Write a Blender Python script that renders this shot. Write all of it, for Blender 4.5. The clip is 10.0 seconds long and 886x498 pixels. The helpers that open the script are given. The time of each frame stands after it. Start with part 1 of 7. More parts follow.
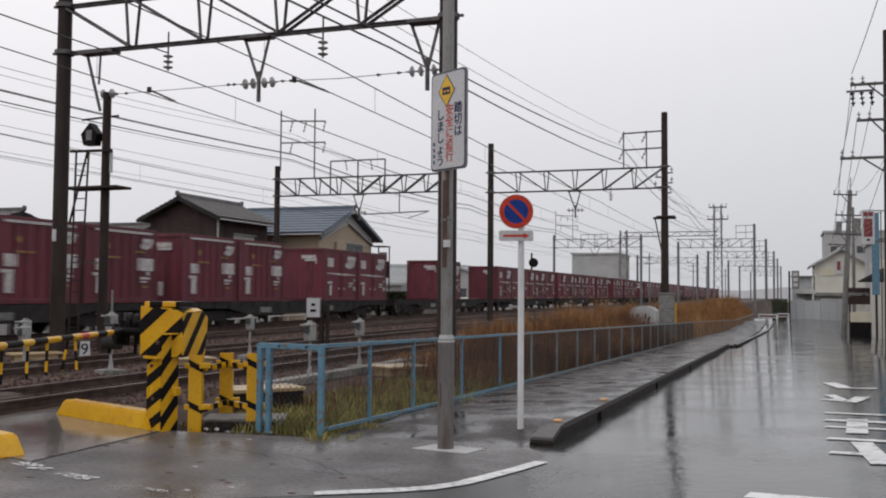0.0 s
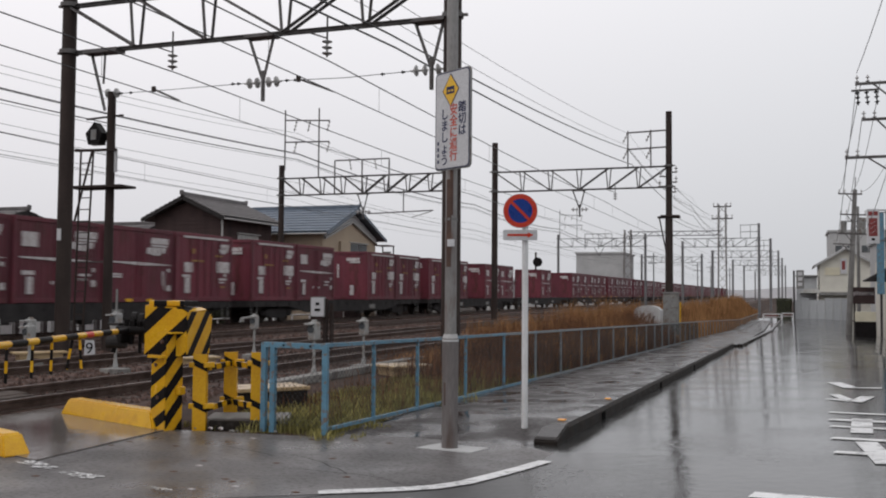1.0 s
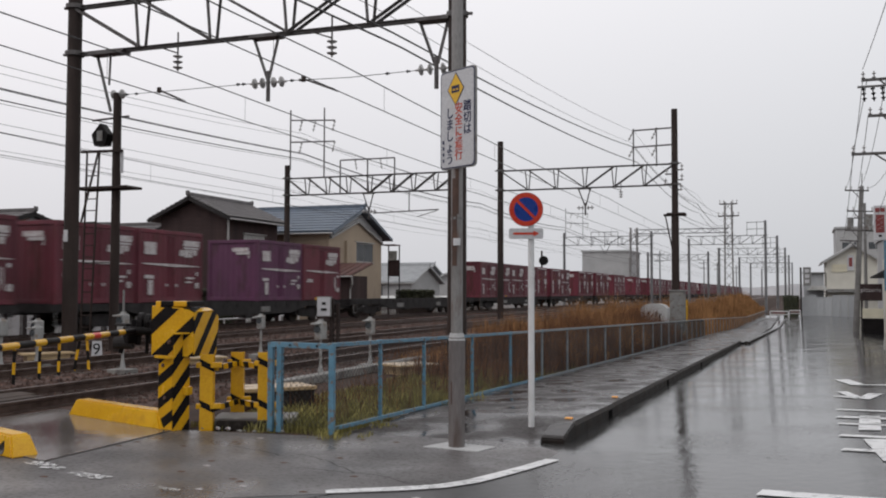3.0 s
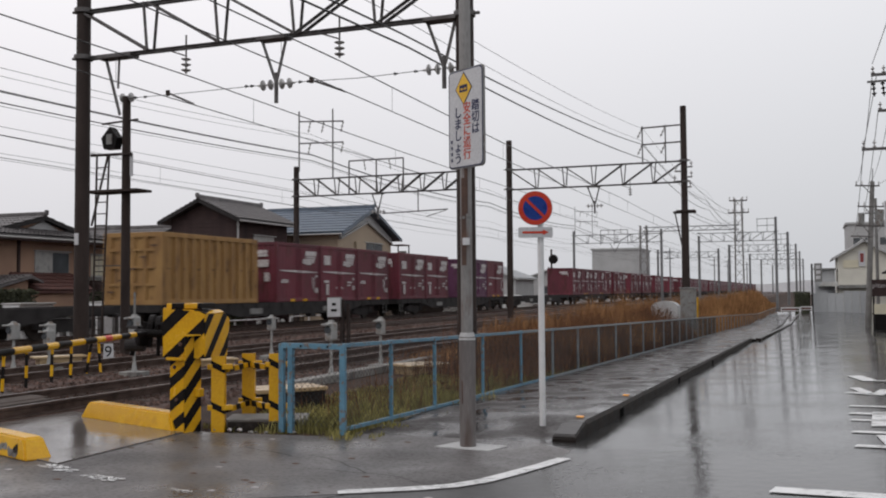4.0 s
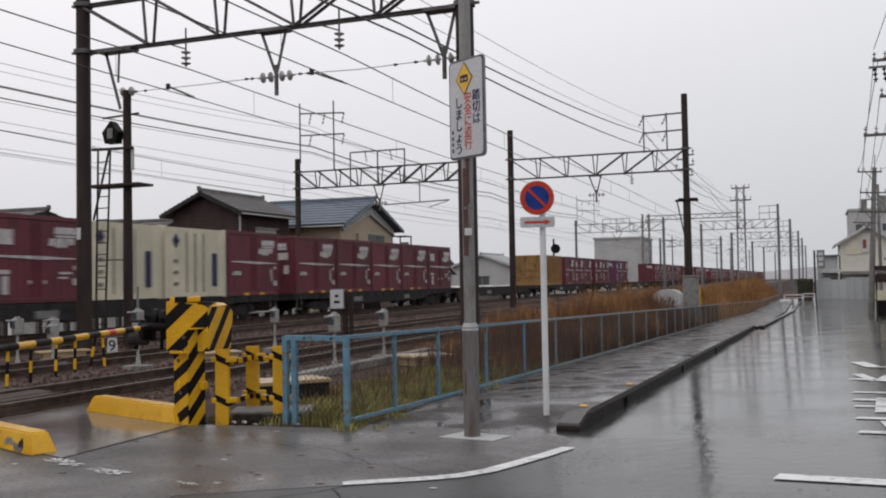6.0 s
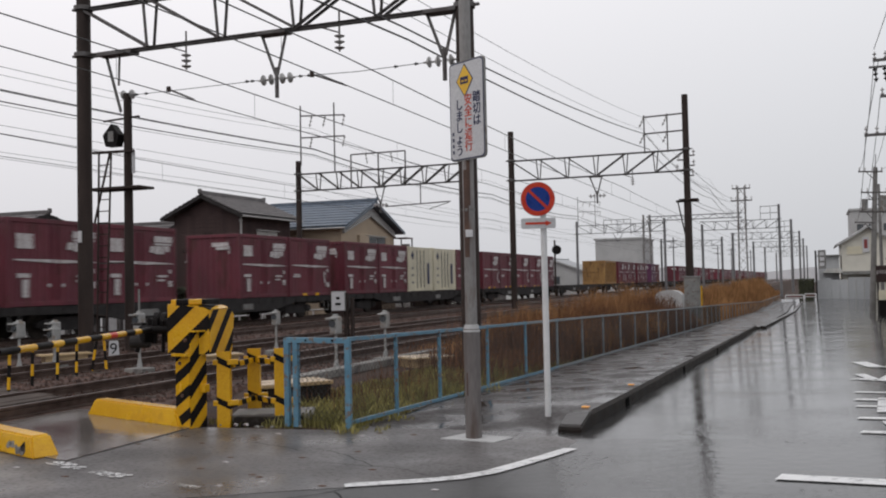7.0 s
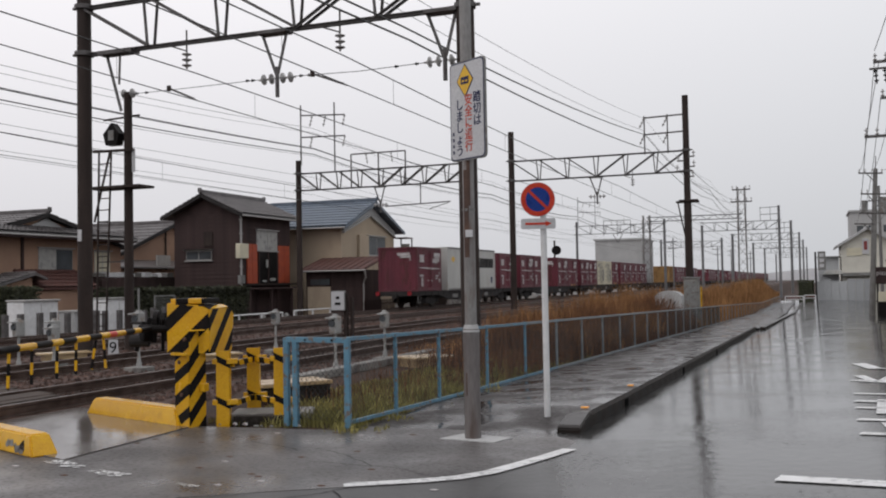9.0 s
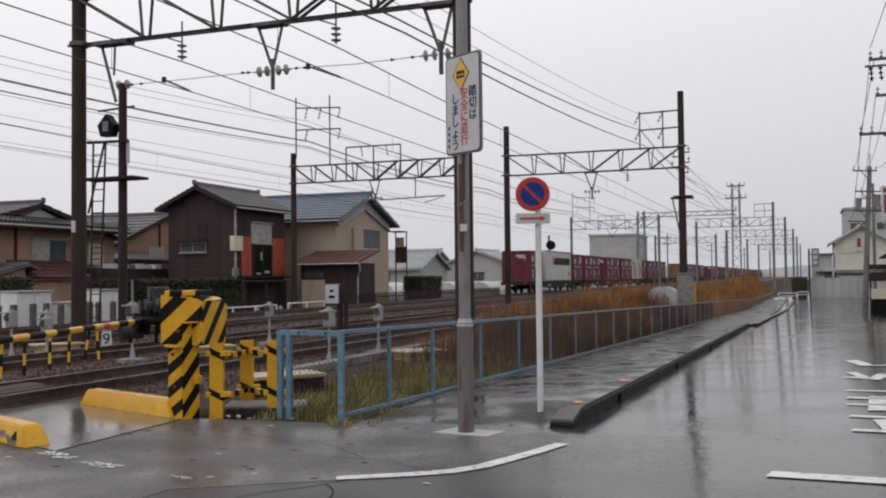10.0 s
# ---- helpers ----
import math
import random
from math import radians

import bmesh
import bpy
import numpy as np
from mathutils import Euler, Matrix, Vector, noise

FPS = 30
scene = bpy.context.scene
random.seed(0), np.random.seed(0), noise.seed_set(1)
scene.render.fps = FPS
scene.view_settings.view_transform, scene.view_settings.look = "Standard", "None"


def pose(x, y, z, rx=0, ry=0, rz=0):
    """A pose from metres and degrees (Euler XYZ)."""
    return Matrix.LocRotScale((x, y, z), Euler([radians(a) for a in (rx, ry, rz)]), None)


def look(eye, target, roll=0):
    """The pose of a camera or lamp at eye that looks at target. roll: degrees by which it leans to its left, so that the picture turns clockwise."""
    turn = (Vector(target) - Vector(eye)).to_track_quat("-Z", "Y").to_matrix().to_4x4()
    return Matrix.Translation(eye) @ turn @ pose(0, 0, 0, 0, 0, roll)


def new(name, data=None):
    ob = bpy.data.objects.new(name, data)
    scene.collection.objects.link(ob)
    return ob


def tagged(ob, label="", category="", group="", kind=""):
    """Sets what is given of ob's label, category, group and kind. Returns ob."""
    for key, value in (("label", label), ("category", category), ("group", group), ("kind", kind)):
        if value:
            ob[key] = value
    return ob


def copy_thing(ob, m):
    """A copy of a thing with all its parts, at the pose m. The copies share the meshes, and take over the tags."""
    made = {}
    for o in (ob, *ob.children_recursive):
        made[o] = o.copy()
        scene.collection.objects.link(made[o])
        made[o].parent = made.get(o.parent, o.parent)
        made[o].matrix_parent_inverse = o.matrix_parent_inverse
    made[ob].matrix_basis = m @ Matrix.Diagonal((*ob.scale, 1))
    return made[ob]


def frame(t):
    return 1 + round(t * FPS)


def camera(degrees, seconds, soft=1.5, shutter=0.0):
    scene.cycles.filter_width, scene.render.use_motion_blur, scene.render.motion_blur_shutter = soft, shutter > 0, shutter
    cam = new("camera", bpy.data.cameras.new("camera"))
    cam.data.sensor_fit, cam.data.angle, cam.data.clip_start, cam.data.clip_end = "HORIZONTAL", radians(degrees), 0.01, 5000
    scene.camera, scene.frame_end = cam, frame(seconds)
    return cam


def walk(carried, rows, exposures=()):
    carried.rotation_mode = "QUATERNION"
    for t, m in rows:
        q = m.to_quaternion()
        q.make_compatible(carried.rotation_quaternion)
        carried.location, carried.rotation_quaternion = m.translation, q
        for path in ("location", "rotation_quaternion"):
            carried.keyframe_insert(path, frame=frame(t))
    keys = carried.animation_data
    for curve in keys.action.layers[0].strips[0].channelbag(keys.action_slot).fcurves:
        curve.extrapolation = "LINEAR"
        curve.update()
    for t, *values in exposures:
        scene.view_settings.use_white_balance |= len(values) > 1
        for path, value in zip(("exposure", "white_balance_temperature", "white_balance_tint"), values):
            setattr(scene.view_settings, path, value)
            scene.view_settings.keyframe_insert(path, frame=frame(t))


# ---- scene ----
# The camera stands still in one spot and is turned a little by hand.
cam = camera(49.52, 10.0, soft=2.0, shutter=0.25)
EYE = Vector((0.0, 0.0, 1.5))


def aim(head, tilt, roll):
    h, t = radians(head), radians(tilt)
    way = Vector((-math.sin(h) * math.cos(t), math.cos(h) * math.cos(t), math.sin(t)))
    return look(EYE, EYE + way, roll)


walk(cam, [
    (0, aim(19.585, 2.647, 0.413)),
    (0.5, aim(19.649, 2.556, 0.348)),
    (1, aim(19.829, 2.603, 0.441)),
    (1.5, aim(19.769, 2.583, 0.438)),
    (2, aim(19.855, 2.621, 0.305)),
    (2.5, aim(19.985, 2.562, 0.277)),
    (4, aim(20.746, 2.524, -0.408)),
    (4.5, aim(20.884, 2.319, -0.661)),
    (5, aim(20.729, 2.038, -0.786)),
    (5.5, aim(20.813, 1.931, -0.887)),
    (7, aim(20.942, 2.070, -1.247)),
    (7.5, aim(20.971, 2.008, -1.339)),
    (8, aim(20.851, 1.988, -1.448)),
    (8.5, aim(20.913, 2.048, -1.253)),
    (9, aim(20.931, 2.072, -1.047)),
    (9.5, aim(20.782, 1.774, -0.784)),
    (10, aim(20.607, 1.708, -0.600)),
])

# ---- world and light: a rainy, overcast day ----
world = bpy.data.worlds.new("overcast")
scene.world = world
world.use_nodes = True
wn, wl = world.node_tree.nodes, world.node_tree.links
wn.clear()
w_out, w_bg = wn.new("ShaderNodeOutputWorld"), wn.new("ShaderNodeBackground")
w_sky, w_mix, w_co = wn.new("ShaderNodeTexSky"), wn.new("ShaderNodeMix"), wn.new("ShaderNodeTexCoord")
w_sep, w_ramp, w_noise = wn.new("ShaderNodeSeparateXYZ"), wn.new("ShaderNodeValToRGB"), wn.new("ShaderNodeTexNoise")
w_sky.sky_type, w_sky.sun_disc = "NISHITA", False
w_sky.sun_elevation, w_sky.sun_rotation = radians(50), radians(200)
w_sky.dust_density, w_sky.air_density = 6.0, 1.0
w_mix.data_type, w_mix.blend_type = "RGBA", "MIX"
w_mix.inputs[0].default_value = 0.96
w_ramp.color_ramp.elements[0].position, w_ramp.color_ramp.elements[0].color = 0.0, (6.6, 6.6, 6.9, 1)
w_ramp.color_ramp.elements[1].position, w_ramp.color_ramp.elements[1].color = 0.3, (9.9, 9.66, 9.95, 1)
wl.new(w_co.outputs["Generated"], w_sep.inputs[0])
wl.new(w_sep.outputs["Z"], w_ramp.inputs[0])
# the cloud is a little thinner and brighter over the railway side
w_side, w_tone, w_tint = wn.new("ShaderNodeMapRange"), wn.new("ShaderNodeMix"), wn.new("ShaderNodeValToRGB")
w_side.inputs[1].default_value, w_side.inputs[2].default_value = -1.0, 0.4
w_tint.color_ramp.elements[0].color, w_tint.color_ramp.elements[1].color = (1.075, 1.06, 1.06, 1), (0.815, 0.845, 0.85, 1)
w_tone.data_type, w_tone.blend_type = "RGBA", "MULTIPLY"
w_tone.inputs[0].default_value = 1.0
wl.new(w_sep.outputs["X"], w_side.inputs[0])
wl.new(w_side.outputs[0], w_tint.inputs[0])
wl.new(w_ramp.outputs[0], w_tone.inputs[6])
wl.new(w_tint.outputs[0], w_tone.inputs[7])
wl.new(w_sky.outputs[0], w_mix.inputs[6])
wl.new(w_tone.outputs[2], w_mix.inputs[7])
wl.new(w_mix.outputs[2], w_bg.inputs[0])
w_bg.inputs[1].default_value = 0.1
wl.new(w_bg.outputs[0], w_out.inputs[0])

sun = new("sun", bpy.data.lights.new("sun", "SUN"))
sun.data.energy, sun.data.angle, sun.data.color = 0.5, radians(40), (1.0, 0.97, 0.94)
sun.matrix_world = look((0, 0, 60), (12, 34, 0))
scene.view_settings.exposure = 0.0


# ---- materials ----
def material(name, a, b=None, rough=0.6, metal=0.0, scale=6.0, fine=60.0, bump=0.15, rough_var=0.15, vary=0.0, stain=None, coat=0.0, stretch=(1, 1, 1), spec=0.4, island=0.0):
    """A surface of two mixed colours with grain, blotches, fine relief and, if asked, a darker stain colour or a change from piece to piece."""
    m = bpy.data.materials.new(name)
    m.use_nodes = True
    n, l = m.node_tree.nodes, m.node_tree.links
    p = n["Principled BSDF"]
    co, mp = n.new("ShaderNodeTexCoord"), n.new("ShaderNodeMapping")
    geo = n.new("ShaderNodeNewGeometry")
    mp.inputs["Scale"].default_value = stretch
    l.new(geo.outputs["Position"] if stretch == "world" else co.outputs["Object"], mp.inputs[0])
    big, small = n.new("ShaderNodeTexNoise"), n.new("ShaderNodeTexNoise")
    big.inputs["Scale"].default_value, small.inputs["Scale"].default_value = scale, fine
    big.inputs["Detail"].default_value, small.inputs["Detail"].default_value = 6, 4
    for t in (big, small):
        l.new(mp.outputs[0], t.inputs["Vector"])
    b = b or tuple(c * 0.75 for c in a)
    ramp = n.new("ShaderNodeValToRGB")
    ramp.color_ramp.elements[0].position, ramp.color_ramp.elements[1].position = 0.35, 0.68
    ramp.color_ramp.elements[0].color, ramp.color_ramp.elements[1].color = (*b, 1), (*a, 1)
    l.new(big.outputs[0], ramp.inputs[0])
    mul = n.new("ShaderNodeMix")
    mul.data_type, mul.blend_type = "RGBA", "OVERLAY"
    mul.inputs[0].default_value = 0.35
    l.new(ramp.outputs[0], mul.inputs[6])
    l.new(small.outputs[0], mul.inputs[7])
    colour = mul.outputs[2]
    if stain:
        st, sr, sm = n.new("ShaderNodeTexNoise"), n.new("ShaderNodeValToRGB"), n.new("ShaderNodeMix")
        st.inputs["Scale"].default_value, st.inputs["Detail"].default_value = scale * 2.3, 8
        l.new(mp.outputs[0], st.inputs["Vector"])
        sr.color_ramp.elements[0].position, sr.color_ramp.elements[1].position = 0.54, 0.66
        l.new(st.outputs[0], sr.inputs[0])
        sm.data_type = "RGBA"
        l.new(sr.outputs[0], sm.inputs[0])
        l.new(colour, sm.inputs[6])
        sm.inputs[7].default_value = (*stain, 1)
        colour = sm.outputs[2]
    if vary:
        info, hsv, rng = n.new("ShaderNodeObjectInfo"), n.new("ShaderNodeHueSaturation"), n.new("ShaderNodeMapRange")
        rng.inputs[3].default_value, rng.inputs[4].default_value = 1 - vary, 1 + vary
        l.new(info.outputs["Random"], rng.inputs[0])
        l.new(rng.outputs[0], hsv.inputs["Value"])
        l.new(colour, hsv.inputs["Color"])
        colour = hsv.outputs[0]
    if island:
        hsv, rng = n.new("ShaderNodeHueSaturation"), n.new("ShaderNodeMapRange")
        rng.inputs[3].default_value, rng.inputs[4].default_value = 1 - island, 1 + island
        l.new(geo.outputs["Random Per Island"], rng.inputs[0])
        l.new(rng.outputs[0], hsv.inputs["Value"])
        l.new(colour, hsv.inputs["Color"])
        colour = hsv.outputs[0]
    l.new(colour, p.inputs["Base Color"])
    rr = n.new("ShaderNodeMapRange")
    rr.inputs[3].default_value, rr.inputs[4].default_value = max(0.03, rough - rough_var), min(1, rough + rough_var)
    l.new(big.outputs[0], rr.inputs[0])
    l.new(rr.outputs[0], p.inputs["Roughness"])
    p.inputs["Metallic"].default_value = metal
    p.inputs["Specular IOR Level"].default_value = spec
    p.inputs["Coat Weight"].default_value = coat
    p.inputs["Coat Roughness"].default_value = 0.12
    if bump:
        bp = n.new("ShaderNodeBump")
        bp.inputs["Strength"].default_value, bp.inputs["Distance"].default_value = bump, 0.01
        l.new(small.outputs[0], bp.inputs["Height"])
        l.new(bp.outputs[0], p.inputs["Normal"])
    return m


def wet_asphalt(name, dark, light, puddle_scale, lo, hi, spec=0.55, worn=None):
    """Wet paving: fine grit under a film of water that lies in uneven pools, cracks and patches."""
    m = bpy.data.materials.new(name)
    m.use_nodes = True
    n, l = m.node_tree.nodes, m.node_tree.links
    p = n["Principled BSDF"]
    geo = n.new("ShaderNodeNewGeometry")
    grit, pool, blot = n.new("ShaderNodeTexNoise"), n.new("ShaderNodeTexNoise"), n.new("ShaderNodeTexNoise")
    grit.inputs["Scale"].default_value, grit.inputs["Detail"].default_value = 48, 8
    pool.inputs["Scale"].default_value, pool.inputs["Detail"].default_value = puddle_scale, 7
    blot.inputs["Scale"].default_value, blot.inputs["Detail"].default_value = 1.3, 8
    for t in (grit, pool, blot):
        l.new(geo.outputs["Position"], t.inputs["Vector"])
    ramp = n.new("ShaderNodeValToRGB")
    ramp.color_ramp.elements[0].position, ramp.color_ramp.elements[1].position = 0.3, 0.7
    ramp.color_ramp.elements[0].color, ramp.color_ramp.elements[1].color = (*dark, 1), (*light, 1)
    l.new(blot.outputs[0], ramp.inputs[0])
    mul = n.new("ShaderNodeMix")
    mul.data_type, mul.blend_type = "RGBA", "OVERLAY"
    mul.inputs[0].default_value = 0.6
    l.new(ramp.outputs[0], mul.inputs[6])
    l.new(grit.outputs[0], mul.inputs[7])
    l.new(mul.outputs[2], p.inputs["Base Color"])
    wet = n.new("ShaderNodeMapRange")
    wet.inputs[1].default_value, wet.inputs[2].default_value = 0.38, 0.62
    wet.inputs[3].default_value, wet.inputs[4].default_value = lo, hi
    l.new(pool.outputs[0], wet.inputs[0])
    # grit breaks the film of water where it is thin
    speck, rough = n.new("ShaderNodeTexNoise"), n.new("ShaderNodeMath")
    speck.inputs["Scale"].default_value, speck.inputs["Detail"].default_value = 22, 6
    l.new(geo.outputs["Position"], speck.inputs["Vector"])
    dry = n.new("ShaderNodeMapRange")
    dry.inputs[1].default_value, dry.inputs[2].default_value = 0.5, 0.75
    dry.inputs[3].default_value, dry.inputs[4].default_value = 1.0, 3.2 if worn else 1.0 + 1.3 * hi
    l.new(speck.outputs[0], dry.inputs[0])
    rough.operation = "MULTIPLY"
    l.new(wet.outputs[0], rough.inputs[0])
    l.new(dry.outputs[0], rough.inputs[1])
    film = rough.outputs[0]
    if worn:
        # the trodden side towards the crossing sheds its water
        sep, side, mixr = n.new("ShaderNodeVectorMath"), n.new("ShaderNodeMapRange"), n.new("ShaderNodeMix")
        sep.operation = "DOT_PRODUCT"
        sep.inputs[1].default_value = (1.0, 0.4, 0.0)
        l.new(geo.outputs["Position"], sep.inputs[0])
        side.inputs[1].default_value, side.inputs[2].default_value = worn[0] + 3.2, worn[1] + 3.2
        side.inputs[3].default_value, side.inputs[4].default_value = 1.0, 0.0
        l.new(sep.outputs["Value"], side.inputs[0])
        l.new(side.outputs[0], mixr.inputs[0])
        l.new(film, mixr.inputs[2])
        mixr.inputs[3].default_value = worn[2]
        film = mixr.outputs[0]
    l.new(film, p.inputs["Roughness"])
    bs = n.new("ShaderNodeMapRange")
    bs.inputs[1].default_value, bs.inputs[2].default_value = 0.4, 0.65
    bs.inputs[3].default_value, bs.inputs[4].default_value = (0.03, 0.2) if worn else (0.05, 0.4)
    l.new(pool.outputs[0], bs.inputs[0])
    bp = n.new("ShaderNodeBump")
    bp.inputs["Distance"].default_value = 0.004
    l.new(bs.outputs[0], bp.inputs["Strength"])
    l.new(grit.outputs[0], bp.inputs["Height"])
    ripple, swell = n.new("ShaderNodeBump"), n.new("ShaderNodeTexNoise")
    swell.inputs["Scale"].default_value, swell.inputs["Detail"].default_value = 9.0, 6
    l.new(geo.outputs["Position"], swell.inputs["Vector"])
    ripple.inputs["Strength"].default_value, ripple.inputs["Distance"].default_value = 0.5, 0.005
    l.new(swell.outputs[0], ripple.inputs["Height"])
    l.new(ripple.outputs[0], bp.inputs["Normal"])
    l.new(bp.outputs[0], p.inputs["Normal"])
    p.inputs["Specular IOR Level"].default_value = spec
    return m


M_ROAD = wet_asphalt("wet_asphalt", (0.022, 0.0215, 0.0215), (0.052, 0.051, 0.0505), 0.7, 0.032, 0.12, 0.36, (-2.7, -1.2, 0.38))
M_PATCH = wet_asphalt("wet_worn_asphalt", (0.050, 0.0455, 0.045), (0.118, 0.109, 0.107), 0.9, 0.25, 0.55, 0.5)
M_PAVE = wet_asphalt("wet_pavement", (0.020, 0.0165, 0.016), (0.042, 0.036, 0.0345), 1.3, 0.06, 0.56, 0.26)
M_CROSS = wet_asphalt("wet_concrete_crossing", (0.085, 0.073, 0.068), (0.15, 0.137, 0.127), 0.5, 0.05, 0.24)
M_KERB = material("wet_kerb_concrete", (0.028, 0.022, 0.019), (0.011, 0.009, 0.008), rough=0.6, scale=3, bump=0.6, stain=(0.042, 0.036, 0.032), spec=0.1)
M_SLOT = material("shaded_drain_mouth", (0.004, 0.004, 0.004), (0.003, 0.003, 0.003), rough=0.9, bump=0, spec=0.02)
M_AMBER = material("amber_lens", (0.95, 0.42, 0.06), (0.85, 0.34, 0.04), rough=0.25, bump=0, spec=0.4)
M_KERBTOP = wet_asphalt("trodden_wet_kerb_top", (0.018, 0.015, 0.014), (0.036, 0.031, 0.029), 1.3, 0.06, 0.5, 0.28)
M_BALLAST = material("rusty_ballast", (0.145, 0.094, 0.079), (0.044, 0.028, 0.024), rough=0.85, scale=3.0, fine=25, bump=0.8, spec=0.15, island=0.45)
M_SOIL = material("wet_soil", (0.075, 0.049, 0.038), (0.042, 0.028, 0.023), rough=0.9, scale=1.2, bump=0.6, spec=0.15)
M_RAIL = material("rail_steel", (0.14, 0.10, 0.085), (0.06, 0.04, 0.033), rough=0.35, metal=0.6, scale=5)
M_SLEEPER = material("sleeper", (0.085, 0.065, 0.055), (0.04, 0.03, 0.025), rough=0.7, spec=0.15)
M_MAROON = material("maroon_container_paint", (0.145, 0.026, 0.040), (0.10, 0.019, 0.031), rough=0.5, scale=1.4, fine=40, bump=0.08, vary=0.2, stain=(0.085, 0.02, 0.022), stretch=(1, 1, 0.35))
M_PURPLE = material("purple_container_paint", (0.115, 0.035, 0.085), (0.085, 0.026, 0.062), rough=0.5, scale=1.4, bump=0.08, vary=0.1, stain=(0.07, 0.025, 0.045), stretch=(1, 1, 0.35))
M_YELLOW_C = material("tan_container_paint", (0.36, 0.215, 0.082), (0.27, 0.15, 0.058), rough=0.6, scale=1.6, bump=0.15, stain=(0.17, 0.095, 0.045), stretch=(1, 1, 0.3), spec=0.25)
M_WHITE_C = material("white_container_paint", (0.54, 0.54, 0.52), (0.45, 0.45, 0.43), rough=0.45, scale=1.0, bump=0.06, stain=(0.45, 0.43, 0.40), stretch=(1, 1, 0.3))
M_CREAM_C = material("cream_container_paint", (0.68, 0.63, 0.48), (0.56, 0.52, 0.40), rough=0.5, scale=1.2, bump=0.06)
M_WHITE = material("white_marking", (0.62, 0.60, 0.60), (0.45, 0.42, 0.42), rough=0.5, scale=5, bump=0.05, stain=(0.30, 0.20, 0.20))
M_WAGON = material("dirty_wagon_steel", (0.046, 0.042, 0.042), (0.024, 0.022, 0.022), rough=0.8, scale=2.5, bump=0.3, spec=0.15)
M_WHEEL = material("wheel_steel", (0.06, 0.05, 0.045), (0.03, 0.025, 0.02), rough=0.55, metal=0.5, spec=0.15)
M_MAST = material("brown_mast_paint", (0.050, 0.037, 0.033), (0.030, 0.022, 0.020), rough=0.65, scale=3, bump=0.15, stretch=(1, 1, 0.3), spec=0.15)
M_GALV = material("galvanised_steel", (0.30, 0.295, 0.29), (0.19, 0.18, 0.175), rough=0.5, metal=0.25, scale=3, bump=0.15, stain=(0.15, 0.10, 0.085), stretch=(1, 1, 0.25))
M_POLE = material("grimy_pole_paint", (0.225, 0.21, 0.205), (0.115, 0.10, 0.098), rough=0.45, metal=0.2, scale=2.2, bump=0.15, stain=(0.10, 0.075, 0.066), stretch=(1, 1, 0.18))
M_TRUSS = material("weathered_truss_steel", (0.13, 0.125, 0.125), (0.07, 0.06, 0.058), rough=0.5, metal=0.3, scale=4)
M_WIRE = material("wire", (0.06, 0.06, 0.062), rough=0.5, bump=0)
# steel for far structures: base colour lightened to paint in distance haze
M_FAR = material("haze_paled_steel", (0.19, 0.19, 0.195), (0.14, 0.14, 0.145), rough=0.6, metal=0.1, scale=1.5, bump=0)
M_BOARD = material("wet_tan_board", (0.50, 0.37, 0.21), (0.38, 0.27, 0.15), rough=0.3, scale=4, bump=0.2, stretch=(1, 0.2, 1))
M_SHEET = material("pale_sheet_metal", (0.40, 0.41, 0.42), (0.31, 0.32, 0.33), rough=0.5, scale=1.5, bump=0.05, vary=0.2, stretch=(1, 1, 0.3))
# near-sky grey that paints haze onto the far backdrop
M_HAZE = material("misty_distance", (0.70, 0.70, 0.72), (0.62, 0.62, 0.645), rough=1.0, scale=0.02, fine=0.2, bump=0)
M_CONC = material("aged_concrete", (0.25, 0.24, 0.225), (0.16, 0.155, 0.145), rough=0.7, scale=1.5, bump=0.3, stain=(0.11, 0.10, 0.095))
M_CPOLE = material("concrete_pole", (0.20, 0.195, 0.19), (0.13, 0.125, 0.12), rough=0.65, scale=2, bump=0.2)
M_PORC = material("porcelain_insulator", (0.45, 0.44, 0.43), (0.3, 0.29, 0.29), rough=0.25, bump=0)
M_BLUE = material("blue_fence_paint", (0.115, 0.25, 0.345), (0.08, 0.18, 0.255), rough=0.45, scale=7, bump=0.15, stain=(0.16, 0.11, 0.08))
M_GREYPOST = material("weathered_fence_post", (0.22, 0.25, 0.27), (0.14, 0.16, 0.17), rough=0.5, scale=7)
M_MESH = material("fence_mesh_wire", (0.05, 0.055, 0.058), rough=0.5, metal=0.3, bump=0, spec=0.15)
M_YEL = material("yellow_safety_paint", (0.72, 0.40, 0.013), (0.60, 0.31, 0.010), rough=0.26, scale=2.2, bump=0.06, stain=(0.58, 0.30, 0.012), spec=0.42)
M_BLK = material("black_safety_paint", (0.007, 0.006, 0.006), (0.012, 0.010, 0.010), rough=0.5, scale=6, bump=0.1, spec=0.1)
M_REDP = material("red_paint", (0.55, 0.05, 0.03), (0.45, 0.04, 0.025), rough=0.4)
M_SIGNW = material("white_sign_face", (0.55, 0.55, 0.565), (0.49, 0.49, 0.505), rough=0.45, scale=3, bump=0.03)
M_SIGNB = material("blue_sign_face", (0.015, 0.05, 0.27), (0.012, 0.04, 0.22), rough=0.3, bump=0, spec=0.15)
M_SIGNR = material("red_sign_face", (0.58, 0.06, 0.03), (0.5, 0.045, 0.025), rough=0.3, bump=0, spec=0.15)
M_TAIL = material("faded_red_marker", (0.30, 0.022, 0.03), (0.22, 0.018, 0.025), rough=0.45, bump=0.1, spec=0.2)
M_SIGNY = material("yellow_sign_face", (0.78, 0.46, 0.02), (0.7, 0.4, 0.02), rough=0.35, bump=0)
M_TXTB = material("blue_lettering", (0.035, 0.04, 0.10), rough=0.4, bump=0, spec=0.15)
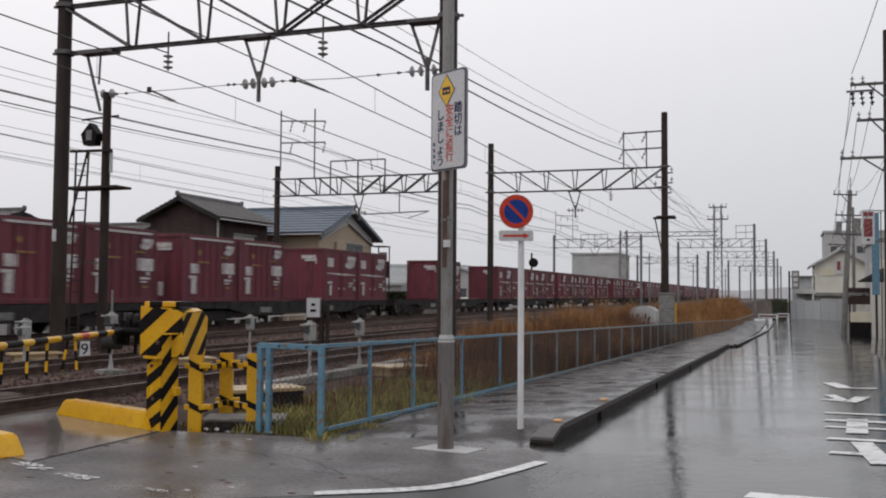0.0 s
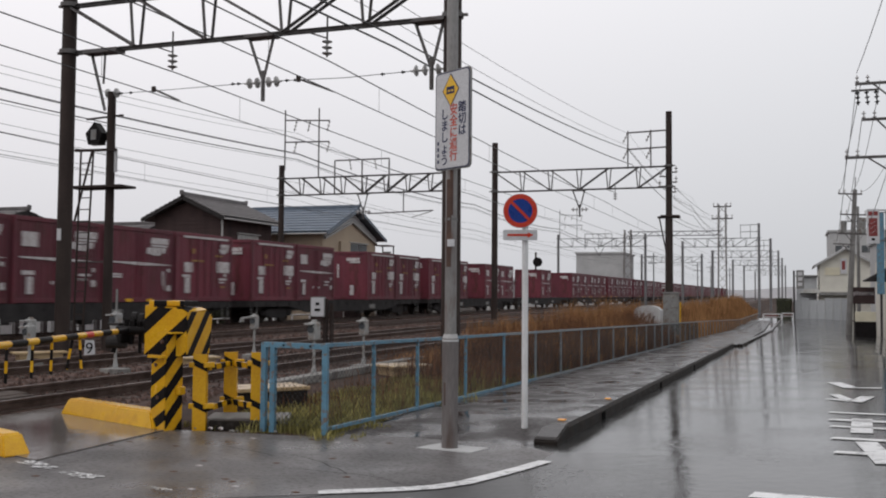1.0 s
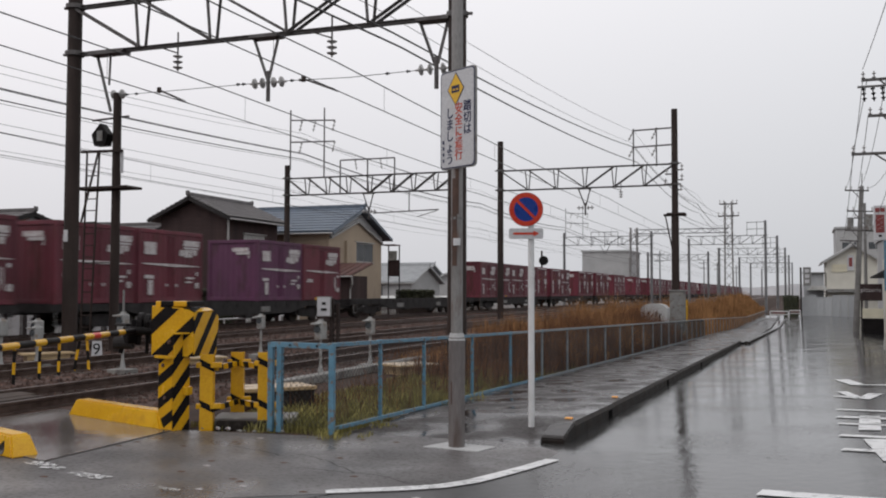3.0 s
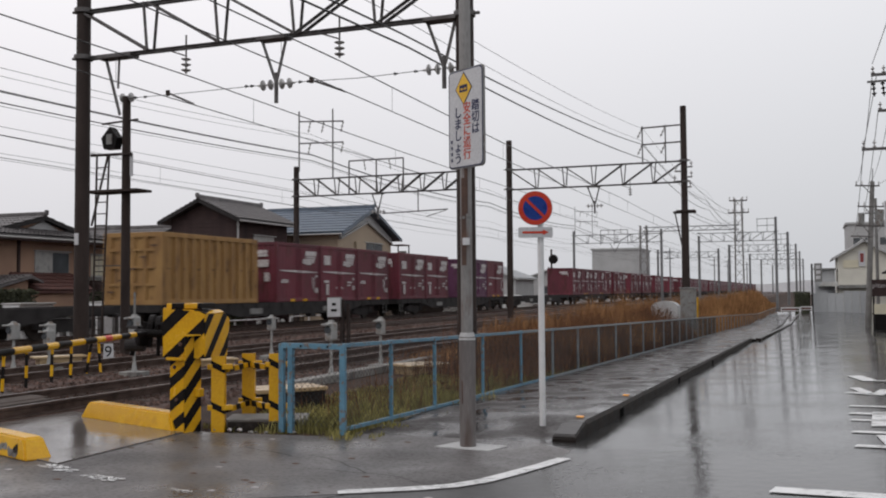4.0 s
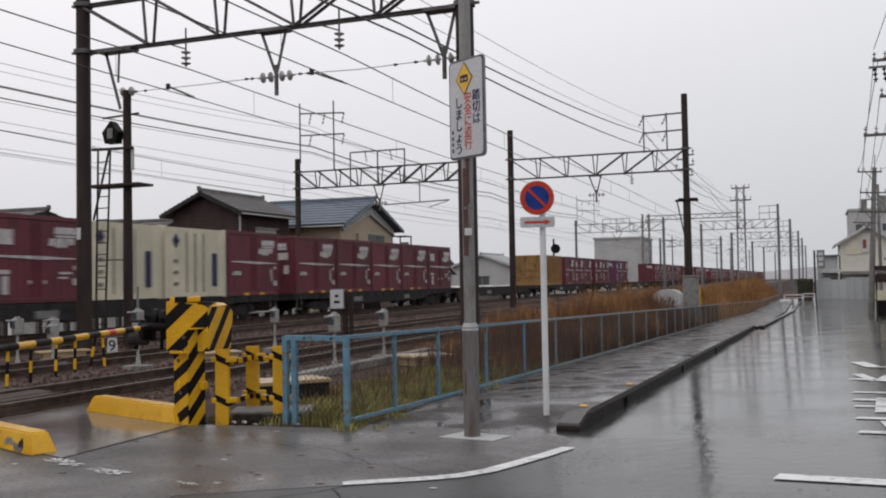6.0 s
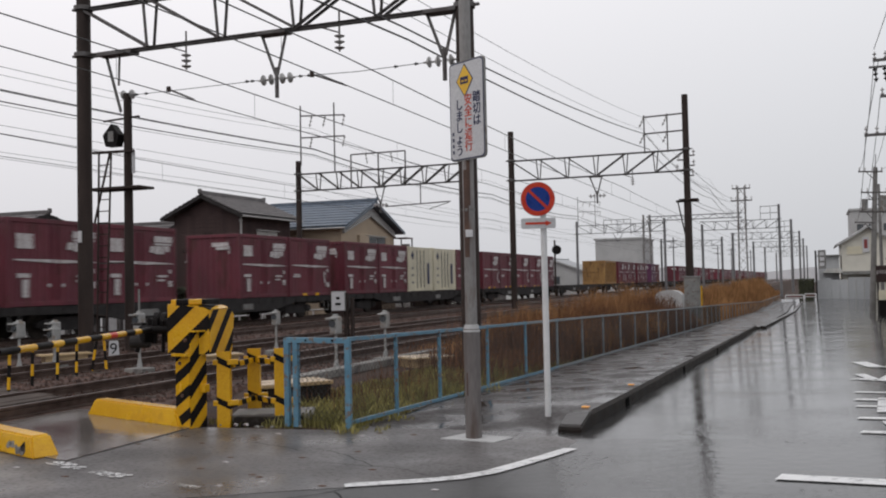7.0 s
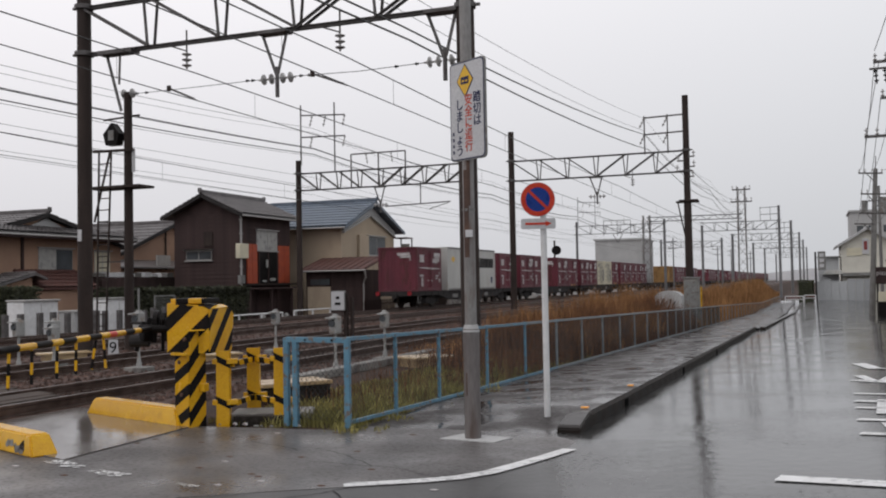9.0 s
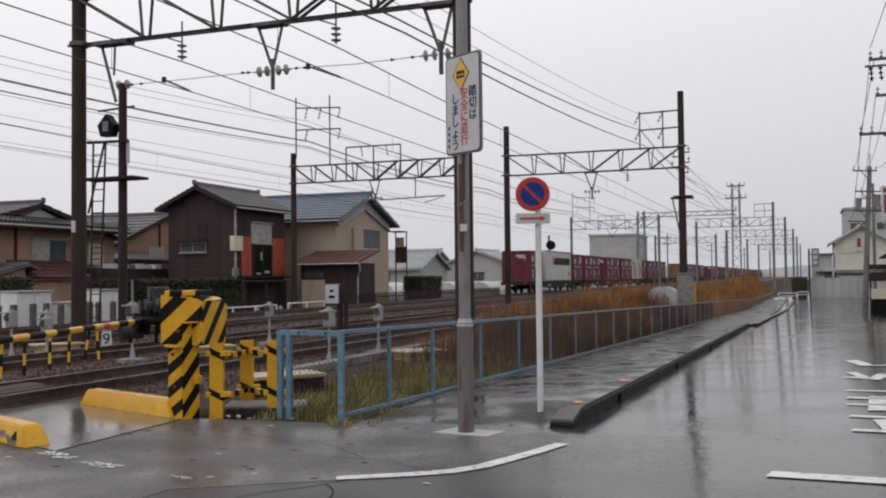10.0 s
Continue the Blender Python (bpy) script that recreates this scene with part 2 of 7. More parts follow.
M_TXTR = material("red_lettering", (0.62, 0.10, 0.06), rough=0.4, bump=0, spec=0.15)
M_WHITEPOLE = material("white_pole_paint", (0.75, 0.75, 0.76), (0.62, 0.62, 0.62), rough=0.4, scale=4, bump=0.05)
M_DARKWOOD = material("charred_board_wall", (0.076, 0.050, 0.048), (0.044, 0.030, 0.029), rough=0.75, scale=1.5, fine=30, bump=0.3, stretch=(1, 1, 0.2), spec=0.15)
M_TANWALL = material("tan_mortar_wall", (0.46, 0.37, 0.275), (0.40, 0.32, 0.24), rough=0.85, scale=0.5, bump=0.25, stain=(0.38, 0.305, 0.23), stretch=(1, 1, 0.5))
M_BROWNWALL = material("brown_mortar_wall", (0.37, 0.235, 0.165), (0.29, 0.18, 0.128), rough=0.85, scale=0.8, bump=0.25)
M_TILE = material("grey_roof_tile", (0.14, 0.128, 0.128), (0.08, 0.073, 0.073), rough=0.42, scale=2, bump=0.2, vary=0.15)
M_TILEB = material("blue_grey_roof_tile", (0.14, 0.17, 0.215), (0.095, 0.12, 0.155), rough=0.35, scale=2, bump=0.2, vary=0.15)
M_REDROOF = material("rusty_red_sheet_roof", (0.125, 0.055, 0.046), (0.078, 0.036, 0.031), rough=0.6, scale=3)
M_GLASS = material("dark_window_glass", (0.10, 0.11, 0.12), (0.06, 0.065, 0.07), rough=0.12, scale=0.8, bump=0)
M_CURTAIN = material("curtained_window", (0.42, 0.41, 0.39), (0.30, 0.30, 0.29), rough=0.3, scale=3, bump=0)
M_FRAME = material("aluminium_frame", (0.42, 0.41, 0.40), (0.34, 0.33, 0.32), rough=0.4, metal=0.2, bump=0)
M_ORANGE = material("rust_orange_panel", (0.45, 0.085, 0.035), (0.33, 0.06, 0.03), rough=0.6, scale=3)
M_GREYWALL = material("pale_grey_wall", (0.45, 0.45, 0.45), (0.38, 0.38, 0.38), rough=0.8, scale=0.6, bump=0.15)
M_CREAMWALL = material("cream_siding_wall", (0.62, 0.60, 0.53), (0.54, 0.52, 0.46), rough=0.7, scale=0.8, bump=0.15)
M_HEDGE = material("dark_hedge_leaf", (0.072, 0.076, 0.040), (0.040, 0.044, 0.026), rough=0.7, scale=3, vary=0.3, island=0.4)
M_GRASS = material("green_grass", (0.34, 0.30, 0.105), (0.155, 0.145, 0.052), rough=0.8, scale=1.2, bump=0, spec=0.15, island=0.45)
M_DULLRED = material("faded_red_paint", (0.26, 0.05, 0.05), (0.18, 0.035, 0.035), rough=0.6, scale=5, bump=0.05)
M_REED = material("dead_reed", (0.40, 0.215, 0.092), (0.19, 0.095, 0.043), rough=0.85, scale=0.9, bump=0, spec=0.15, island=0.6)
M_DRYTWIG = material("dry_twig", (0.185, 0.088, 0.046), (0.075, 0.037, 0.023), rough=0.85, scale=2, bump=0, spec=0.15, island=0.6)
M_LINE = material("worn_white_road_paint", (0.74, 0.74, 0.74), (0.58, 0.58, 0.58), rough=0.3, scale=4, bump=0.15, stain=(0.30, 0.30, 0.30))
M_METALBOX = material("grey_metal_box", (0.23, 0.23, 0.225), (0.16, 0.16, 0.155), rough=0.5, scale=3, stain=(0.12, 0.095, 0.08))
M_INSTR = material("pale_grey_instrument_paint", (0.34, 0.34, 0.33), (0.24, 0.24, 0.235), rough=0.45, scale=4, bump=0.08, stain=(0.22, 0.18, 0.15))
M_RUST = material("rust_streak", (0.115, 0.068, 0.052), (0.07, 0.042, 0.034), rough=0.8, scale=6)


# ---- building helpers ----
def box(bm, c, s, rz=0.0, bevel=0.0):
    m = Matrix.Translation(c) @ Matrix.Rotation(radians(rz), 4, "Z") @ Matrix.Diagonal((s[0], s[1], s[2], 1))
    r = bmesh.ops.create_cube(bm, size=1, matrix=m)
    if bevel:
        edges = list({e for v in r["verts"] for e in v.link_edges})
        bmesh.ops.bevel(bm, geom=edges, offset=bevel, segments=2, affect="EDGES", profile=0.6)
    return bm


def rod(bm, a, b, r, r2=None, seg=10):
    a, b = Vector(a), Vector(b)
    d = b - a
    q = d.to_track_quat("Z", "Y").to_matrix().to_4x4()
    bmesh.ops.create_cone(bm, cap_ends=True, segments=seg, radius1=r, radius2=r if r2 is None else r2, depth=d.length,
                          matrix=Matrix.Translation((a + b) / 2) @ q)
    return bm


def beam(bm, a, b, w, h):
    """A square bar from a to b."""
    a, b = Vector(a), Vector(b)
    d = b - a
    q = d.to_track_quat("Y", "Z").to_matrix().to_4x4()
    bmesh.ops.create_cube(bm, size=1, matrix=Matrix.Translation((a + b) / 2) @ q @ Matrix.Diagonal((w, d.length, h, 1)))
    return bm


def angle_bar(bm, a, b, w, t=0.012):
    """An L-section steel angle from a to b."""
    a, b = Vector(a), Vector(b)
    d = b - a
    q = d.to_track_quat("Y", "Z").to_matrix().to_4x4()
    c = Matrix.Translation((a + b) / 2) @ q
    bmesh.ops.create_cube(bm, size=1, matrix=c @ Matrix.Diagonal((w, d.length, t, 1)))
    bmesh.ops.create_cube(bm, size=1, matrix=c @ Matrix.Translation((-w / 2 + t / 2, 0, -w / 2)) @ Matrix.Diagonal((t, d.length, w, 1)))
    return bm


def prism(bm, pts, a, b, axis="y"):
    """A flat outline pts swept from a to b along an axis."""
    def at(p, d):
        return {"y": (p[0], d, p[1]), "x": (d, p[0], p[1]), "z": (p[0], p[1], d)}[axis]
    lo = [bm.verts.new(at(p, a)) for p in pts]
    hi = [bm.verts.new(at(p, b)) for p in pts]
    n = len(pts)
    bm.faces.new(lo)
    bm.faces.new(hi[::-1])
    for i in range(n):
        bm.faces.new((lo[i], hi[i], hi[(i + 1) % n], lo[(i + 1) % n])[::-1])
    bmesh.ops.recalc_face_normals(bm, faces=bm.faces[:])
    return bm


def mesh_of(bm, name, mat, smooth=False):
    me = bpy.data.meshes.new(name)
    bm.to_mesh(me)
    bm.free()
    for m in (mat if isinstance(mat, (list, tuple)) else [mat]):
        me.materials.append(m)
    if smooth:
        for p in me.polygons:
            p.use_smooth = True
    return me


def part(name, bm, mat, parent, label="", smooth=False, m=None):
    """Links a bmesh (or a mesh) as one mesh object under a thing or a part."""
    me = bm if isinstance(bm, bpy.types.Mesh) else mesh_of(bm, name, mat, smooth)
    ob = new(name, me)
    ob.parent = parent
    if m is not None:
        ob.matrix_basis = m
    if label:
        tagged(ob, label)
    return ob


def thing(name, label, category, at=(0, 0, 0), rz=0.0, group="", kind=""):
    ob = new(name)
    ob.empty_display_size = 0.2
    ob.matrix_basis = pose(*at, 0, 0, rz)
    return tagged(ob, label, category, group, kind)


def solid(name, bm, mat, label, category="", group="", kind="", smooth=False, at=None):
    ob = new(name, mesh_of(bm, name, mat, smooth))
    if at is not None:
        ob.matrix_basis = pose(*at)
    return tagged(ob, label, category, group, kind)


def B():
    return bmesh.new()


def ramp(a, b, v):
    return min(1.0, max(0.0, (v - a) / (b - a)))


def road_z(y):
    """The street falls gently away from the crossing."""
    return -0.02 * (min(max(y, 9.0), 85.0) - 9.0)


def camber(x):
    """The street falls from its crown towards the kerb."""
    return 0.035 * (max(-2.2, min(x, 2.6)) + 2.2) - 0.035 * max(0.0, x - 2.6)


def ground_z(x, y):
    k = ramp(-6.2, -4.6, x)
    far = -0.5 * ramp(-24.0, -26.0, x)
    return k * road_z(y) + far


# ---- the ground: one sheet to the horizon ----
def sheet(name, xs, ys, zf, mat, label, lift=0.0, parent=None, kind="structure"):
    bm = B()
    grid = [[bm.verts.new((x, y, zf(x, y) + lift)) for y in ys] for x in xs]
    for i in range(len(xs) - 1):
        for j in range(len(ys) - 1):
            bm.faces.new((grid[i][j], grid[i + 1][j], grid[i + 1][j + 1], grid[i][j + 1]))
    ob = solid(name, bm, mat, label, kind=kind)
    ob.parent = parent
    return ob


GX = [-900, -300, -120, -60, -40, -30, -26, -24, -20, -15, -10, -8, -6.2, -5.8, -5.4, -5.0, -4.6, -3, -1, 1, 3, 6, 12, 30, 100, 400, 900]
GY = [-300, -60, -20, -5, 0, 3, 6, 9, 12, 16, 20, 26, 32, 40, 50, 60, 72, 85, 110, 160, 300, 700, 1800]
sheet("ground", GX, GY, lambda x, y: ground_z(x, y) - 0.02, M_SOIL, "dark wet soil of the railway land and beyond")

# wet street that runs beside the railway, and the mouth of the crossing
sheet("road", [-4.6, -4, -3, -2.2, -1, 0, 1, 2, 2.6, 3, 4, 5, 6, 7], [-30, -10, -4, 0, 2, 4, 6, 8, 9, 10, 12, 14, 17, 20, 25, 30, 40, 50, 60, 72, 85, 100, 125, 134],
      lambda x, y: road_z(y) + camber(x), M_ROAD, "wet dark asphalt street with puddles and reflections")
bm = B()
prism(bm, [(-5.6, -30), (-30, -30), (-30, 3.0), (-9.2, 5.0), (-6.45, 8.82), (-4.6, 8.97), (-4.55, 9.28), (-2.5, 9.28), (-2.1, 8.9), (-1.98, 8.45), (-2.1, 8.0), (-2.24, 7.58), (-2.36, 7.22), (-2.54, 6.94), (-2.78, 6.75), (-3.05, 6.58), (-3.35, 6.42), (-4.3, 5.8)], -0.05, 0.0035, "z")
solid("road_approach", bm, M_PATCH, "worn wet asphalt approach to the railway crossing", kind="structure")
bm = B()
prism(bm, [(-6.2, 6.75), (-6.3, 8.86), (-8.75, 9.8), (-8.75, 7.7)], -0.06, 0.016, "z")
deck = solid("crossing_deck", bm, M_CROSS, "wet pale concrete deck of the level crossing", kind="structure")
for a, b, n in ((-9.2, -9.9, 3), (-10.25, -12.45, 9), (-12.85, -13.45, 3), (-13.9, -16.7, 11), (-17.05, -17.75, 3), (-18.1, -21.0, 11), (-21.35, -22.05, 3)):
    w = (a - b) / n
    for i in range(n):
        x = a - (i + 0.5) * w
        yc = 7.9 - (x + 9.2) * 0.404
        part("plank", box(B(), (x, yc + 1.0, 0.09 + 0.006 * (i % 2)), (w - 0.02, 2.1 + 0.08 * (i % 3), 0.1), bevel=0.008), M_SLEEPER, deck, "wet dark timber plank")

# pavement along the fence and its kerb stones
PY = [9.3, 9.6, 10.2, 11, 12.5, 14, 17, 20, 25, 30, 38]


def pave_z(x, y):
    up = ramp(9.5, 11.2, y)
    return road_z(y) - 0.003 + up * (0.05 + 0.108 * ramp(-4.6, -2.5, x))


sheet("pavement", [-4.6, -4.0, -3.4, -2.8, -2.42], PY + [41.8], pave_z, M_PAVE, "wet asphalt footpath between fence and kerb", lift=0.004)
sheet("pavement_far", [-4.6, -4.0, -3.4, -2.8, -2.0], [42.2, 50, 60, 72, 85, 104, 119], lambda x, y: road_z(y) + 0.08, M_PAVE, "wet asphalt footpath farther along the street")
kerb = thing("kerb", "dark wet concrete kerb stones along the footpath", "kerb", kind="structure")
bm = B()
prism(bm, [(-0.12, -0.1), (0.12, -0.1), (0.12, 0.10), (0.09, 0.14), (-0.12, 0.145)], -0.295, 0.295)
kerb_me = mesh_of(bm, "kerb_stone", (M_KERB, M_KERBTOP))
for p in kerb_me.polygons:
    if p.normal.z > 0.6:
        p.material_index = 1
y = 10.25
while y < 41.8:
    part("kerb_stone", kerb_me, None, kerb, m=pose(-2.3, y, road_z(y) + 0.018 + random.uniform(-0.004, 0.004), -1.15))
    y += 0.6
bm = prism(B(), [(-0.24, -0.1), (0.3, -0.1), (0.3, 0.143), (0.22, 0.14), (-0.2, 0.06), (-0.24, 0.03)], -0.12, 0.12, "x")
bmesh.ops.bevel(bm, geom=bm.edges[:], offset=0.012, segments=2, affect="EDGES")
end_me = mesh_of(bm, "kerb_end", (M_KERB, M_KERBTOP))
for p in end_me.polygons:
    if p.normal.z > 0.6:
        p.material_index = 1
part("kerb_end", end_me, None, kerb, m=pose(-2.3, 9.66, 0.005))
bm = B()
prism(bm, [(-0.1, -0.1), (0.1, -0.1), (0.1, 0.12), (-0.1, 0.13)], -0.98, 0.98)
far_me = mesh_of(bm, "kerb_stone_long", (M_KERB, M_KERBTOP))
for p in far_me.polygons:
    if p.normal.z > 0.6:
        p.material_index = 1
y = 43
while y < 118:
    part("kerb_stone", far_me, None, kerb, m=pose(-1.95 + (y - 43) * 0.012, y, road_z(y), -1.1 if y < 85 else 0))
    y += 2.0
# near-black boxes on the kerb face paint the shade inside drain slots
for y in (11.95, 17.6, 24.05):
    part("drain_slot", box(B(), (-2.177, y, road_z(y) + 0.05), (0.012, 0.22, 0.1)), M_SLOT, kerb, "dark drain slot")
# small reflectors set on the kerb
for ry in (10.18, 12.95):
    rf = thing("kerb_reflector", "small amber reflector stud on the kerb", "reflector", (-2.3, ry, road_z(ry) + 0.16), group="kerb reflectors")
    part("base", box(B(), (0, 0, 0.005), (0.10, 0.10, 0.01), bevel=0.003), M_METALBOX, rf)
    part("lens", box(B(), (0, 0, 0.016), (0.08, 0.08, 0.016), bevel=0.006), M_AMBER, rf)


# ---- road markings ----
def strip(name, pts, w, label, mat=M_LINE, lift=0.009):
    """A painted line of width w along pts on the street."""
    bm = B()
    pts = [Vector((p[0], p[1])) for p in pts]
    rows = []
    for i, p in enumerate(pts):
        d = (pts[min(i + 1, len(pts) - 1)] - pts[max(i - 1, 0)]).normalized()
        s = Vector((-d.y, d.x)) * w / 2
        rows.append([bm.verts.new((q.x, q.y, road_z(q.y) + camber(q.x) + lift)) for q in (p - s, p + s)])
    for a, b in zip(rows, rows[1:]):
        bm.faces.new((a[0], a[1], b[1], b[0]))
    bmesh.ops.recalc_face_normals(bm, faces=bm.faces[:])
    return solid(name, bm, mat, label, kind="structure")


curve = [(-3.32, 6.5), (-3.05, 6.66), (-2.8, 6.82), (-2.58, 7.0), (-2.42, 7.25), (-2.3, 7.6), (-2.17, 8.0), (-2.05, 8.42)]
strip("edge_line", curve, 0.14, "curved white painted edge line at the corner")
strip("stop_line", [(-0.267, 7.286), (0.561, 7.12), (2.325, 6.78)], 0.2, "white painted stop line across the lane")
wrn = random.Random(4)


def worn(a, b, w):
    """Flaked remains of a painted line."""
    bm = B()
    d = Vector(b) - Vector(a)
    side = Vector((-d.y, d.x)).normalized()
    for i in range(60):
        c = Vector(a) + d * (i + wrn.uniform(0, 0.8)) / 60 + side * w * wrn.uniform(-0.5, 0.5)
        n, r = wrn.randint(5, 8), w * wrn.uniform(0.06, 0.26)
        ph = wrn.uniform(0, 6)
        bm.faces.new([bm.verts.new((c.x + r * wrn.uniform(0.6, 1.2) * math.cos(ph + 6.283 * k / n), c.y + 0.7 * r * wrn.uniform(0.5, 1.2) * math.sin(ph + 6.283 * k / n), 0.0065 + 0.0001 * i)) for k in range(n)])
    solid("worn_line", bm, M_LINE, "flaked white paint remnant on the asphalt", kind="structure")


worn((-6.3, 6.72), (-5.8, 6.5), 0.14)
worn((-5.62, 6.44), (-5.2, 6.32), 0.13)
worn((-4.6, 6.2), (-4.35, 6.12), 0.06)
# painted word and slow marks in the lane, seen edge-on
for (x0, x1, ya, yb, w) in ((0.373, 2.125, 9.458, 8.988, 0.16), (0.391, 2.041, 10.524, 10.029, 0.16), (0.419, 2.125, 11.632, 11.067, 0.14), (0.437, 1.358, 12.37, 12.045, 0.2), (0.465, 1.957, 13.29, 12.724, 0.14)):
    strip("lane_letter_stroke", [(x0, ya), (x1, yb)], w, "white stroke of lettering painted on the lane")
strip("lane_letter_stroke", [(0.76, 8.8), (0.69, 10.25)], 0.2, "white stroke of lettering painted on the lane")
strip("lane_letter_stroke", [(0.70, 11.0), (0.80, 12.5)], 0.22, "white stroke of lettering painted on the lane")
strip("lane_letter_stroke", [(0.556, 15.387), (0.873, 14.88), (1.095, 15.88)], 0.22, "white stroke of lettering painted on the lane")
strip("lane_letter_stroke", [(0.756, 19.17), (0.962, 17.774), (1.445, 17.706)], 0.25, "white stroke of lettering painted on the lane")
strip("lane_letter_stroke", [(0.647, 16.271), (0.792, 15.191)], 0.16, "white stroke of lettering painted on the lane")

# ---- tracks ----
TRACKS = (-9.55, -13.15, -17.4, -21.7)
RAIL = 0.15
rail_profile = [(-0.06, 0.0), (0.06, 0.0), (0.06, 0.012), (0.012, 0.03), (0.012, 0.105), (0.032, 0.115), (0.032, 0.145), (0.026, 0.15), (-0.026, 0.15), (-0.032, 0.145), (-0.032, 0.115), (-0.012, 0.105), (-0.012, 0.03), (-0.06, 0.012)]
bm = B()
box(bm, (0, 0, -0.035), (2.1, 0.22, 0.08), bevel=0.012)
sleeper_me = mesh_of(bm, "sleeper", M_SLEEPER)
for k, tx in enumerate(TRACKS):
    track = thing("railway_track", "narrow gauge railway track on rusty ballast", "railway track", (tx, 0, 0), group="parallel railway tracks", kind="structure")
    bm = B()
    prism(bm, [(-2.0, -0.1), (2.0, -0.1), (1.5, 0.0), (-1.5, 0.0)], -230, 800)
    part("ballast_bed", bm, M_BALLAST, track)
    for s in (-0.5335 - 0.032, 0.5335 + 0.032):
        bm = prism(B(), [(p[0] + s, p[1]) for p in rail_profile], -230, 800)
        part("rail", bm, M_RAIL, track, "steel rail with a worn bright head")
    y0, n = ((10.6, 60) if k < 2 else (16.5, 50))
    for i in range(n):
        part("sleeper", sleeper_me, None, track, m=pose(0, y0 + i * 0.62, 0.005))

# loose stones on the near tracks
rng = np.random.default_rng(3)


def stones(name, n, xr, yr, size, mat, label, zf):
    base = np.array([(1, 0, -.3), (-.5, .87, -.3), (-.5, -.87, -.3), (0.1, 0.1, .8)])
    tri = np.array([(0, 2, 1), (0, 1, 3), (1, 2, 3), (2, 0, 3)])
    c = np.stack([rng.uniform(*xr, n), rng.uniform(*yr, n), np.zeros(n)], 1)
    c[:, 2] = [zf(a, b) for a, b in c[:, :2]]
    a = rng.uniform(0, 6.28, n)
    s = rng.uniform(0.5, 1.3, (n, 1, 3)) * size
    v = base[None] * s
    r = np.stack([np.stack([np.cos(a), -np.sin(a), 0 * a], 1), np.stack([np.sin(a), np.cos(a), 0 * a], 1), np.stack([0 * a, 0 * a, 1 + 0 * a], 1)], 1)
    v = np.einsum("nij,nkj->nki", r, v) + c[:, None]
    f = (tri[None] + 4 * np.arange(n)[:, None, None]).reshape(-1, 3)
    me = bpy.data.meshes.new(name)
    me.from_pydata(v.reshape(-1, 3).tolist(), [], f.tolist())
    me.materials.append(mat)
    return tagged(new(name, me), label, "ballast", kind="stuff")


stones("ballast_stones", 16000, (-15.4, -7.6), (10.6, 45), 0.045, M_BALLAST, "rust-brown wet ballast stones between the rails", lambda x, y: 0.006)
stones("ballast_stones", 8000, (-24, -15.4), (16, 70), 0.06, M_BALLAST, "rust-brown wet ballast stones of the far tracks", lambda x, y: 0.006)


# ---- gantries that carry the overhead wires ----
def gantry(y, x0, x1, top0, top1, chord=6.9, depth=0.95, r=0.17, label="brown steel gantry with a truss over two tracks", mat=M_MAST, hang=(), bays=7, steel=M_TRUSS, r1=None):
    g = thing("catenary_gantry", label, "gantry", (x0, y, 0), group="gantries over the tracks")
    w = x1 - x0
    part("mast", rod(B(), (0, 0, -0.7), (0, 0, top0), r, r * 0.9, 18), mat, g)
    r1 = r1 or r
    part("mast", rod(B(), (w, 0, -0.9), (w, 0, top1), r1, r1 * 0.9, 18), mat, g)
    for x in (0, w):
        for z in (chord, chord + depth):
            bm = rod(B(), (x, 0, z - 0.05), (x, 0, z + 0.05), r * 1.25, seg=14)
            box(bm, (x, 0, z), (r * 3.6, 0.06, 0.05))
            part("clamp", bm, steel, g)
    for z in (chord, chord + depth):
        for sy in (-0.045, 0.045):
            part("chord", angle_bar(B(), (0, sy, z), (w, sy, z), 0.065), steel, g)
    step = w / bays
    for i in range(bays):
        a, b = i * step, (i + 1) * step
        if i < bays / 2:
            a, b = b, a
        for sy in (-0.1, 0.1):
            part("diagonal", angle_bar(B(), (a, sy, chord), (b, sy, chord + depth), 0.05), steel, g)
    for i in range(1, bays):
        for sy in (-0.1, 0.1):
            part("post", angle_bar(B(), (i * step, sy, chord), (i * step + sy, sy, chord + depth), 0.045), steel, g)
    for hx in hang:
        drop_arm(g, hx - x0, chord)
    return g


def insulator(bm, a, b, n=4, r=0.09):
    """A turned string of n porcelain sheds from a to b, in one piece."""
    a, b = Vector(a), Vector(b)
    q = (b - a).to_track_quat("Z", "Y").to_matrix()
    L, seg = (b - a).length, 12
    prof = [(0.0, 0.0), (0.022, 0.0)]
    for i in range(n):
        z = L * i / n
        prof += [(0.022, z + 0.15 * L / n), (r, z + 0.3 * L / n), (r * 0.95, z + 0.42 * L / n), (r * 0.45, z + 0.6 * L / n), (0.022, z + 0.75 * L / n)]
    prof += [(0.022, L), (0.0, L)]
    rings = [[bm.verts.new(a + q @ Vector((p * math.cos(6.2832 * k / seg), p * math.sin(6.2832 * k / seg), z))) for k in range(seg)] for p, z in prof[1:-1]]
    for u, v in zip(rings, rings[1:]):
        for k in range(seg):
            bm.faces.new((u[k], u[(k + 1) % seg], v[(k + 1) % seg], v[k]))
    bm.faces.new(rings[0][::-1])
    bm.faces.new(rings[-1])
    return bm


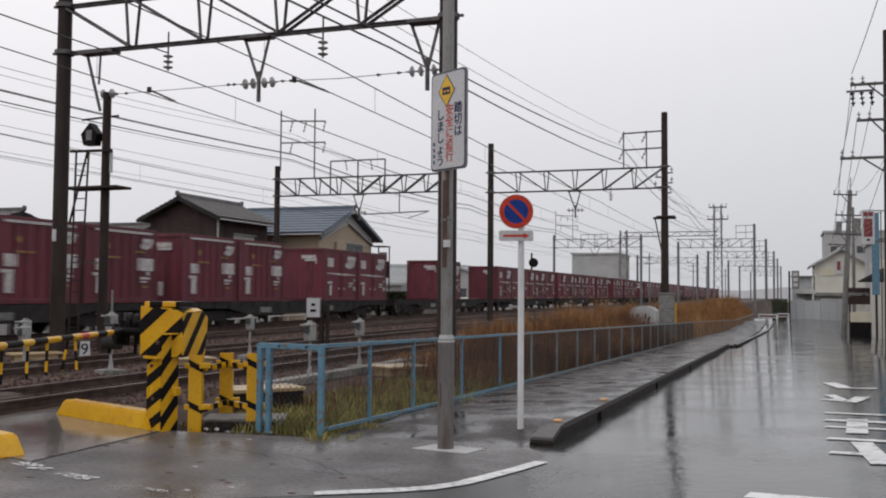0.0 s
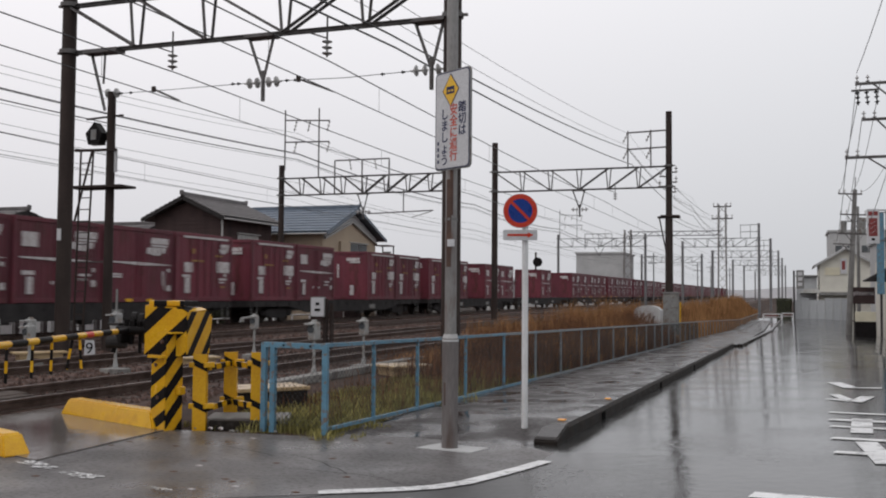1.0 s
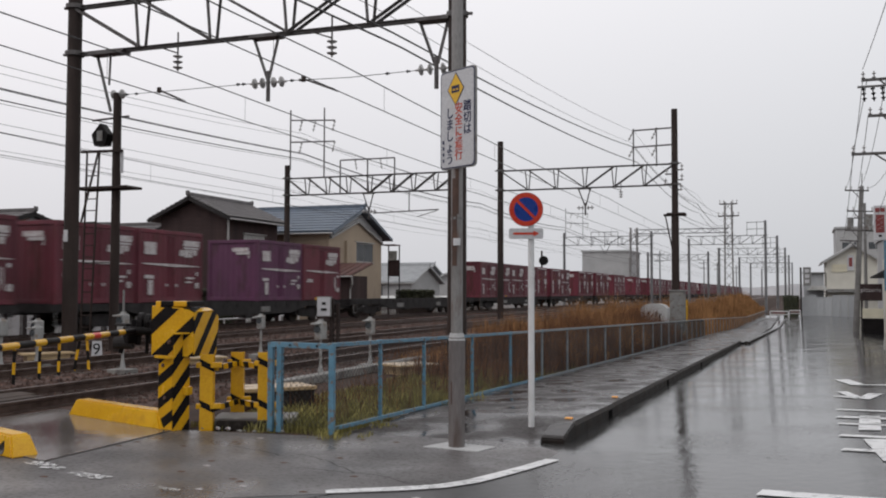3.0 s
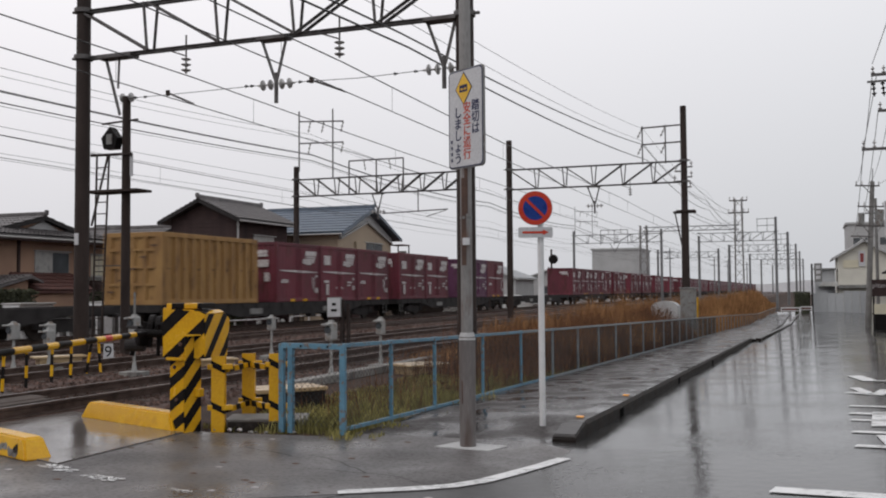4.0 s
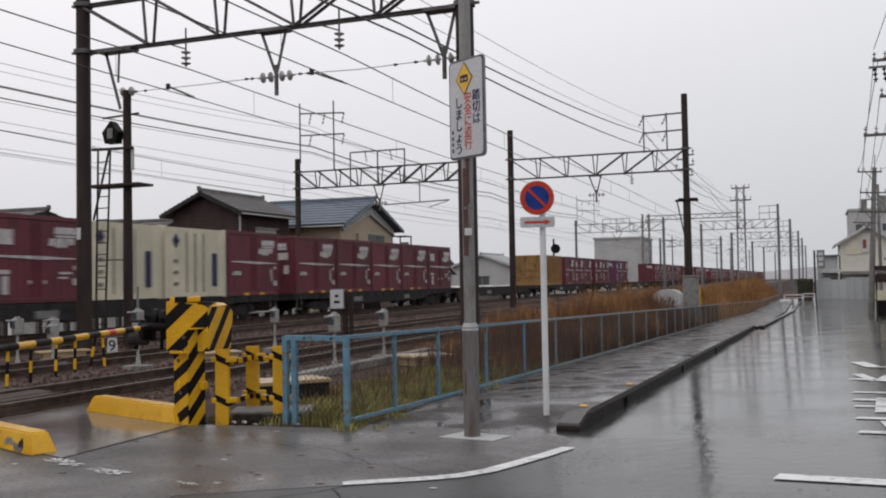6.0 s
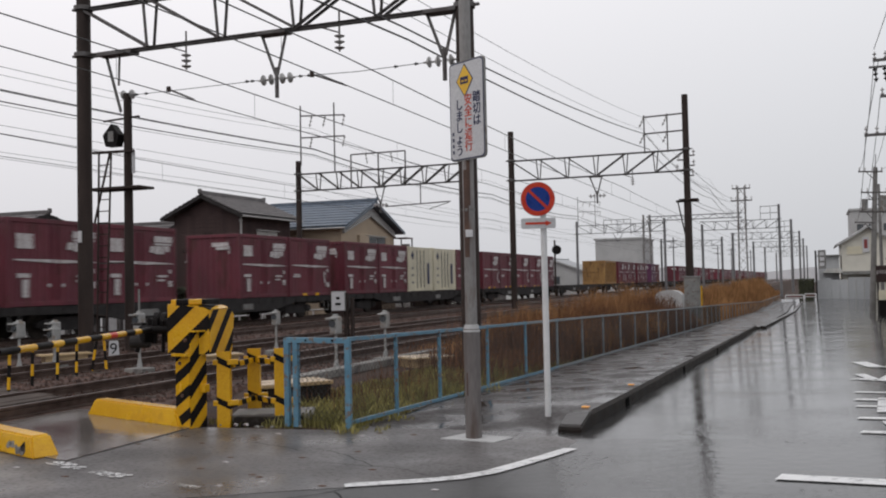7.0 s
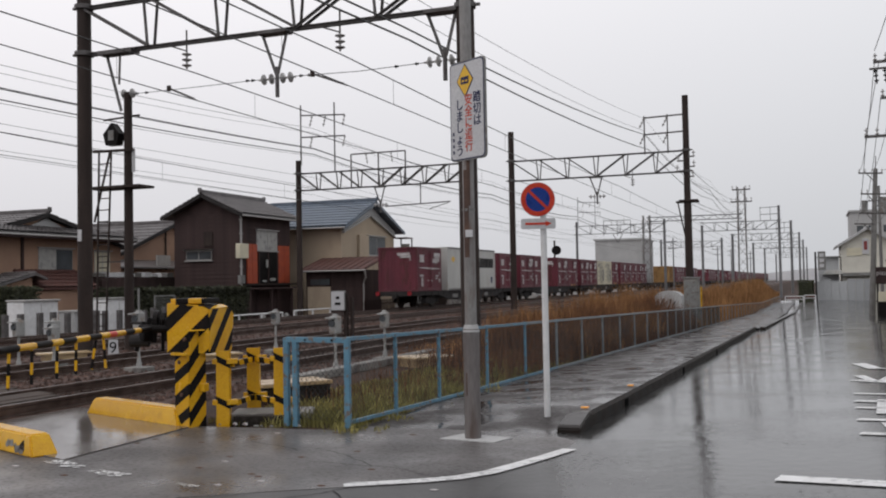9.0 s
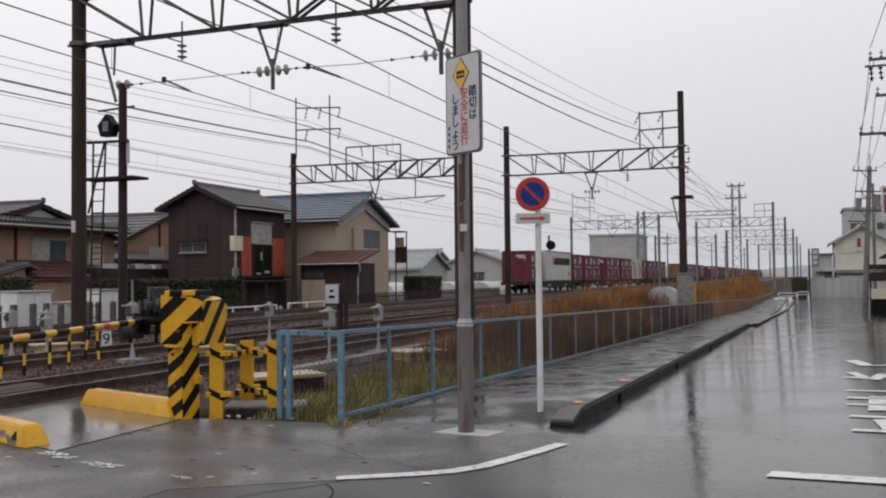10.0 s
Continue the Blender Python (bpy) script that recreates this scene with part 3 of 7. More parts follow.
def drop_arm(g, x, chord):
    """A V-shaped hanger under the truss with an insulated steady arm."""
    bm = B()
    box(bm, (x, 0, chord - 0.06), (0.7, 0.32, 0.07))
    angle_bar(bm, (x - 0.28, 0, chord - 0.08), (x + 0.04, 0, chord - 0.95), 0.06)
    angle_bar(bm, (x + 0.28, 0, chord - 0.08), (x + 0.06, 0, chord - 0.95), 0.06)
    rod(bm, (x + 0.05, 0, chord - 0.8), (x + 0.05, 0, chord - 1.45), 0.045)
    arm = part("hanger", bm, M_TRUSS, g)
    part("insulator", insulator(B(), (x - 0.02, 0, chord - 1.05), (x - 0.4, 0, chord - 1.05), 2, 0.115), M_PORC, arm)
    part("insulator", insulator(B(), (x + 0.12, 0, chord - 1.05), (x + 0.5, 0, chord - 1.05), 2, 0.115), M_PORC, arm)


def strain(g, x, chord):
    """A hanging insulator string under the truss."""
    bm = B()
    rod(bm, (x, 0, chord + 0.25), (x, 0, chord - 0.25), 0.02)
    beam(bm, (x - 0.55, 0, chord - 0.02), (x, 0, chord - 0.22), 0.03, 0.03)
    ob = part("drop_rod", bm, M_TRUSS, g)
    part("insulator", insulator(B(), (x, 0, chord - 0.25), (x, 0, chord - 0.62), 3, 0.11), M_PORC, ob)


g1 = gantry(17.8, -15.68, -6.25, 9.5, 10.2, chord=7.0, hang=(-10.58, -6.74), bays=5, depth=1.1, r=0.175, r1=0.195)
for sx in (-12.83, -9.02):
    strain(g1, sx + 15.68, 7.0)
# the hanger beside the outer mast has one upright leg and one long slanting leg
bm = box(B(), (0.98, 0, 6.94), (0.95, 0.32, 0.09))
angle_bar(bm, (0.67, 0, 6.9), (1.06, 0, 5.6), 0.07)
angle_bar(bm, (1.02, 0, 6.9), (0.99, 0, 6.2), 0.05)
part("hanger", bm, M_TRUSS, g1)
part("number_plate", box(B(), (0.0, -0.178, 2.76), (0.11, 0.02, 0.27), bevel=0.004), M_SIGNW, g1, "small white blank plate")

g2 = gantry(48.9, -14.72, -5.63, 9.5, 10.68, hang=(-10.2,), bays=6, depth=1.05)
strain(g2, 6.4, 6.9)
bm = B()
for z in (8.9, 9.75):
    beam(bm, (9.09, 0, z), (7.0, 0, z - 0.05), 0.07, 0.07)
for x in (7.05, 8.2):
    beam(bm, (x, 0, 7.85), (x, 0, 9.8), 0.06, 0.06)
part("cable_bracket", bm, M_TRUSS, g2)
for x, z in ((7.05, 9.7), (8.2, 9.7), (7.05, 8.85), (8.2, 8.85)):
    part("insulator", insulator(B(), (x, 0, z), (x - 0.25, 0, z - 0.5), 3, 0.07), M_PORC, g2)
for x, z in ((9.45, 7.6), (8.7, 7.4), (9.45, 7.1), (8.65, 6.9), (9.4, 6.6)):
    arm = part("side_arm", beam(B(), (9.09, -0.1, z), (x, -0.1, z), 0.06, 0.06), M_TRUSS, g2)
    part("insulator", insulator(B(), (x, -0.1, z - 0.05), (x, -0.1, z + 0.3), 2, 0.09), M_PORC, arm)
bm = B()
box(bm, (9.09, 0, 5.35), (1.1, 0.3, 0.1))
box(bm, (9.15, 0, 5.41), (0.9, 0.5, 0.09))
beam(bm, (8.62, 0, 5.3), (8.95, 0, 3.6), 0.06, 0.06)
part("bracket", bm, M_MAST, g2)
# upper sheath of the mast, wider than its foot
part("sleeve", rod(B(), (9.09, 0, -1.0), (9.09, 0, 5.3), 0.2, 0.185, 18), M_MAST, g2)

def feeder_frames(g, steel):
    """The tall feeder frame and the low portal that stand on a truss."""
    bm = B()
    for z, z2 in ((11.12, 10.97), (9.88, 9.8)):
        beam(bm, (0.18, 0, z), (2.95, 0, z2), 0.07, 0.07)
    beam(bm, (0.18, 0, 8.3), (0.18, 0, 11.7), 0.06, 0.06)
    beam(bm, (2.3, 0, 7.8), (2.3, 0, 11.7), 0.06, 0.06)
    part("feeder_frame", bm, steel, g)
    for x, z in ((0.9, 11.05), (1.75, 11.0), (2.95, 10.97), (0.9, 9.84), (2.95, 9.8)):
        part("insulator", insulator(B(), (x, 0, z), (x - 0.15, 0, z - 0.6), 3, 0.07), M_PORC, g)
    bm = B()
    for x in (3.3, 4.95, 6.55):
        beam(bm, (x, 0, 6.9), (x, 0, 8.72), 0.06, 0.06)
    beam(bm, (3.3, 0, 8.72), (6.55, 0, 8.72), 0.07, 0.07)
    part("portal_frame", bm, steel, g)
    for x in (4.2, 5.7):
        part("insulator", insulator(B(), (x, 0, 8.7), (x + 0.1, 0, 8.15), 3, 0.06), M_PORC, g)


g3 = gantry(47.5, -26.8, -16.6, 8.57, 8.6, hang=(-21.8,), bays=8)
feeder_frames(g3, M_TRUSS)
# registration arm that reaches out under the truss
bm = beam(B(), (5.3, 0, 5.75), (9.1, 0, 5.85), 0.06, 0.06)
beam(bm, (7.9, 0, 5.5), (9.0, 0, 5.8), 0.035, 0.035)
rod(bm, (7.4, 0, 7.0), (7.4, 0, 5.8), 0.03)
part("registration_arm", bm, M_TRUSS, g3)

# gantries farther along the line, haze painted in as a paler steel colour
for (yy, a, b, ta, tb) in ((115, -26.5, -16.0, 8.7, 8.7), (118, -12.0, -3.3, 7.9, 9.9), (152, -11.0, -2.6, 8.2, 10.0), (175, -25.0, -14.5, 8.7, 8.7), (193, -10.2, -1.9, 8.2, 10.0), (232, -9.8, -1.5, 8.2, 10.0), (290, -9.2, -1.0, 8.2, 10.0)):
    g = gantry(yy, a, b, ta, tb, chord=7.2, depth=1.0, r=0.16 if yy < 120 else 0.2, bays=6, label="distant steel gantry with a truss, colour paled for haze", mat=M_FAR, steel=M_FAR)
    if yy == 115:
        feeder_frames(g, M_FAR)
        part("hanger", angle_bar(angle_bar(B(), (4.4, 0, 7.2), (5.0, 0, 6.1), 0.07), (5.6, 0, 7.2), (5.0, 0, 6.1), 0.07), M_FAR, g)
    if a > -13:
        w = b - a
        bm = B()
        for z in (8.95, 9.75):
            beam(bm, (w, 0, z), (w - 2.1, 0, z - 0.05), 0.07, 0.07)
        for x in (w - 2.05, w - 0.95):
            beam(bm, (x, 0, 8.2), (x, 0, 9.8), 0.06, 0.06)
        part("cable_bracket", bm, M_FAR, g)


# ---- overhead wires ----
def cable(name, pts, r, label, mat=M_WIRE, group="", category="wire"):
    cu = bpy.data.curves.new(name, "CURVE")
    cu.dimensions, cu.bevel_depth, cu.bevel_resolution = "3D", r, 1
    sp = cu.splines.new("POLY")
    sp.points.add(len(pts) - 1)
    for p, q in zip(sp.points, pts):
        p.co = (*q, 1)
    cu.materials.append(mat)
    return tagged(new(name, cu), label, category, group)


SUPPORTS = [-14, 17.8, 48.9, 82, 116, 150, 205, 260, 330]


def spans(x, z, sag, supports=SUPPORTS, n=8, dx=0.0):
    out = []
    for a, b in zip(supports, supports[1:]):
        for i in range(n):
            k = i / n
            out.append((x + dx * (1 if supports.index(a) % 2 else -1) * (1 - 2 * k), a + (b - a) * k, z - 4 * sag * k * (1 - k)))
    return out + [(x, supports[-1], z)]


for tx, cz, mz in ((-8.92, 5.66, 6.27), (-12.64, 5.66, 6.28), (-22.0, 5.5, 6.2)):
    cable("contact_wire", spans(tx, cz, 0.0, dx=0.04), 0.011, "thin contact wire over the track", group="overhead line")
    cable("messenger_wire", spans(tx, mz, 0.09), 0.013, "slightly sagging messenger wire over the track", group="overhead line")
    for a, b in zip(SUPPORTS, SUPPORTS[1:4]):
        for k in (0.08, 0.36, 0.64, 0.92):
            yy = a + (b - a) * k
            cable("dropper", [(tx, yy, cz), (tx, yy, mz - 0.36 * k * (1 - k))], 0.005, "thin dropper between the wires", group="overhead line droppers")
LONG = [-14, 48.9, 82, 116, 150, 205, 260, 330]
for x, z, r, sag in ((-26.6, 10.6, 0.011, 1.15), (-26.6, 10.35, 0.009, 1.2), (-26.6, 9.45, 0.021, 0.79), (-26.5, 9.38, 0.018, 0.79), (-26.6, 9.1, 0.024, 0.87), (-26.6, 9.0, 0.010, 0.9), (-26.6, 7.75, 0.009, 0.33), (-26.6, 7.2, 0.009, 0.05), (-26.6, 6.75, 0.008, 0.28), (-26.6, 6.32, 0.008, 0.06)):
    pts = spans(x, z, sag, [LONG[0], LONG[1]], 16)[:-1] + spans(x, z, 0.4, LONG[1:])
    cable("feeder_cable", pts, r, "dark feeder cable along the line", group="feeder cables")
for x, z0, z1, r in ((-7.63, 7.5, 9.66, 0.007), (-7.76, 7.15, 9.09, 0.007), (-7.65, 6.77, 8.86, 0.019), (-7.46, 6.45, 8.07, 0.019)):
    pts = [(x, -14, z0 - 0.3), (x, 0, z0 - 0.75), (x, 9, z0 - 0.55)] + [(x, 17.8 + 31.1 * i / 8, z0 + (z1 - z0) * i / 8 - 0.8 * (i / 8) * (1 - i / 8)) for i in range(9)]
    cable("feeder_cable", pts[:-1] + spans(x, z1, 0.5, LONG[1:]), r, "dark feeder cable along the line", group="feeder cables")
for z0, z1 in ((6.9, 12.6), (6.3, 12.4), (5.4, 11.4), (5.2, 10.9)):
    pts = [(-5.4 - 3.4 * k / 10, 48.9 + 91.0 * k / 10, z0 + (z1 - z0) * k / 10 - 2.6 * (k / 10) * (1 - k / 10)) for k in range(11)]
    cable("branch_cable", pts, 0.014, "dark cable from the mast to the power pole", group="branch cables")
# cross-span wire between the hangers of the first gantry
cable("cross_span_wire", [(-15.7, 19.4, 6.35), (-13.3, 18.4, 6.1), (-10.98, 17.8, 5.96), (-10.1, 17.8, 5.96), (-8.6, 17.8, 5.92), (-7.1, 17.8, 5.95)], 0.008, "thin cross-span wire with clips")
for x, y, z in ((-15.3, 19.2, 6.3), (-14.9, 19.05, 6.26), (-11.3, 17.85, 5.98), (-11.15, 17.83, 5.97), (-9.95, 17.8, 5.955), (-9.75, 17.8, 5.95), (-7.75, 17.8, 5.935), (-7.3, 17.8, 5.945)):
    ob = thing("wire_clip", "small dark clip on the cross-span wire", "clip", (x, y, z), group="clips of the cross-span wire")
    part("clip", insulator(B(), (-0.04, 0, 0), (0.04, 0, 0), 1, 0.035), M_WIRE, ob)
for a, b in (((-13.35, 17.85, 6.0), (-12.64, 17.95, 5.67)), ((-9.68, 17.8, 5.97), (-8.92, 17.9, 5.67))):
    arm = thing("steady_arm", "short steel steady arm holding the contact wire", "steady arm", a, group="steady arms")
    d = Vector(b) - Vector(a)
    bm = rod(B(), (0, 0, 0), d, 0.02, 0.013, 8)
    rod(bm, (0.04, 0, 0.0), d * 0.9 + Vector((0, 0, 0.03)), 0.008, seg=6)
    part("rod", bm, M_TRUSS, arm)
    part("clamp", box(B(), (0, 0, 0), (0.09, 0.06, 0.13), 0, bevel=0.015), M_MAST, arm)


# ---- the freight train ----
SPEED = 24.85
MOVING = []


def panel_logo(bm, c, w, h, sx):
    """A stepped, slanting group of plain white shapes on a side, in the plane x = c.x."""
    x, y, z = c
    for u0, u1, v0, v1 in ((0.02, 1.0, 0.66, 1.0), (0.06, 0.98, 0.50, 0.61), (-0.14, 0.10, 0.08, 0.44), (0.14, 0.40, 0.0, 0.46), (0.44, 0.64, 0.0, 0.46), (0.68, 0.90, 0.14, 0.46)):
        k = 0.12 * w
        pts = [(y + u0 * w + k * v0, z + v0 * h), (y + u1 * w + k * v0, z + v0 * h), (y + u1 * w + k * v1, z + v1 * h), (y + u0 * w + k * v1, z + v1 * h)]
        prism(bm, pts, x, x + sx * 0.006, "x")


def wavy_outline(L, W, n, d):
    """The plan of a box whose side towards +x and end towards -y are pressed into flutes of depth d."""
    pts = [(-W / 2, L / 2), (-W / 2, -L / 2)]
    m = max(4, round(n * W / L))
    for i in range(m):
        a, p = -W / 2 + 0.12 + i * (W - 0.24) / m, (W - 0.24) / m
        pts += [(a, -L / 2), (a + p * 0.15, -L / 2 + d), (a + p * 0.5, -L / 2 + d), (a + p * 0.65, -L / 2)]
    pts.append((W / 2, -L / 2))
    for i in range(n):
        a, p = -L / 2 + 0.12 + i * (L - 0.24) / n, (L - 0.24) / n
        pts += [(W / 2, a), (W / 2 - d, a + p * 0.08 + 0.02), (W / 2 - d, a + p * 0.2), (W / 2, a + p * 0.28 + 0.02)]
    return pts + [(W / 2, L / 2)]


def container_twelve(kind, mat):
    """Twelve-foot box container, long side along y, doors on the side towards +x."""
    L, W, H = 3.66, 2.42, 2.5
    c = thing("freight_container", "maroon steel freight container with white markings on a wagon", "container", group="maroon freight containers on the train")
    bm = prism(B(), wavy_outline(L - 0.08, W - 0.06, 4 if kind == "b" else 12, 0.02), 0.06, H - 0.04, "z")
    part("body", bm, mat, c)
    for sx in (-1, 1):
        for sy in (-1, 1):
            part("corner_post", box(B(), (sx * (W / 2 - 0.06), sy * (L / 2 - 0.06), H / 2), (0.12, 0.12, H), bevel=0.01), mat, c)
    for z in (0.08, H - 0.06):
        bm = B()
        for sx in (-1, 1):
            box(bm, (sx * (W / 2 - 0.05), 0, z), (0.1, L - 0.24, 0.13), bevel=0.01)
        for sy in (-1, 1):
            box(bm, (0, sy * (L / 2 - 0.05), z), (W - 0.24, 0.1, 0.13), bevel=0.01)
        part("bottom_rail" if z < 1 else "top_rail", bm, mat, c)
    f = W / 2 + 0.001
    for y in (-0.55, 0.55):
        part("fork_pocket_frame", box(B(), (f + 0.004, y, 0.075), (0.012, 0.34, 0.1)), M_YEL if kind == "a" else mat, c)
    bm = B()
    if kind != "b":
        panel_logo(bm, (f, 0.45 if kind == "a" else 0.55, 1.6), 0.98, 0.6, 1)
    else:
        panel_logo(bm, (f, 0.95, 1.82), 0.6, 0.36, 1)
    part("logo", bm, M_WHITE, c, "plain white slanted shapes")
    if kind != "b":
        bm = B()
        prism(bm, [(-1.62, 1.31), (0.1, 1.24), (1.68, 1.27), (1.7, 1.29), (0.1, 1.35), (-1.6, 1.34)], f, f + 0.006, "x")
        part("stripe", bm, M_WHITE, c, "thin white stripe")
    if kind == "b":
        part("top_strip", box(B(), (f + 0.003, 0.1, 2.36), (0.012, 2.9, 0.075)), M_WHITE, c, "scuffed white strip under the roof rail")
        part("round_mark", rod(B(), (f - 0.01, -0.75, 1.85), (f + 0.008, -0.75, 1.85), 0.10, seg=12), M_YELLOW_C, c, "yellow round mark")
        for y, z, w in ((-0.5, 1.5, 0.8), (0.9, 1.72, 0.5), (1.2, 0.55, 0.3)):
            part("ochre_bar", box(B(), (f + 0.002, y, z), (0.012, w, 0.06)), M_YELLOW_C, c, "plain ochre bar")
    spots = {"a": ((-1.2, 0.82, 0.5, 0.06), (-1.25, 0.74, 0.6, 0.06), (1.22, 0.72, 0.05, 0.5), (1.34, 0.62, 0.04, 0.62), (1.55, 1.0, 0.14, 0.12), (1.58, 0.38, 0.2, 0.2)),
             "b": ((-1.1, 0.5, 0.32, 0.55), (-1.15, 0.84, 0.5, 0.1), (1.2, 1.2, 0.85, 0.42), (-1.05, 1.15, 0.5, 0.36), (1.2, 0.74, 0.5, 0.08), (1.35, 0.9, 0.14, 0.12), (1.1, 0.62, 0.4, 0.05)),
             "c": ((-1.2, 1.75, 0.62, 0.42), (-1.18, 0.42, 0.24, 0.5), (-1.25, 0.78, 0.46, 0.12), (-0.28, 0.5, 0.1, 0.1), (0.28, 0.5, 0.1, 0.1), (1.1, 0.76, 0.5, 0.07), (1.0, 0.62, 0.36, 0.06), (1.5, 0.92, 0.13, 0.13), (1.5, 0.5, 0.2, 0.2))}[kind]
    for (y, z, w, h) in spots:
        part("placard", box(B(), (f + 0.002, y, z + 0.1), (0.012, w, h)), M_WHITE, c)
    bm = B()
    ys = (-0.9, -0.45, 0.0, 0.45, 0.9) if kind == "b" else (-0.12, 0.12)
    for y in ys:
        part("locking_bar", rod(B(), (f + 0.005, y, 0.2), (f + 0.005, y, H - 0.2), 0.02, seg=6), mat, c)
    # markings on the end
    e = -L / 2 - 0.001
    bm = B()
    box(bm, (0.35, e, 2.1), (0.75, 0.012, 0.16))
    box(bm, (0.45, e, 1.95), (0.6, 0.012, 0.1))
    part("end_logo", bm, M_WHITE, c, "plain white slanted shapes")
    for (x, z, w, h) in ((0.4, 1.62, 0.8, 0.3), (0.72, 1.05, 0.24, 0.36), (-0.4, 1.05, 0.12, 0.1), (-0.4, 0.8, 0.12, 0.1), (-0.8, 1.95, 0.3, 0.05)) if kind == "a" else ((0.75, 1.9, 0.06, 0.3),) if kind == "c" else ((-0.5, 1.5, 0.08, 0.7), (0.3, 0.5, 0.2, 0.5)):
        part("placard", box(B(), (x, e, z), (w, 0.012, h)), M_WHITE, c)
    return c


def container_tan():
    L, W, H = 6.06, 2.45, 2.5
    c = thing("freight_container", "tan ribbed steel half-height bulk container on a wagon", "container")
    bm = box(B(), (0, 0, H / 2), (W - 0.16, L - 0.16, H - 0.1))
    part("body", bm, M_YELLOW_C, c)
    for i in range(12):
        y = -L / 2 + 0.3 + i * (L - 0.6) / 11
        for sx in (-1, 1):
            part("side_rib", box(B(), (sx * (W / 2 - 0.05), y, H / 2), (0.09, 0.16, H - 0.3), bevel=0.015), M_YELLOW_C, c)
    for i in range(5):
        x = -W / 2 + 0.25 + i * (W - 0.5) / 4
        for sy in (-1, 1):
            part("end_rib", box(B(), (x, sy * (L / 2 - 0.05), H / 2), (0.14, 0.09, H - 0.3), bevel=0.015), M_YELLOW_C, c)
    for z in (0.7, 1.3, 1.9):
        part("end_bar", box(B(), (0, -L / 2 + 0.03, z), (W - 0.3, 0.05, 0.08)), M_YELLOW_C, c)
    for z in (0.09, H - 0.08):
        bm = B()
        for sx in (-1, 1):
            box(bm, (sx * (W / 2 - 0.07), 0, z), (0.14, L - 0.3, 0.17), bevel=0.015)
        for sy in (-1, 1):
            box(bm, (0, sy * (L / 2 - 0.07), z), (W - 0.3, 0.14, 0.17), bevel=0.015)
        part("bottom_rail" if z < 1 else "top_rail", bm, M_YELLOW_C, c)
    for sx in (-1, 1):
        for sy in (-1, 1):
            part("corner_post", box(B(), (sx * (W / 2 - 0.08), sy * (L / 2 - 0.08), H / 2), (0.17, 0.17, H), bevel=0.015), M_YELLOW_C, c)
    bm = B()
    for i in range(7):
        box(bm, (W / 2 - 0.02, -L / 2 + 0.35 + i * 0.9, H / 2), (0.05, 0.06, 0.06))
    for i in range(5):
        box(bm, (-W / 2 + 0.3 + i * 0.45, -L / 2 + 0.01, 0.45 + 0.4 * i), (0.24, 0.05, 0.05))
    part("latch", bm, M_RUST, c)
    return c


def container_white():
    L, W, H = 9.3, 2.48, 2.62
    c = thing("freight_container", "long white smooth-sided freight container with dark lettering", "container")
    part("body", box(B(), (0, 0, H / 2), (W - 0.04, L - 0.04, H), bevel=0.02), M_WHITE_C, c)
    bm = B()
    for sy in (-1, 1):
        for sx in (-1, 1):
            box(bm, (sx * (W / 2 - 0.05), sy * (L / 2 - 0.05), H / 2), (0.13, 0.13, H + 0.02), bevel=0.01)
    part("corner_post", bm, M_WHITE_C, c)
    bm = B()
    for z in (0.06, H - 0.04):
        box(bm, (W / 2 - 0.02, 0, z), (0.06, L - 0.3, 0.1))
    part("side_rail", bm, M_METALBOX, c)
    bm = B()
    x = W / 2 - 0.016
    widths = (0.42, 0.42, 0.16, 0.44, 0.42, 0.40, 0.40, 0.40, 0.46, 0.42, 0.36)
    y = -1.75
    for w in widths:
        w *= 1.4
        prism(bm, [(y, 1.42), (y + w - 0.05, 1.42), (y + w + 0.09, 2.05), (y + 0.14, 2.05)], x, x + 0.006, "x")
        y += w
    part("lettering", bm, M_BLK, c, "plain dark bars in place of a company name")
    bm = prism(B(), [(-2.3, 1.42), (-1.98, 1.42), (-1.85, 2.05), (-1.95, 2.2), (-2.15, 2.2)], x, x + 0.006, "x")
    part("red_mark", bm, M_REDP, c, "small red slanted shape")
    part("hazard_mark", prism(B(), [(-3.6, 1.7), (-3.25, 1.9), (-3.6, 2.1), (-3.95, 1.9)], x, x + 0.006, "x"), M_SIGNY, c, "yellow diamond mark")
    part("small_mark", box(B(), (x + 0.003, 3.9, 0.6), (0.012, 0.35, 0.4)), M_TXTB, c, "small blue mark")
    return c


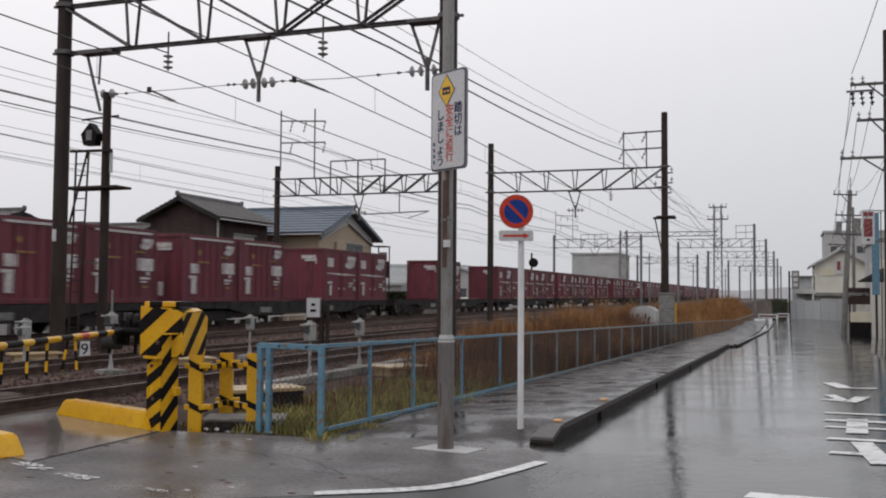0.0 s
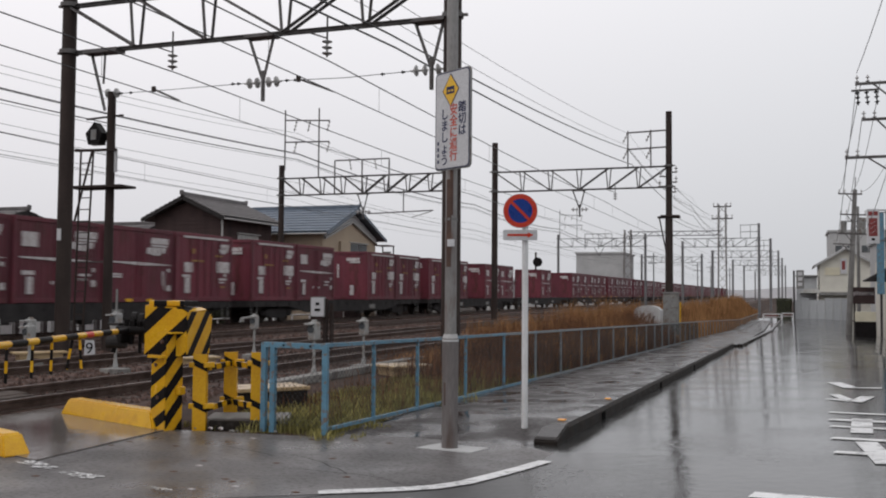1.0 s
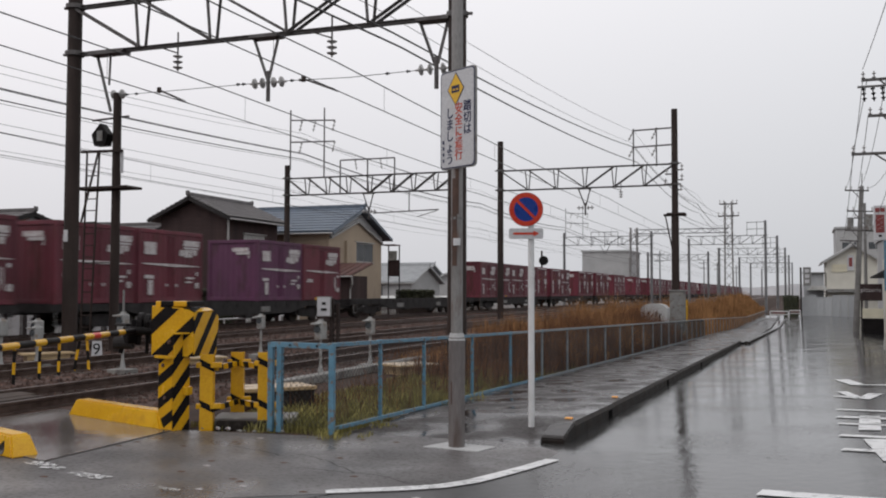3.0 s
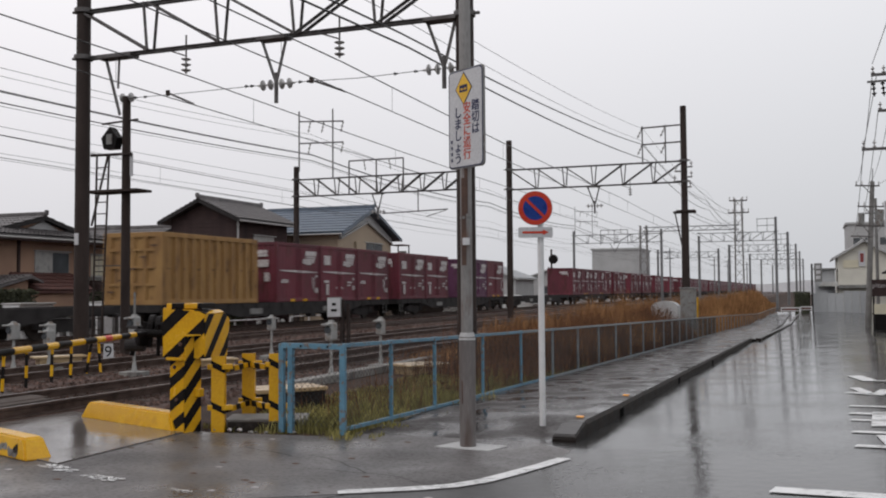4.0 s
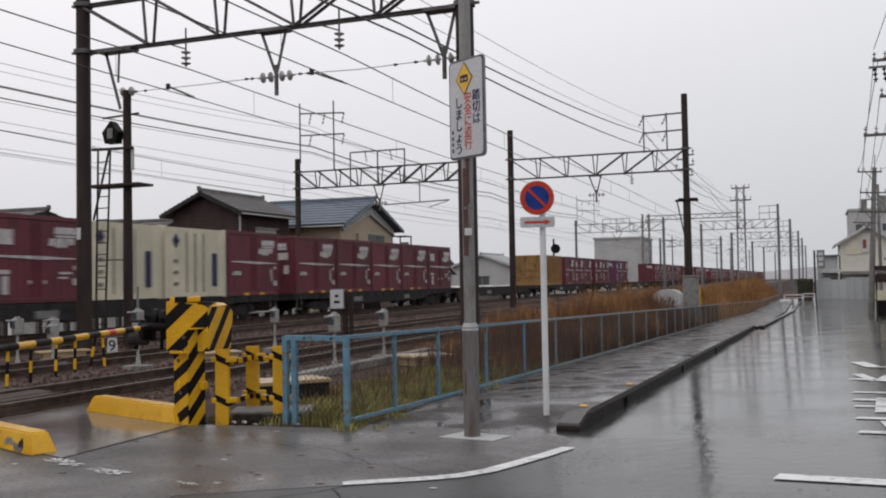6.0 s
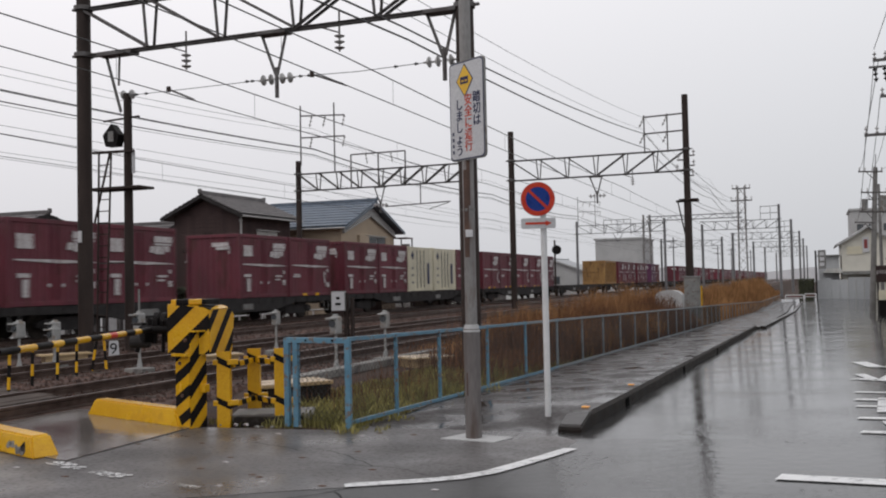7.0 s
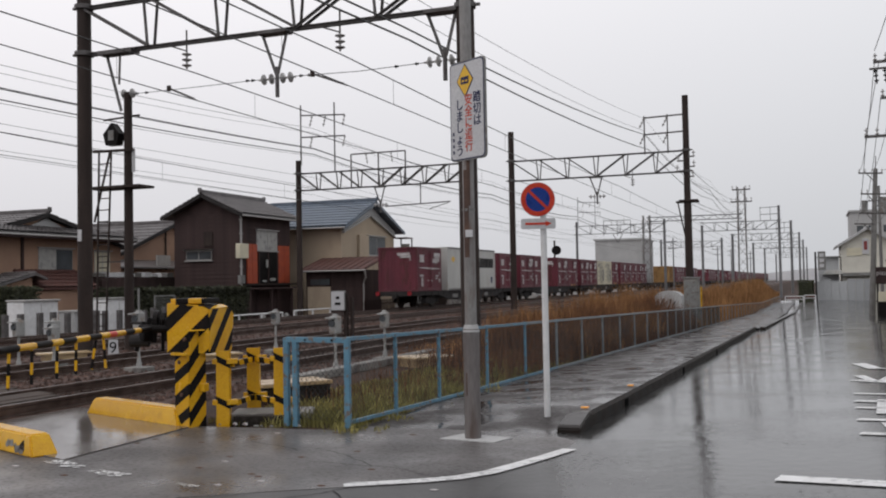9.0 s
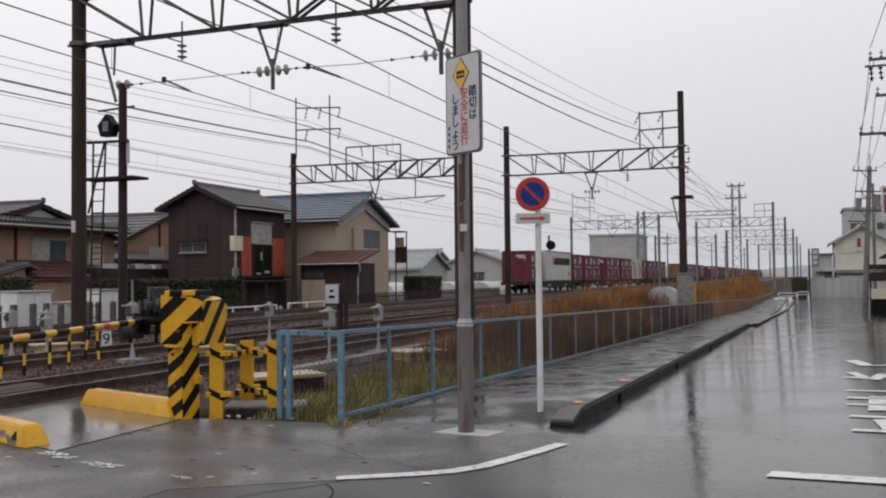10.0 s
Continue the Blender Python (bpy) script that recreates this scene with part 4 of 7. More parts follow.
def container_cream():
    L, W, H = 3.66, 2.42, 2.5
    c = thing("freight_container", "cream freight container with dark blue door stripes", "container", group="cream freight containers on the train")
    part("body", prism(B(), wavy_outline(L - 0.06, W - 0.04, 6, 0.03), 0.03, H - 0.03, "z"), M_CREAM_C, c)
    for sx in (-1, 1):
        for sy in (-1, 1):
            part("corner_post", box(B(), (sx * (W / 2 - 0.06), sy * (L / 2 - 0.06), H / 2), (0.12, 0.12, H), bevel=0.01), M_CREAM_C, c)
    f = W / 2
    part("door_stripe", box(B(), (f + 0.003, 1.1, 1.0), (0.014, 0.3, 1.2)), M_TXTB, c, "dark blue vertical stripe")
    part("mark", prism(B(), [(-1.2, 1.75), (-1.0, 2.0), (-1.2, 2.25), (-1.4, 2.0)], f, f + 0.006, "x"), M_TXTB, c, "dark diamond mark")
    for z in (0.5, 0.9, 1.3):
        part("placard", box(B(), (f + 0.003, -1.2, z), (0.014, 0.25, 0.12)), M_METALBOX, c)
    bm = B()
    for y in (-0.6, -0.1, 0.4):
        rod(bm, (f + 0.02, y, 0.2), (f + 0.02, y, H - 0.2), 0.02, seg=6)
    part("locking_bar", bm, M_METALBOX, c)
    return c


def wagon():
    """Container flat wagon: fish-bellied frame on two bogies; the deck is 0.95 above the rails."""
    w = thing("container_wagon", "dirty dark grey container flat wagon on two bogies", "freight wagon", group="wagons of the freight train")
    for sx in (-1, 1):
        bm = prism(B(), [(-9.5, 0.95), (9.5, 0.95), (9.5, 0.72), (6.2, 0.70), (4.6, 0.42), (-4.6, 0.42), (-6.2, 0.70), (-9.5, 0.72)], sx * 1.14 - 0.05, sx * 1.14 + 0.05, "x")
        for i in range(20):
            box(bm, (sx * 1.2, -9.2 + i * 0.97, 0.82), (0.03, 0.05, 0.2))
        part("side_sill", bm, M_WAGON, w)
    bm = B()
    for i in range(15):
        box(bm, (0, -9.1 + i * 1.3, 0.86), (2.2, 0.16, 0.16))
    box(bm, (0, 0, 0.75), (0.5, 18.8, 0.26))
    part("underframe", bm, M_WAGON, w)
    for sy in (-1, 1):
        bm = box(B(), (0, sy * 9.52, 0.83), (2.3, 0.08, 0.26))
        rod(bm, (0, sy * 9.5, 0.72), (0, sy * 9.98, 0.72), 0.09)
        box(bm, (0, sy * 9.93, 0.72), (0.3, 0.14, 0.3), bevel=0.03)
        part("coupler", bm, M_WAGON, w)
        bm = B()
        for sx in (-1, 1):
            prism(bm, [(sy * 6.8 - 1.25, 0.5), (sy * 6.8 - 0.5, 0.62), (sy * 6.8 + 0.5, 0.62), (sy * 6.8 + 1.25, 0.5), (sy * 6.8 + 1.25, 0.34), (sy * 6.8 + 0.4, 0.22), (sy * 6.8 - 0.4, 0.22), (sy * 6.8 - 1.25, 0.34)], sx * 0.88 - 0.06, sx * 0.88 + 0.06, "x")
            for a in (-0.93, 0.93):
                box(bm, (sx * 0.92, sy * 6.8 + a, 0.43), (0.2, 0.3, 0.28), bevel=0.03)
        box(bm, (0, sy * 6.8, 0.5), (1.9, 0.4, 0.24))
        bogie = part("bogie", bm, M_WAGON, w)
        for a in (-0.93, 0.93):
            bm = rod(B(), (-0.7, sy * 6.8 + a, 0.43), (0.7, sy * 6.8 + a, 0.43), 0.08)
            for sx in (-1, 1):
                rod(bm, (sx * 0.53, sy * 6.8 + a, 0.43), (sx * 0.66, sy * 6.8 + a, 0.43), 0.43, seg=24)
            part("wheelset", bm, M_WHEEL, bogie)
    part("brake_box", box(B(), (1.0, -2.2, 0.55), (0.3, 0.9, 0.4), bevel=0.02), M_WAGON, w)
    part("valve_box", box(B(), (1.02, 1.4, 0.5), (0.3, 0.5, 0.45), bevel=0.02), M_WAGON, w)
    part("air_tank", rod(B(), (0.6, 2.6, 0.55), (0.6, 3.9, 0.55), 0.17, seg=12), M_WAGON, w)
    for a, b in ((-3.4, 0.9), (2.6, 0.7)):
        part("wagon_placard", box(B(), (1.2, a, 0.62), (0.012, b, 0.22)), M_METALBOX, w, "pale grey plate")
    for sy in (-1, 1):
        bm = rod(B(), (1.15, sy * 9.3, 0.3), (1.15, sy * 9.3, 0.8), 0.018, seg=6)
        rod(bm, (1.15, sy * 8.9, 0.3), (1.15, sy * 8.9, 0.8), 0.018, seg=6)
        rod(bm, (1.15, sy * 9.3, 0.3), (1.15, sy * 8.9, 0.3), 0.018, seg=6)
        part("step", bm, M_METALBOX, w)
    return w


proto = {"a": container_twelve("a", M_MAROON), "b": container_twelve("b", M_MAROON), "c": container_twelve("c", M_MAROON),
         "p": container_twelve("c", M_PURPLE), "t": container_tan(), "w": container_white(), "k": container_cream()}
tagged(proto["p"], "purplish steel freight container with white markings on a wagon", "container")
tagged(proto["b"], "maroon steel freight container with panelled doors and white placards")
tagged(proto["c"], "maroon steel freight container with a white placard and stripe")
proto_wagon = wagon()
# what stands on each wagon, from its rear slot to its front slot
LOADS = {0: "bb.cc", 1: "bc.bb", 2: "cacab", 3: ".....", 4: "cc.pa", 5: "t.aca", 6: ".....", 7: "aaaac", 8: "cckka", 9: "cc.ca", 10: "cw..c"}  # the long white one reaches over three slots
fill = random.Random(5)
for k in range(-14, 0):
    LOADS[k] = {-1: "..c..", -2: "caaca", -3: "aacca", -4: "ca.cc"}.get(k) or "".join(fill.choice("aaccb.") for _ in range(5))
used = set()
TX, DECK = TRACKS[3], RAIL + 0.95


def place(key, ob, u, z):
    if key in used:
        ob = copy_thing(ob, pose(TX, u, z))
    else:
        used.add(key)
        ob.matrix_basis = pose(TX, u, z)
    MOVING.append((ob, u, z, 0.0))


tail = thing("tail_marker", "round red tail marker disc on the last wagon", "tail marker", group="tail markers")
part("disc", rod(B(), (0, 0.02, 0), (0, -0.02, 0), 0.13, seg=20), M_TAIL, tail)
part("bracket", box(B(), (0, 0.06, -0.05), (0.06, 0.1, 0.3)), M_WAGON, tail)
tail2 = copy_thing(tail, pose(0, 0, 0))
for ob, dx in ((tail, 0.8), (tail2, -1.14)):
    MOVING.append((ob, 29.5 - 203.6 - 0.25, RAIL + 0.85, dx))

for k in range(-14, 11):
    rear = 29.5 - 20.36 * k
    front = rear + 18.86
    place("wagon", proto_wagon, front - 9.43, RAIL)
    for i, c in enumerate(LOADS[k]):
        if c in ".":
            continue
        at = rear + 3.8 * (i + 0.5) - 0.05
        if c == "t":
            at = rear + 3.05
        if c == "w":
            at = rear + 9.3
        place(c, proto[c], at, DECK)


# ---- striped safety steel ----
def striped(bm, way, period, offset=0.0, share=0.5):
    """Cuts a mesh into slanting bands; odd bands take the second material."""
    way = Vector(way).normalized()
    d = [v.co.dot(way) for v in bm.verts]
    lo, hi = min(d), max(d)
    cuts = []
    k = math.floor((lo - offset) / period) - 1
    while offset + k * period < hi:
        cuts += [offset + k * period, offset + (k + share) * period]
        k += 1
    for c in cuts:
        if lo < c < hi:
            bmesh.ops.bisect_plane(bm, geom=bm.verts[:] + bm.edges[:] + bm.faces[:], plane_co=way * c, plane_no=way, dist=1e-5)
    for f in bm.faces:
        q = ((f.calc_center_median().dot(way) - offset) / period) % 1.0
        f.material_index = 0 if q < share else 1
    return bm


YB = [M_YEL, M_BLK]

# ---- things at the crossing ----
# bent steel guard that shields the barrier machine
guard = thing("barrier_machine_guard", "yellow and black striped bent steel guard", "barrier guard", (-6.28, 8.72, 0), -19)
bm = box(B(), (-0.125, -0.012, 0.4), (0.25, 0.012, 0.82), bevel=0.004)
part("post_front", striped(bm, (0.58, 0, -1.0), 0.212, 0.118), YB, guard)
bm = box(B(), (0.0, 0.1, 0.51), (0.012, 0.21, 1.06), bevel=0.004)
part("post_side", striped(bm, (0, 1.23, -1.0), 0.189, 0.173), YB, guard)
HOOD = guard.matrix_basis.inverted() @ pose(-6.12, 8.84, 0, 0, 0, 6)
bm = prism(B(), [(-0.50, 0.80), (0.0, 0.79), (0.0, 1.27), (-0.06, 1.30), (-0.50, 1.33)], -0.006, 0.006)
part("hood_front", striped(bm, (0.86, 0, -1.0), 0.294, 0.074, 0.57), YB, guard, m=HOOD)
bm = prism(B(), [(0.0, 0.79), (0.50, 0.80), (0.56, 1.2), (0.45, 1.29), (0.0, 1.27)], 0.0, 0.012, "x")
part("hood_side", striped(bm, (0, 1.14, -1.0), 0.246, 0.053, 0.6), YB, guard, m=HOOD)
bm = prism(B(), [(-0.50, 1.33), (-0.06, 1.30), (0.012, 1.27), (0.012, 1.282), (-0.06, 1.312), (-0.50, 1.342)], 0.0, 0.45)
part("hood_top", striped(bm, (1, 0.3, 0), 0.27, 0.02), YB, guard, m=HOOD)
bm = box(B(), (-0.27, 0.2, 1.36), (0.42, 0.34, 0.06), bevel=0.012)
part("lid_box", striped(bm, (1, 0.3, 0), 0.3, 0.06), YB, guard, "raised striped lid on the hood", m=HOOD)
part("cap_ledge", box(B(), (0.03, 0.1, 1.045), (0.1, 0.23, 0.015), bevel=0.003), M_YEL, guard)
part("shelf_lip", box(B(), (-0.13, -0.04, 0.79), (0.25, 0.06, 0.03), bevel=0.004), M_YEL, guard)
for bx, bz in ((-0.06, 0.95), (-0.16, 0.7), (-0.12, 0.35)):
    part("bolt", rod(B(), (bx, -0.01, bz), (bx, -0.035, bz), 0.02, seg=8), M_RUST, guard)
for bz in (0.42, 0.86):
    part("clamp", box(B(), (0.02, 0.17, bz), (0.06, 0.1, 0.09), 20, bevel=0.012), M_YEL, guard)

# low steel posts with rails beside the guard
def guard_post(x, y, h, rz):
    p = thing("crossing_guard_post", "yellow angle-steel post with black bands, scuffed", "guard post", (x, y, -0.03), rz, group="guard posts at the crossing")
    bm = B()
    box(bm, (0, 0, h / 2), (0.14, 0.01, h), bevel=0.003)
    box(bm, (0.07, 0.06, h / 2), (0.01, 0.12, h))
    for f in bm.faces:
        f.material_index = 0
    for z in (h * 0.86, h * 0.33):
        for w in (z - 0.035, z + 0.035):
            bmesh.ops.bisect_plane(bm, geom=bm.verts[:] + bm.edges[:] + bm.faces[:], plane_co=(0, 0, w), plane_no=(0.5, 0, 1))
    for f in bm.faces:
        c = f.calc_center_median()
        if any(abs(c.z + 0.5 * c.x - z) < 0.035 for z in (h * 0.86, h * 0.33)):
            f.material_index = 1
    part("angle_steel", bm, YB, p)
    for z in (h * 0.86, h * 0.33):
        part("rail_clip", box(B(), (0.10, 0.02, z), (0.12, 0.05, 0.06), 20, bevel=0.01), M_YEL, p)
        part("rail_clip", box(B(), (-0.08, 0.02, z), (0.06, 0.05, 0.06), -15, bevel=0.01), M_YEL, p)
    return p


guard_post(-6.05, 8.99, 0.84, 24)
guard_post(-6.15, 9.76, 0.82, 24)
guard_post(-5.50, 9.28, 0.86, 24)
for (a, b) in (((-5.99, 9.07), (-6.13, 9.73)), ((-6.08, 9.73), (-5.54, 9.36))):
    for z in (0.66, 0.22):
        bar = striped(beam(B(), (*a, z), (*b, z), 0.045, 0.06), (b[0] - a[0], b[1] - a[1], 0.3), 0.26, 0.06)
        solid("guard_rail_bar", bar, YB, "black and yellow steel bar between the guard posts", "rail bar", "guard rail bars")
bm = box(B(), (-5.75, 9.55, 0.02), (0.9, 0.55, 0.16), 24, bevel=0.02)
solid("drain_slab", bm, M_CONC, "grey concrete slab behind the guard posts", "slab")
bm = box(B(), (-5.62, 9.22, 0.03), (0.75, 0.12, 0.12), 20, bevel=0.01)
solid("drain_edge", bm, M_KERB, "dark wet concrete drain edge", "drain")


def kerb_block(a, b, label):
    """Yellow wheel-stop with sloping ends and sides from a to b."""
    d = Vector(b) - Vector(a)
    L = d.length
    ob = thing("yellow_kerb_block", label, "kerb block", ((a[0] + b[0]) / 2, (a[1] + b[1]) / 2, 0.0), math.degrees(math.atan2(d.y, d.x)), group="kerb blocks of the crossing")
    bm = B()
    base = [bm.verts.new(p) for p in ((-L / 2, -0.13, 0), (L / 2, -0.13, 0), (L / 2, 0.13, 0), (-L / 2, 0.13, 0))]
    top = [bm.verts.new(p) for p in ((-L / 2 + 0.12, -0.09, 0.2), (L / 2 - 0.12, -0.09, 0.2), (L / 2 - 0.12, 0.09, 0.2), (-L / 2 + 0.12, 0.09, 0.2))]
    bm.faces.new(top)
    bm.faces.new(base[::-1])
    for i in range(4):
        bm.faces.new((base[i], base[(i + 1) % 4], top[(i + 1) % 4], top[i]))
    bmesh.ops.bevel(bm, geom=bm.edges[:], offset=0.018, segments=2, affect="EDGES")
    part("block", bm, M_YEL, ob)
    return ob


kerb_block((-8.22, 9.5), (-6.38, 8.82), "wet yellow painted concrete kerb block")
kb = kerb_block((-8.6, 7.72), (-6.52, 6.88), "chipped yellow painted concrete kerb block")
chip = random.Random(2)
for k in range(9):
    x, z = chip.uniform(0.55, 0.92), chip.uniform(0.04, 0.13)
    r = chip.uniform(0.025, 0.06)
    pts = [(x + r * chip.uniform(0.6, 1.3) * math.cos(0.9 * i), z + 0.8 * r * chip.uniform(0.5, 1.2) * math.sin(0.9 * i)) for i in range(7)]
    bm = prism(B(), pts, 0.0, 0.012)
    bmesh.ops.rotate(bm, verts=bm.verts[:], cent=(x, 0, 0), matrix=Matrix.Rotation(radians(-14), 3, "X"))
    bmesh.ops.translate(bm, verts=bm.verts[:], vec=(0, -0.137, 0))
    part("chipped_patch", bm, M_CONC if k % 3 else M_KERB, kb, "bare grey chipped concrete")

# barrier machine and its lowered arm
mach = thing("crossing_barrier", "lowered black and yellow crossing barrier arm with hanging strips", "crossing barrier", (-6.85, 9.3, 0.0))
part("cabinet", box(B(), (0.15, 0.0, 0.62), (0.2, 0.2, 0.7), -19, bevel=0.03), M_BLK, mach, "black barrier machine cabinet")
part("stand", box(B(), (0.15, 0.0, 0.14), (0.16, 0.16, 0.28), -19, bevel=0.01), M_BLK, mach)
part("counterweight", box(B(), (-0.1, 0.08, 1.03), (0.18, 0.3, 0.28), -19, bevel=0.03), M_BLK, mach)
part("counterweight", box(B(), (-0.36, -0.1, 0.96), (0.1, 0.16, 0.13), -19, bevel=0.02), M_BLK, mach)
part("shaft", rod(B(), (-0.45, -0.12, 1.04), (0.1, 0.02, 1.04), 0.05, seg=12), M_BLK, mach)
for k in range(7):
    a = 0.9 * k
    part("linkage", beam(B(), (-0.5 + 0.1 * k, -0.12 + 0.03 * k, 0.78 + 0.05 * (k % 3)), (-0.44 + 0.09 * k, -0.06, 1.12 + 0.06 * math.sin(a)), 0.035, 0.05), M_BLK, mach)
for k in range(4):
    part("weight_plate", rod(B(), (-0.34 + 0.1 * k, 0.02, 1.12), (-0.29 + 0.1 * k, 0.04, 1.12), 0.13 - 0.015 * (k % 2), seg=14), M_BLK, mach)
part("bearing", rod(B(), (-0.55, -0.16, 0.9), (-0.35, -0.08, 0.9), 0.07, seg=12), M_WAGON, mach)
part("tail_rod", rod(B(), (-0.75, 0.1, 1.1), (-0.2, 0.0, 1.1), 0.018, seg=8), M_WAGON, mach)
arm_a, arm_b = Vector((-0.25, -0.2, 1.045)), Vector((0.82, -3.45, 1.03))
way = (arm_b - arm_a)
arm_len = way.length
way.normalize()
edges = [0.0, 0.33, 0.52, 0.78, 1.02, 1.2, 1.42, 1.7, 2.0, 2.28, 2.5, 2.8, 3.1, arm_len]
mats = [M_BLK, M_YEL, M_BLK, M_YEL, M_REDP, M_YEL, M_BLK, M_YEL, M_BLK, M_YEL, M_BLK, M_YEL, M_BLK]
for a, b, mt in zip(edges, edges[1:], mats):
    part("arm_band", rod(B(), arm_a + way * a, arm_a + way * b, 0.031, seg=12), mt, mach)
for at in (1.32, 1.5, 1.96, 2.36, 2.84, 3.23):
    p = arm_a + way * at
    bm = prism(B(), [(-0.012, -0.29), (0.013, -0.3), (0.012, 0.0), (-0.012, 0.0)], -0.006, 0.006)
    bmesh.ops.rotate(bm, verts=bm.verts[:], cent=(0, 0, 0), matrix=Matrix.Rotation(radians(random.uniform(-14, 14)), 3, "Y"))
    bmesh.ops.translate(bm, verts=bm.verts[:], vec=p - Vector((0, 0, 0.03)))
    part("hanging_strip", striped(bm, (0, 0, 1), 0.2, random.uniform(0, 0.2)), YB, mach)


# ---- small instruments between the tracks ----
def instrument(x, y, h, label, mat=M_INSTR, hooded=True):
    d = thing("track_instrument", label, "instrument post", (x, y, 0.0), random.uniform(-25, 25), group="instrument posts beside the tracks")
    part("footing", box(B(), (0, 0, 0.02), (0.42, 0.36, 0.12), bevel=0.02), M_CONC, d)
    bm = rod(B(), (0, 0, 0.06), (0, 0, 0.26), 0.06, 0.026, 12)
    rod(bm, (0, 0, 0.24), (0, 0, h - 0.2), 0.026, seg=12)
    box(bm, (0, 0, h + 0.015), (0.07, 0.09, 0.05), 0, 0.012)
    part("post", bm, mat, d)
    part("head", box(B(), (0, 0, h - 0.15), (0.15, 0.19, 0.31), bevel=0.035), mat, d, "grey cast metal housing")
    if hooded:
        part("hood", box(B(), (-0.02, -0.14, h - 0.03), (0.15, 0.09, 0.03), bevel=0.008), mat, d)
        part("lens", rod(B(), (0, -0.1, h - 0.12), (0, -0.13, h - 0.12), 0.06, seg=14), M_GLASS, d)
    return d


instrument(-11.55, 14.5, 1.08, "grey instrument head on a pipe post with a concrete foot")
instrument(-11.42, 19.1, 0.95, "grey instrument head on a pipe post between tracks")
instrument(-7.62, 14.7, 0.98, "grey instrument head on a rusty post behind the fence")
instrument(-7.88, 17.3, 0.96, "grey instrument head on a rusty post behind the fence")
instrument(-14.0, 14.1, 0.95, "grey instrument head on a short post")
instrument(-14.35, 15.4, 0.9, "grey instrument head on a short post")
instrument(-13.9, 14.9, 0.8, "small grey instrument head on a short post")
rodt = thing("marker_rod", "thin pale rod on the instrument post", "rod", (-11.55, 14.5, 1.1))
part("rod", rod(B(), (0, 0, -0.02), (0, 0, 0.42), 0.02, seg=8), M_METALBOX, rodt)
board = thing("relay_cabinet", "grey relay cabinet on a dark post beside the track", "relay cabinet", (-11.1, 21.6, 0.0))
part("post", box(B(), (0.16, 0.1, 0.62), (0.1, 0.1, 1.4)), M_MAST, board)
part("cabinet", box(B(), (0, 0, 1.12), (0.36, 0.22, 0.5), 20, bevel=0.015), M_METALBOX, board)
part("door_plate", box(B(), (0.04, -0.113, 1.12), (0.32, 0.02, 0.46), 20), M_SIGNW, board, "pale door plate")
for z, w in ((1.2, 0.09), (1.05, 0.14)):
    part("dark_mark", box(B(), (0.045, -0.128, z), (w, 0.012, 0.06), 20), M_BLK, board)
part("post", box(B(), (0.3, 0.16, 0.55), (0.08, 0.08, 1.3)), M_MAST, board)

nine = thing("number_marker", "small white marker plate with a black nine", "number marker", (-14.4, 17.2, 0.0), 40)
part("plate", prism(B(), [(-0.11, 0.0), (0.13, 0.0), (0.1, 0.4), (-0.09, 0.4)], -0.02, 0.02), M_SIGNW, nine)


def lettering(body, size, mat, parent, at, rx=90.0, rz=0.0, name="lettering", label="", bold=0.0):
    """Words in the built-in font as a thin mesh."""
    cu = bpy.data.curves.new(name, "FONT")
    cu.body, cu.size, cu.extrude, cu.offset = body, size, 0.0015, bold
    cu.align_x, cu.align_y = "CENTER", "CENTER"
    tmp = bpy.data.objects.new(name, cu)
    scene.collection.objects.link(tmp)
    me = bpy.data.meshes.new_from_object(tmp)
    bpy.data.objects.remove(tmp)
    bpy.data.curves.remove(cu)
    me.materials.clear()
    me.materials.append(mat)
    return part(name, me, None, parent, label, m=pose(*at, rx, 0, rz))


lettering("9", 0.34, M_BLK, nine, (0.0, -0.023, 0.22), name="numeral")

for (x, y, sx, sy, h, rz) in ((-15.3, 16.7, 0.5, 1.1, 0.16, -35), (-11.6, 17.1, 0.5, 0.9, 0.14, -35), (-6.75, 16.6, 0.75, 0.95, 0.17, -35)):
    bm = box(B(), (x, y, h - 0.02), (sx, sy, 0.04), rz, bevel=0.008)
    box(bm, (x, y, h / 2 - 0.03), (sx * 0.8, sy * 0.8, h), rz)
    solid("trackside_cover", bm, M_BOARD, "tan wet board cover beside the track", "cover board", "cover boards")
pit = thing("cable_pit", "concrete cable pit with a wet tan board lid", "cable pit", (-6.4, 11.05, 0), -38)
part("pit_wall", box(B(), (0, 0, 0.08), (0.55, 0.9, 0.3), bevel=0.015), M_KERB, pit)
part("lid", box(B(), (0, 0, 0.25), (0.6, 0.95, 0.05), bevel=0.01), M_BOARD, pit, "wet tan board")
bm = box(B(), (0, 0, 0.05), (0.25, 6.5, 0.14), 0, bevel=0.02)
ob = solid("cable_trough", bm, M_CONC, "grey concrete cable trough along the track", "cable trough", at=(-7.55, 16.2, 0))

# ---- pole with the crossing notice ----
pole = thing("steel_pole", "grey weathered steel pole on a concrete pad", "pole", (-3.09, 8.8, 0.0))
part("shaft", rod(B(), (0, 0, 0.0), (0, 0, 7.6), 0.057, 0.055, 24), M_GALV, pole)
part("sleeve", rod(B(), (0, 0, 0.0), (0, 0, 1.06), 0.079, seg=24), M_POLE, pole, "grimy lower sleeve")
bm = rod(B(), (0, 0, 1.03), (0, 0, 1.1), 0.084, 0.066, 24)
part("collar", bm, M_GREYWALL, pole, "pale ragged collar")
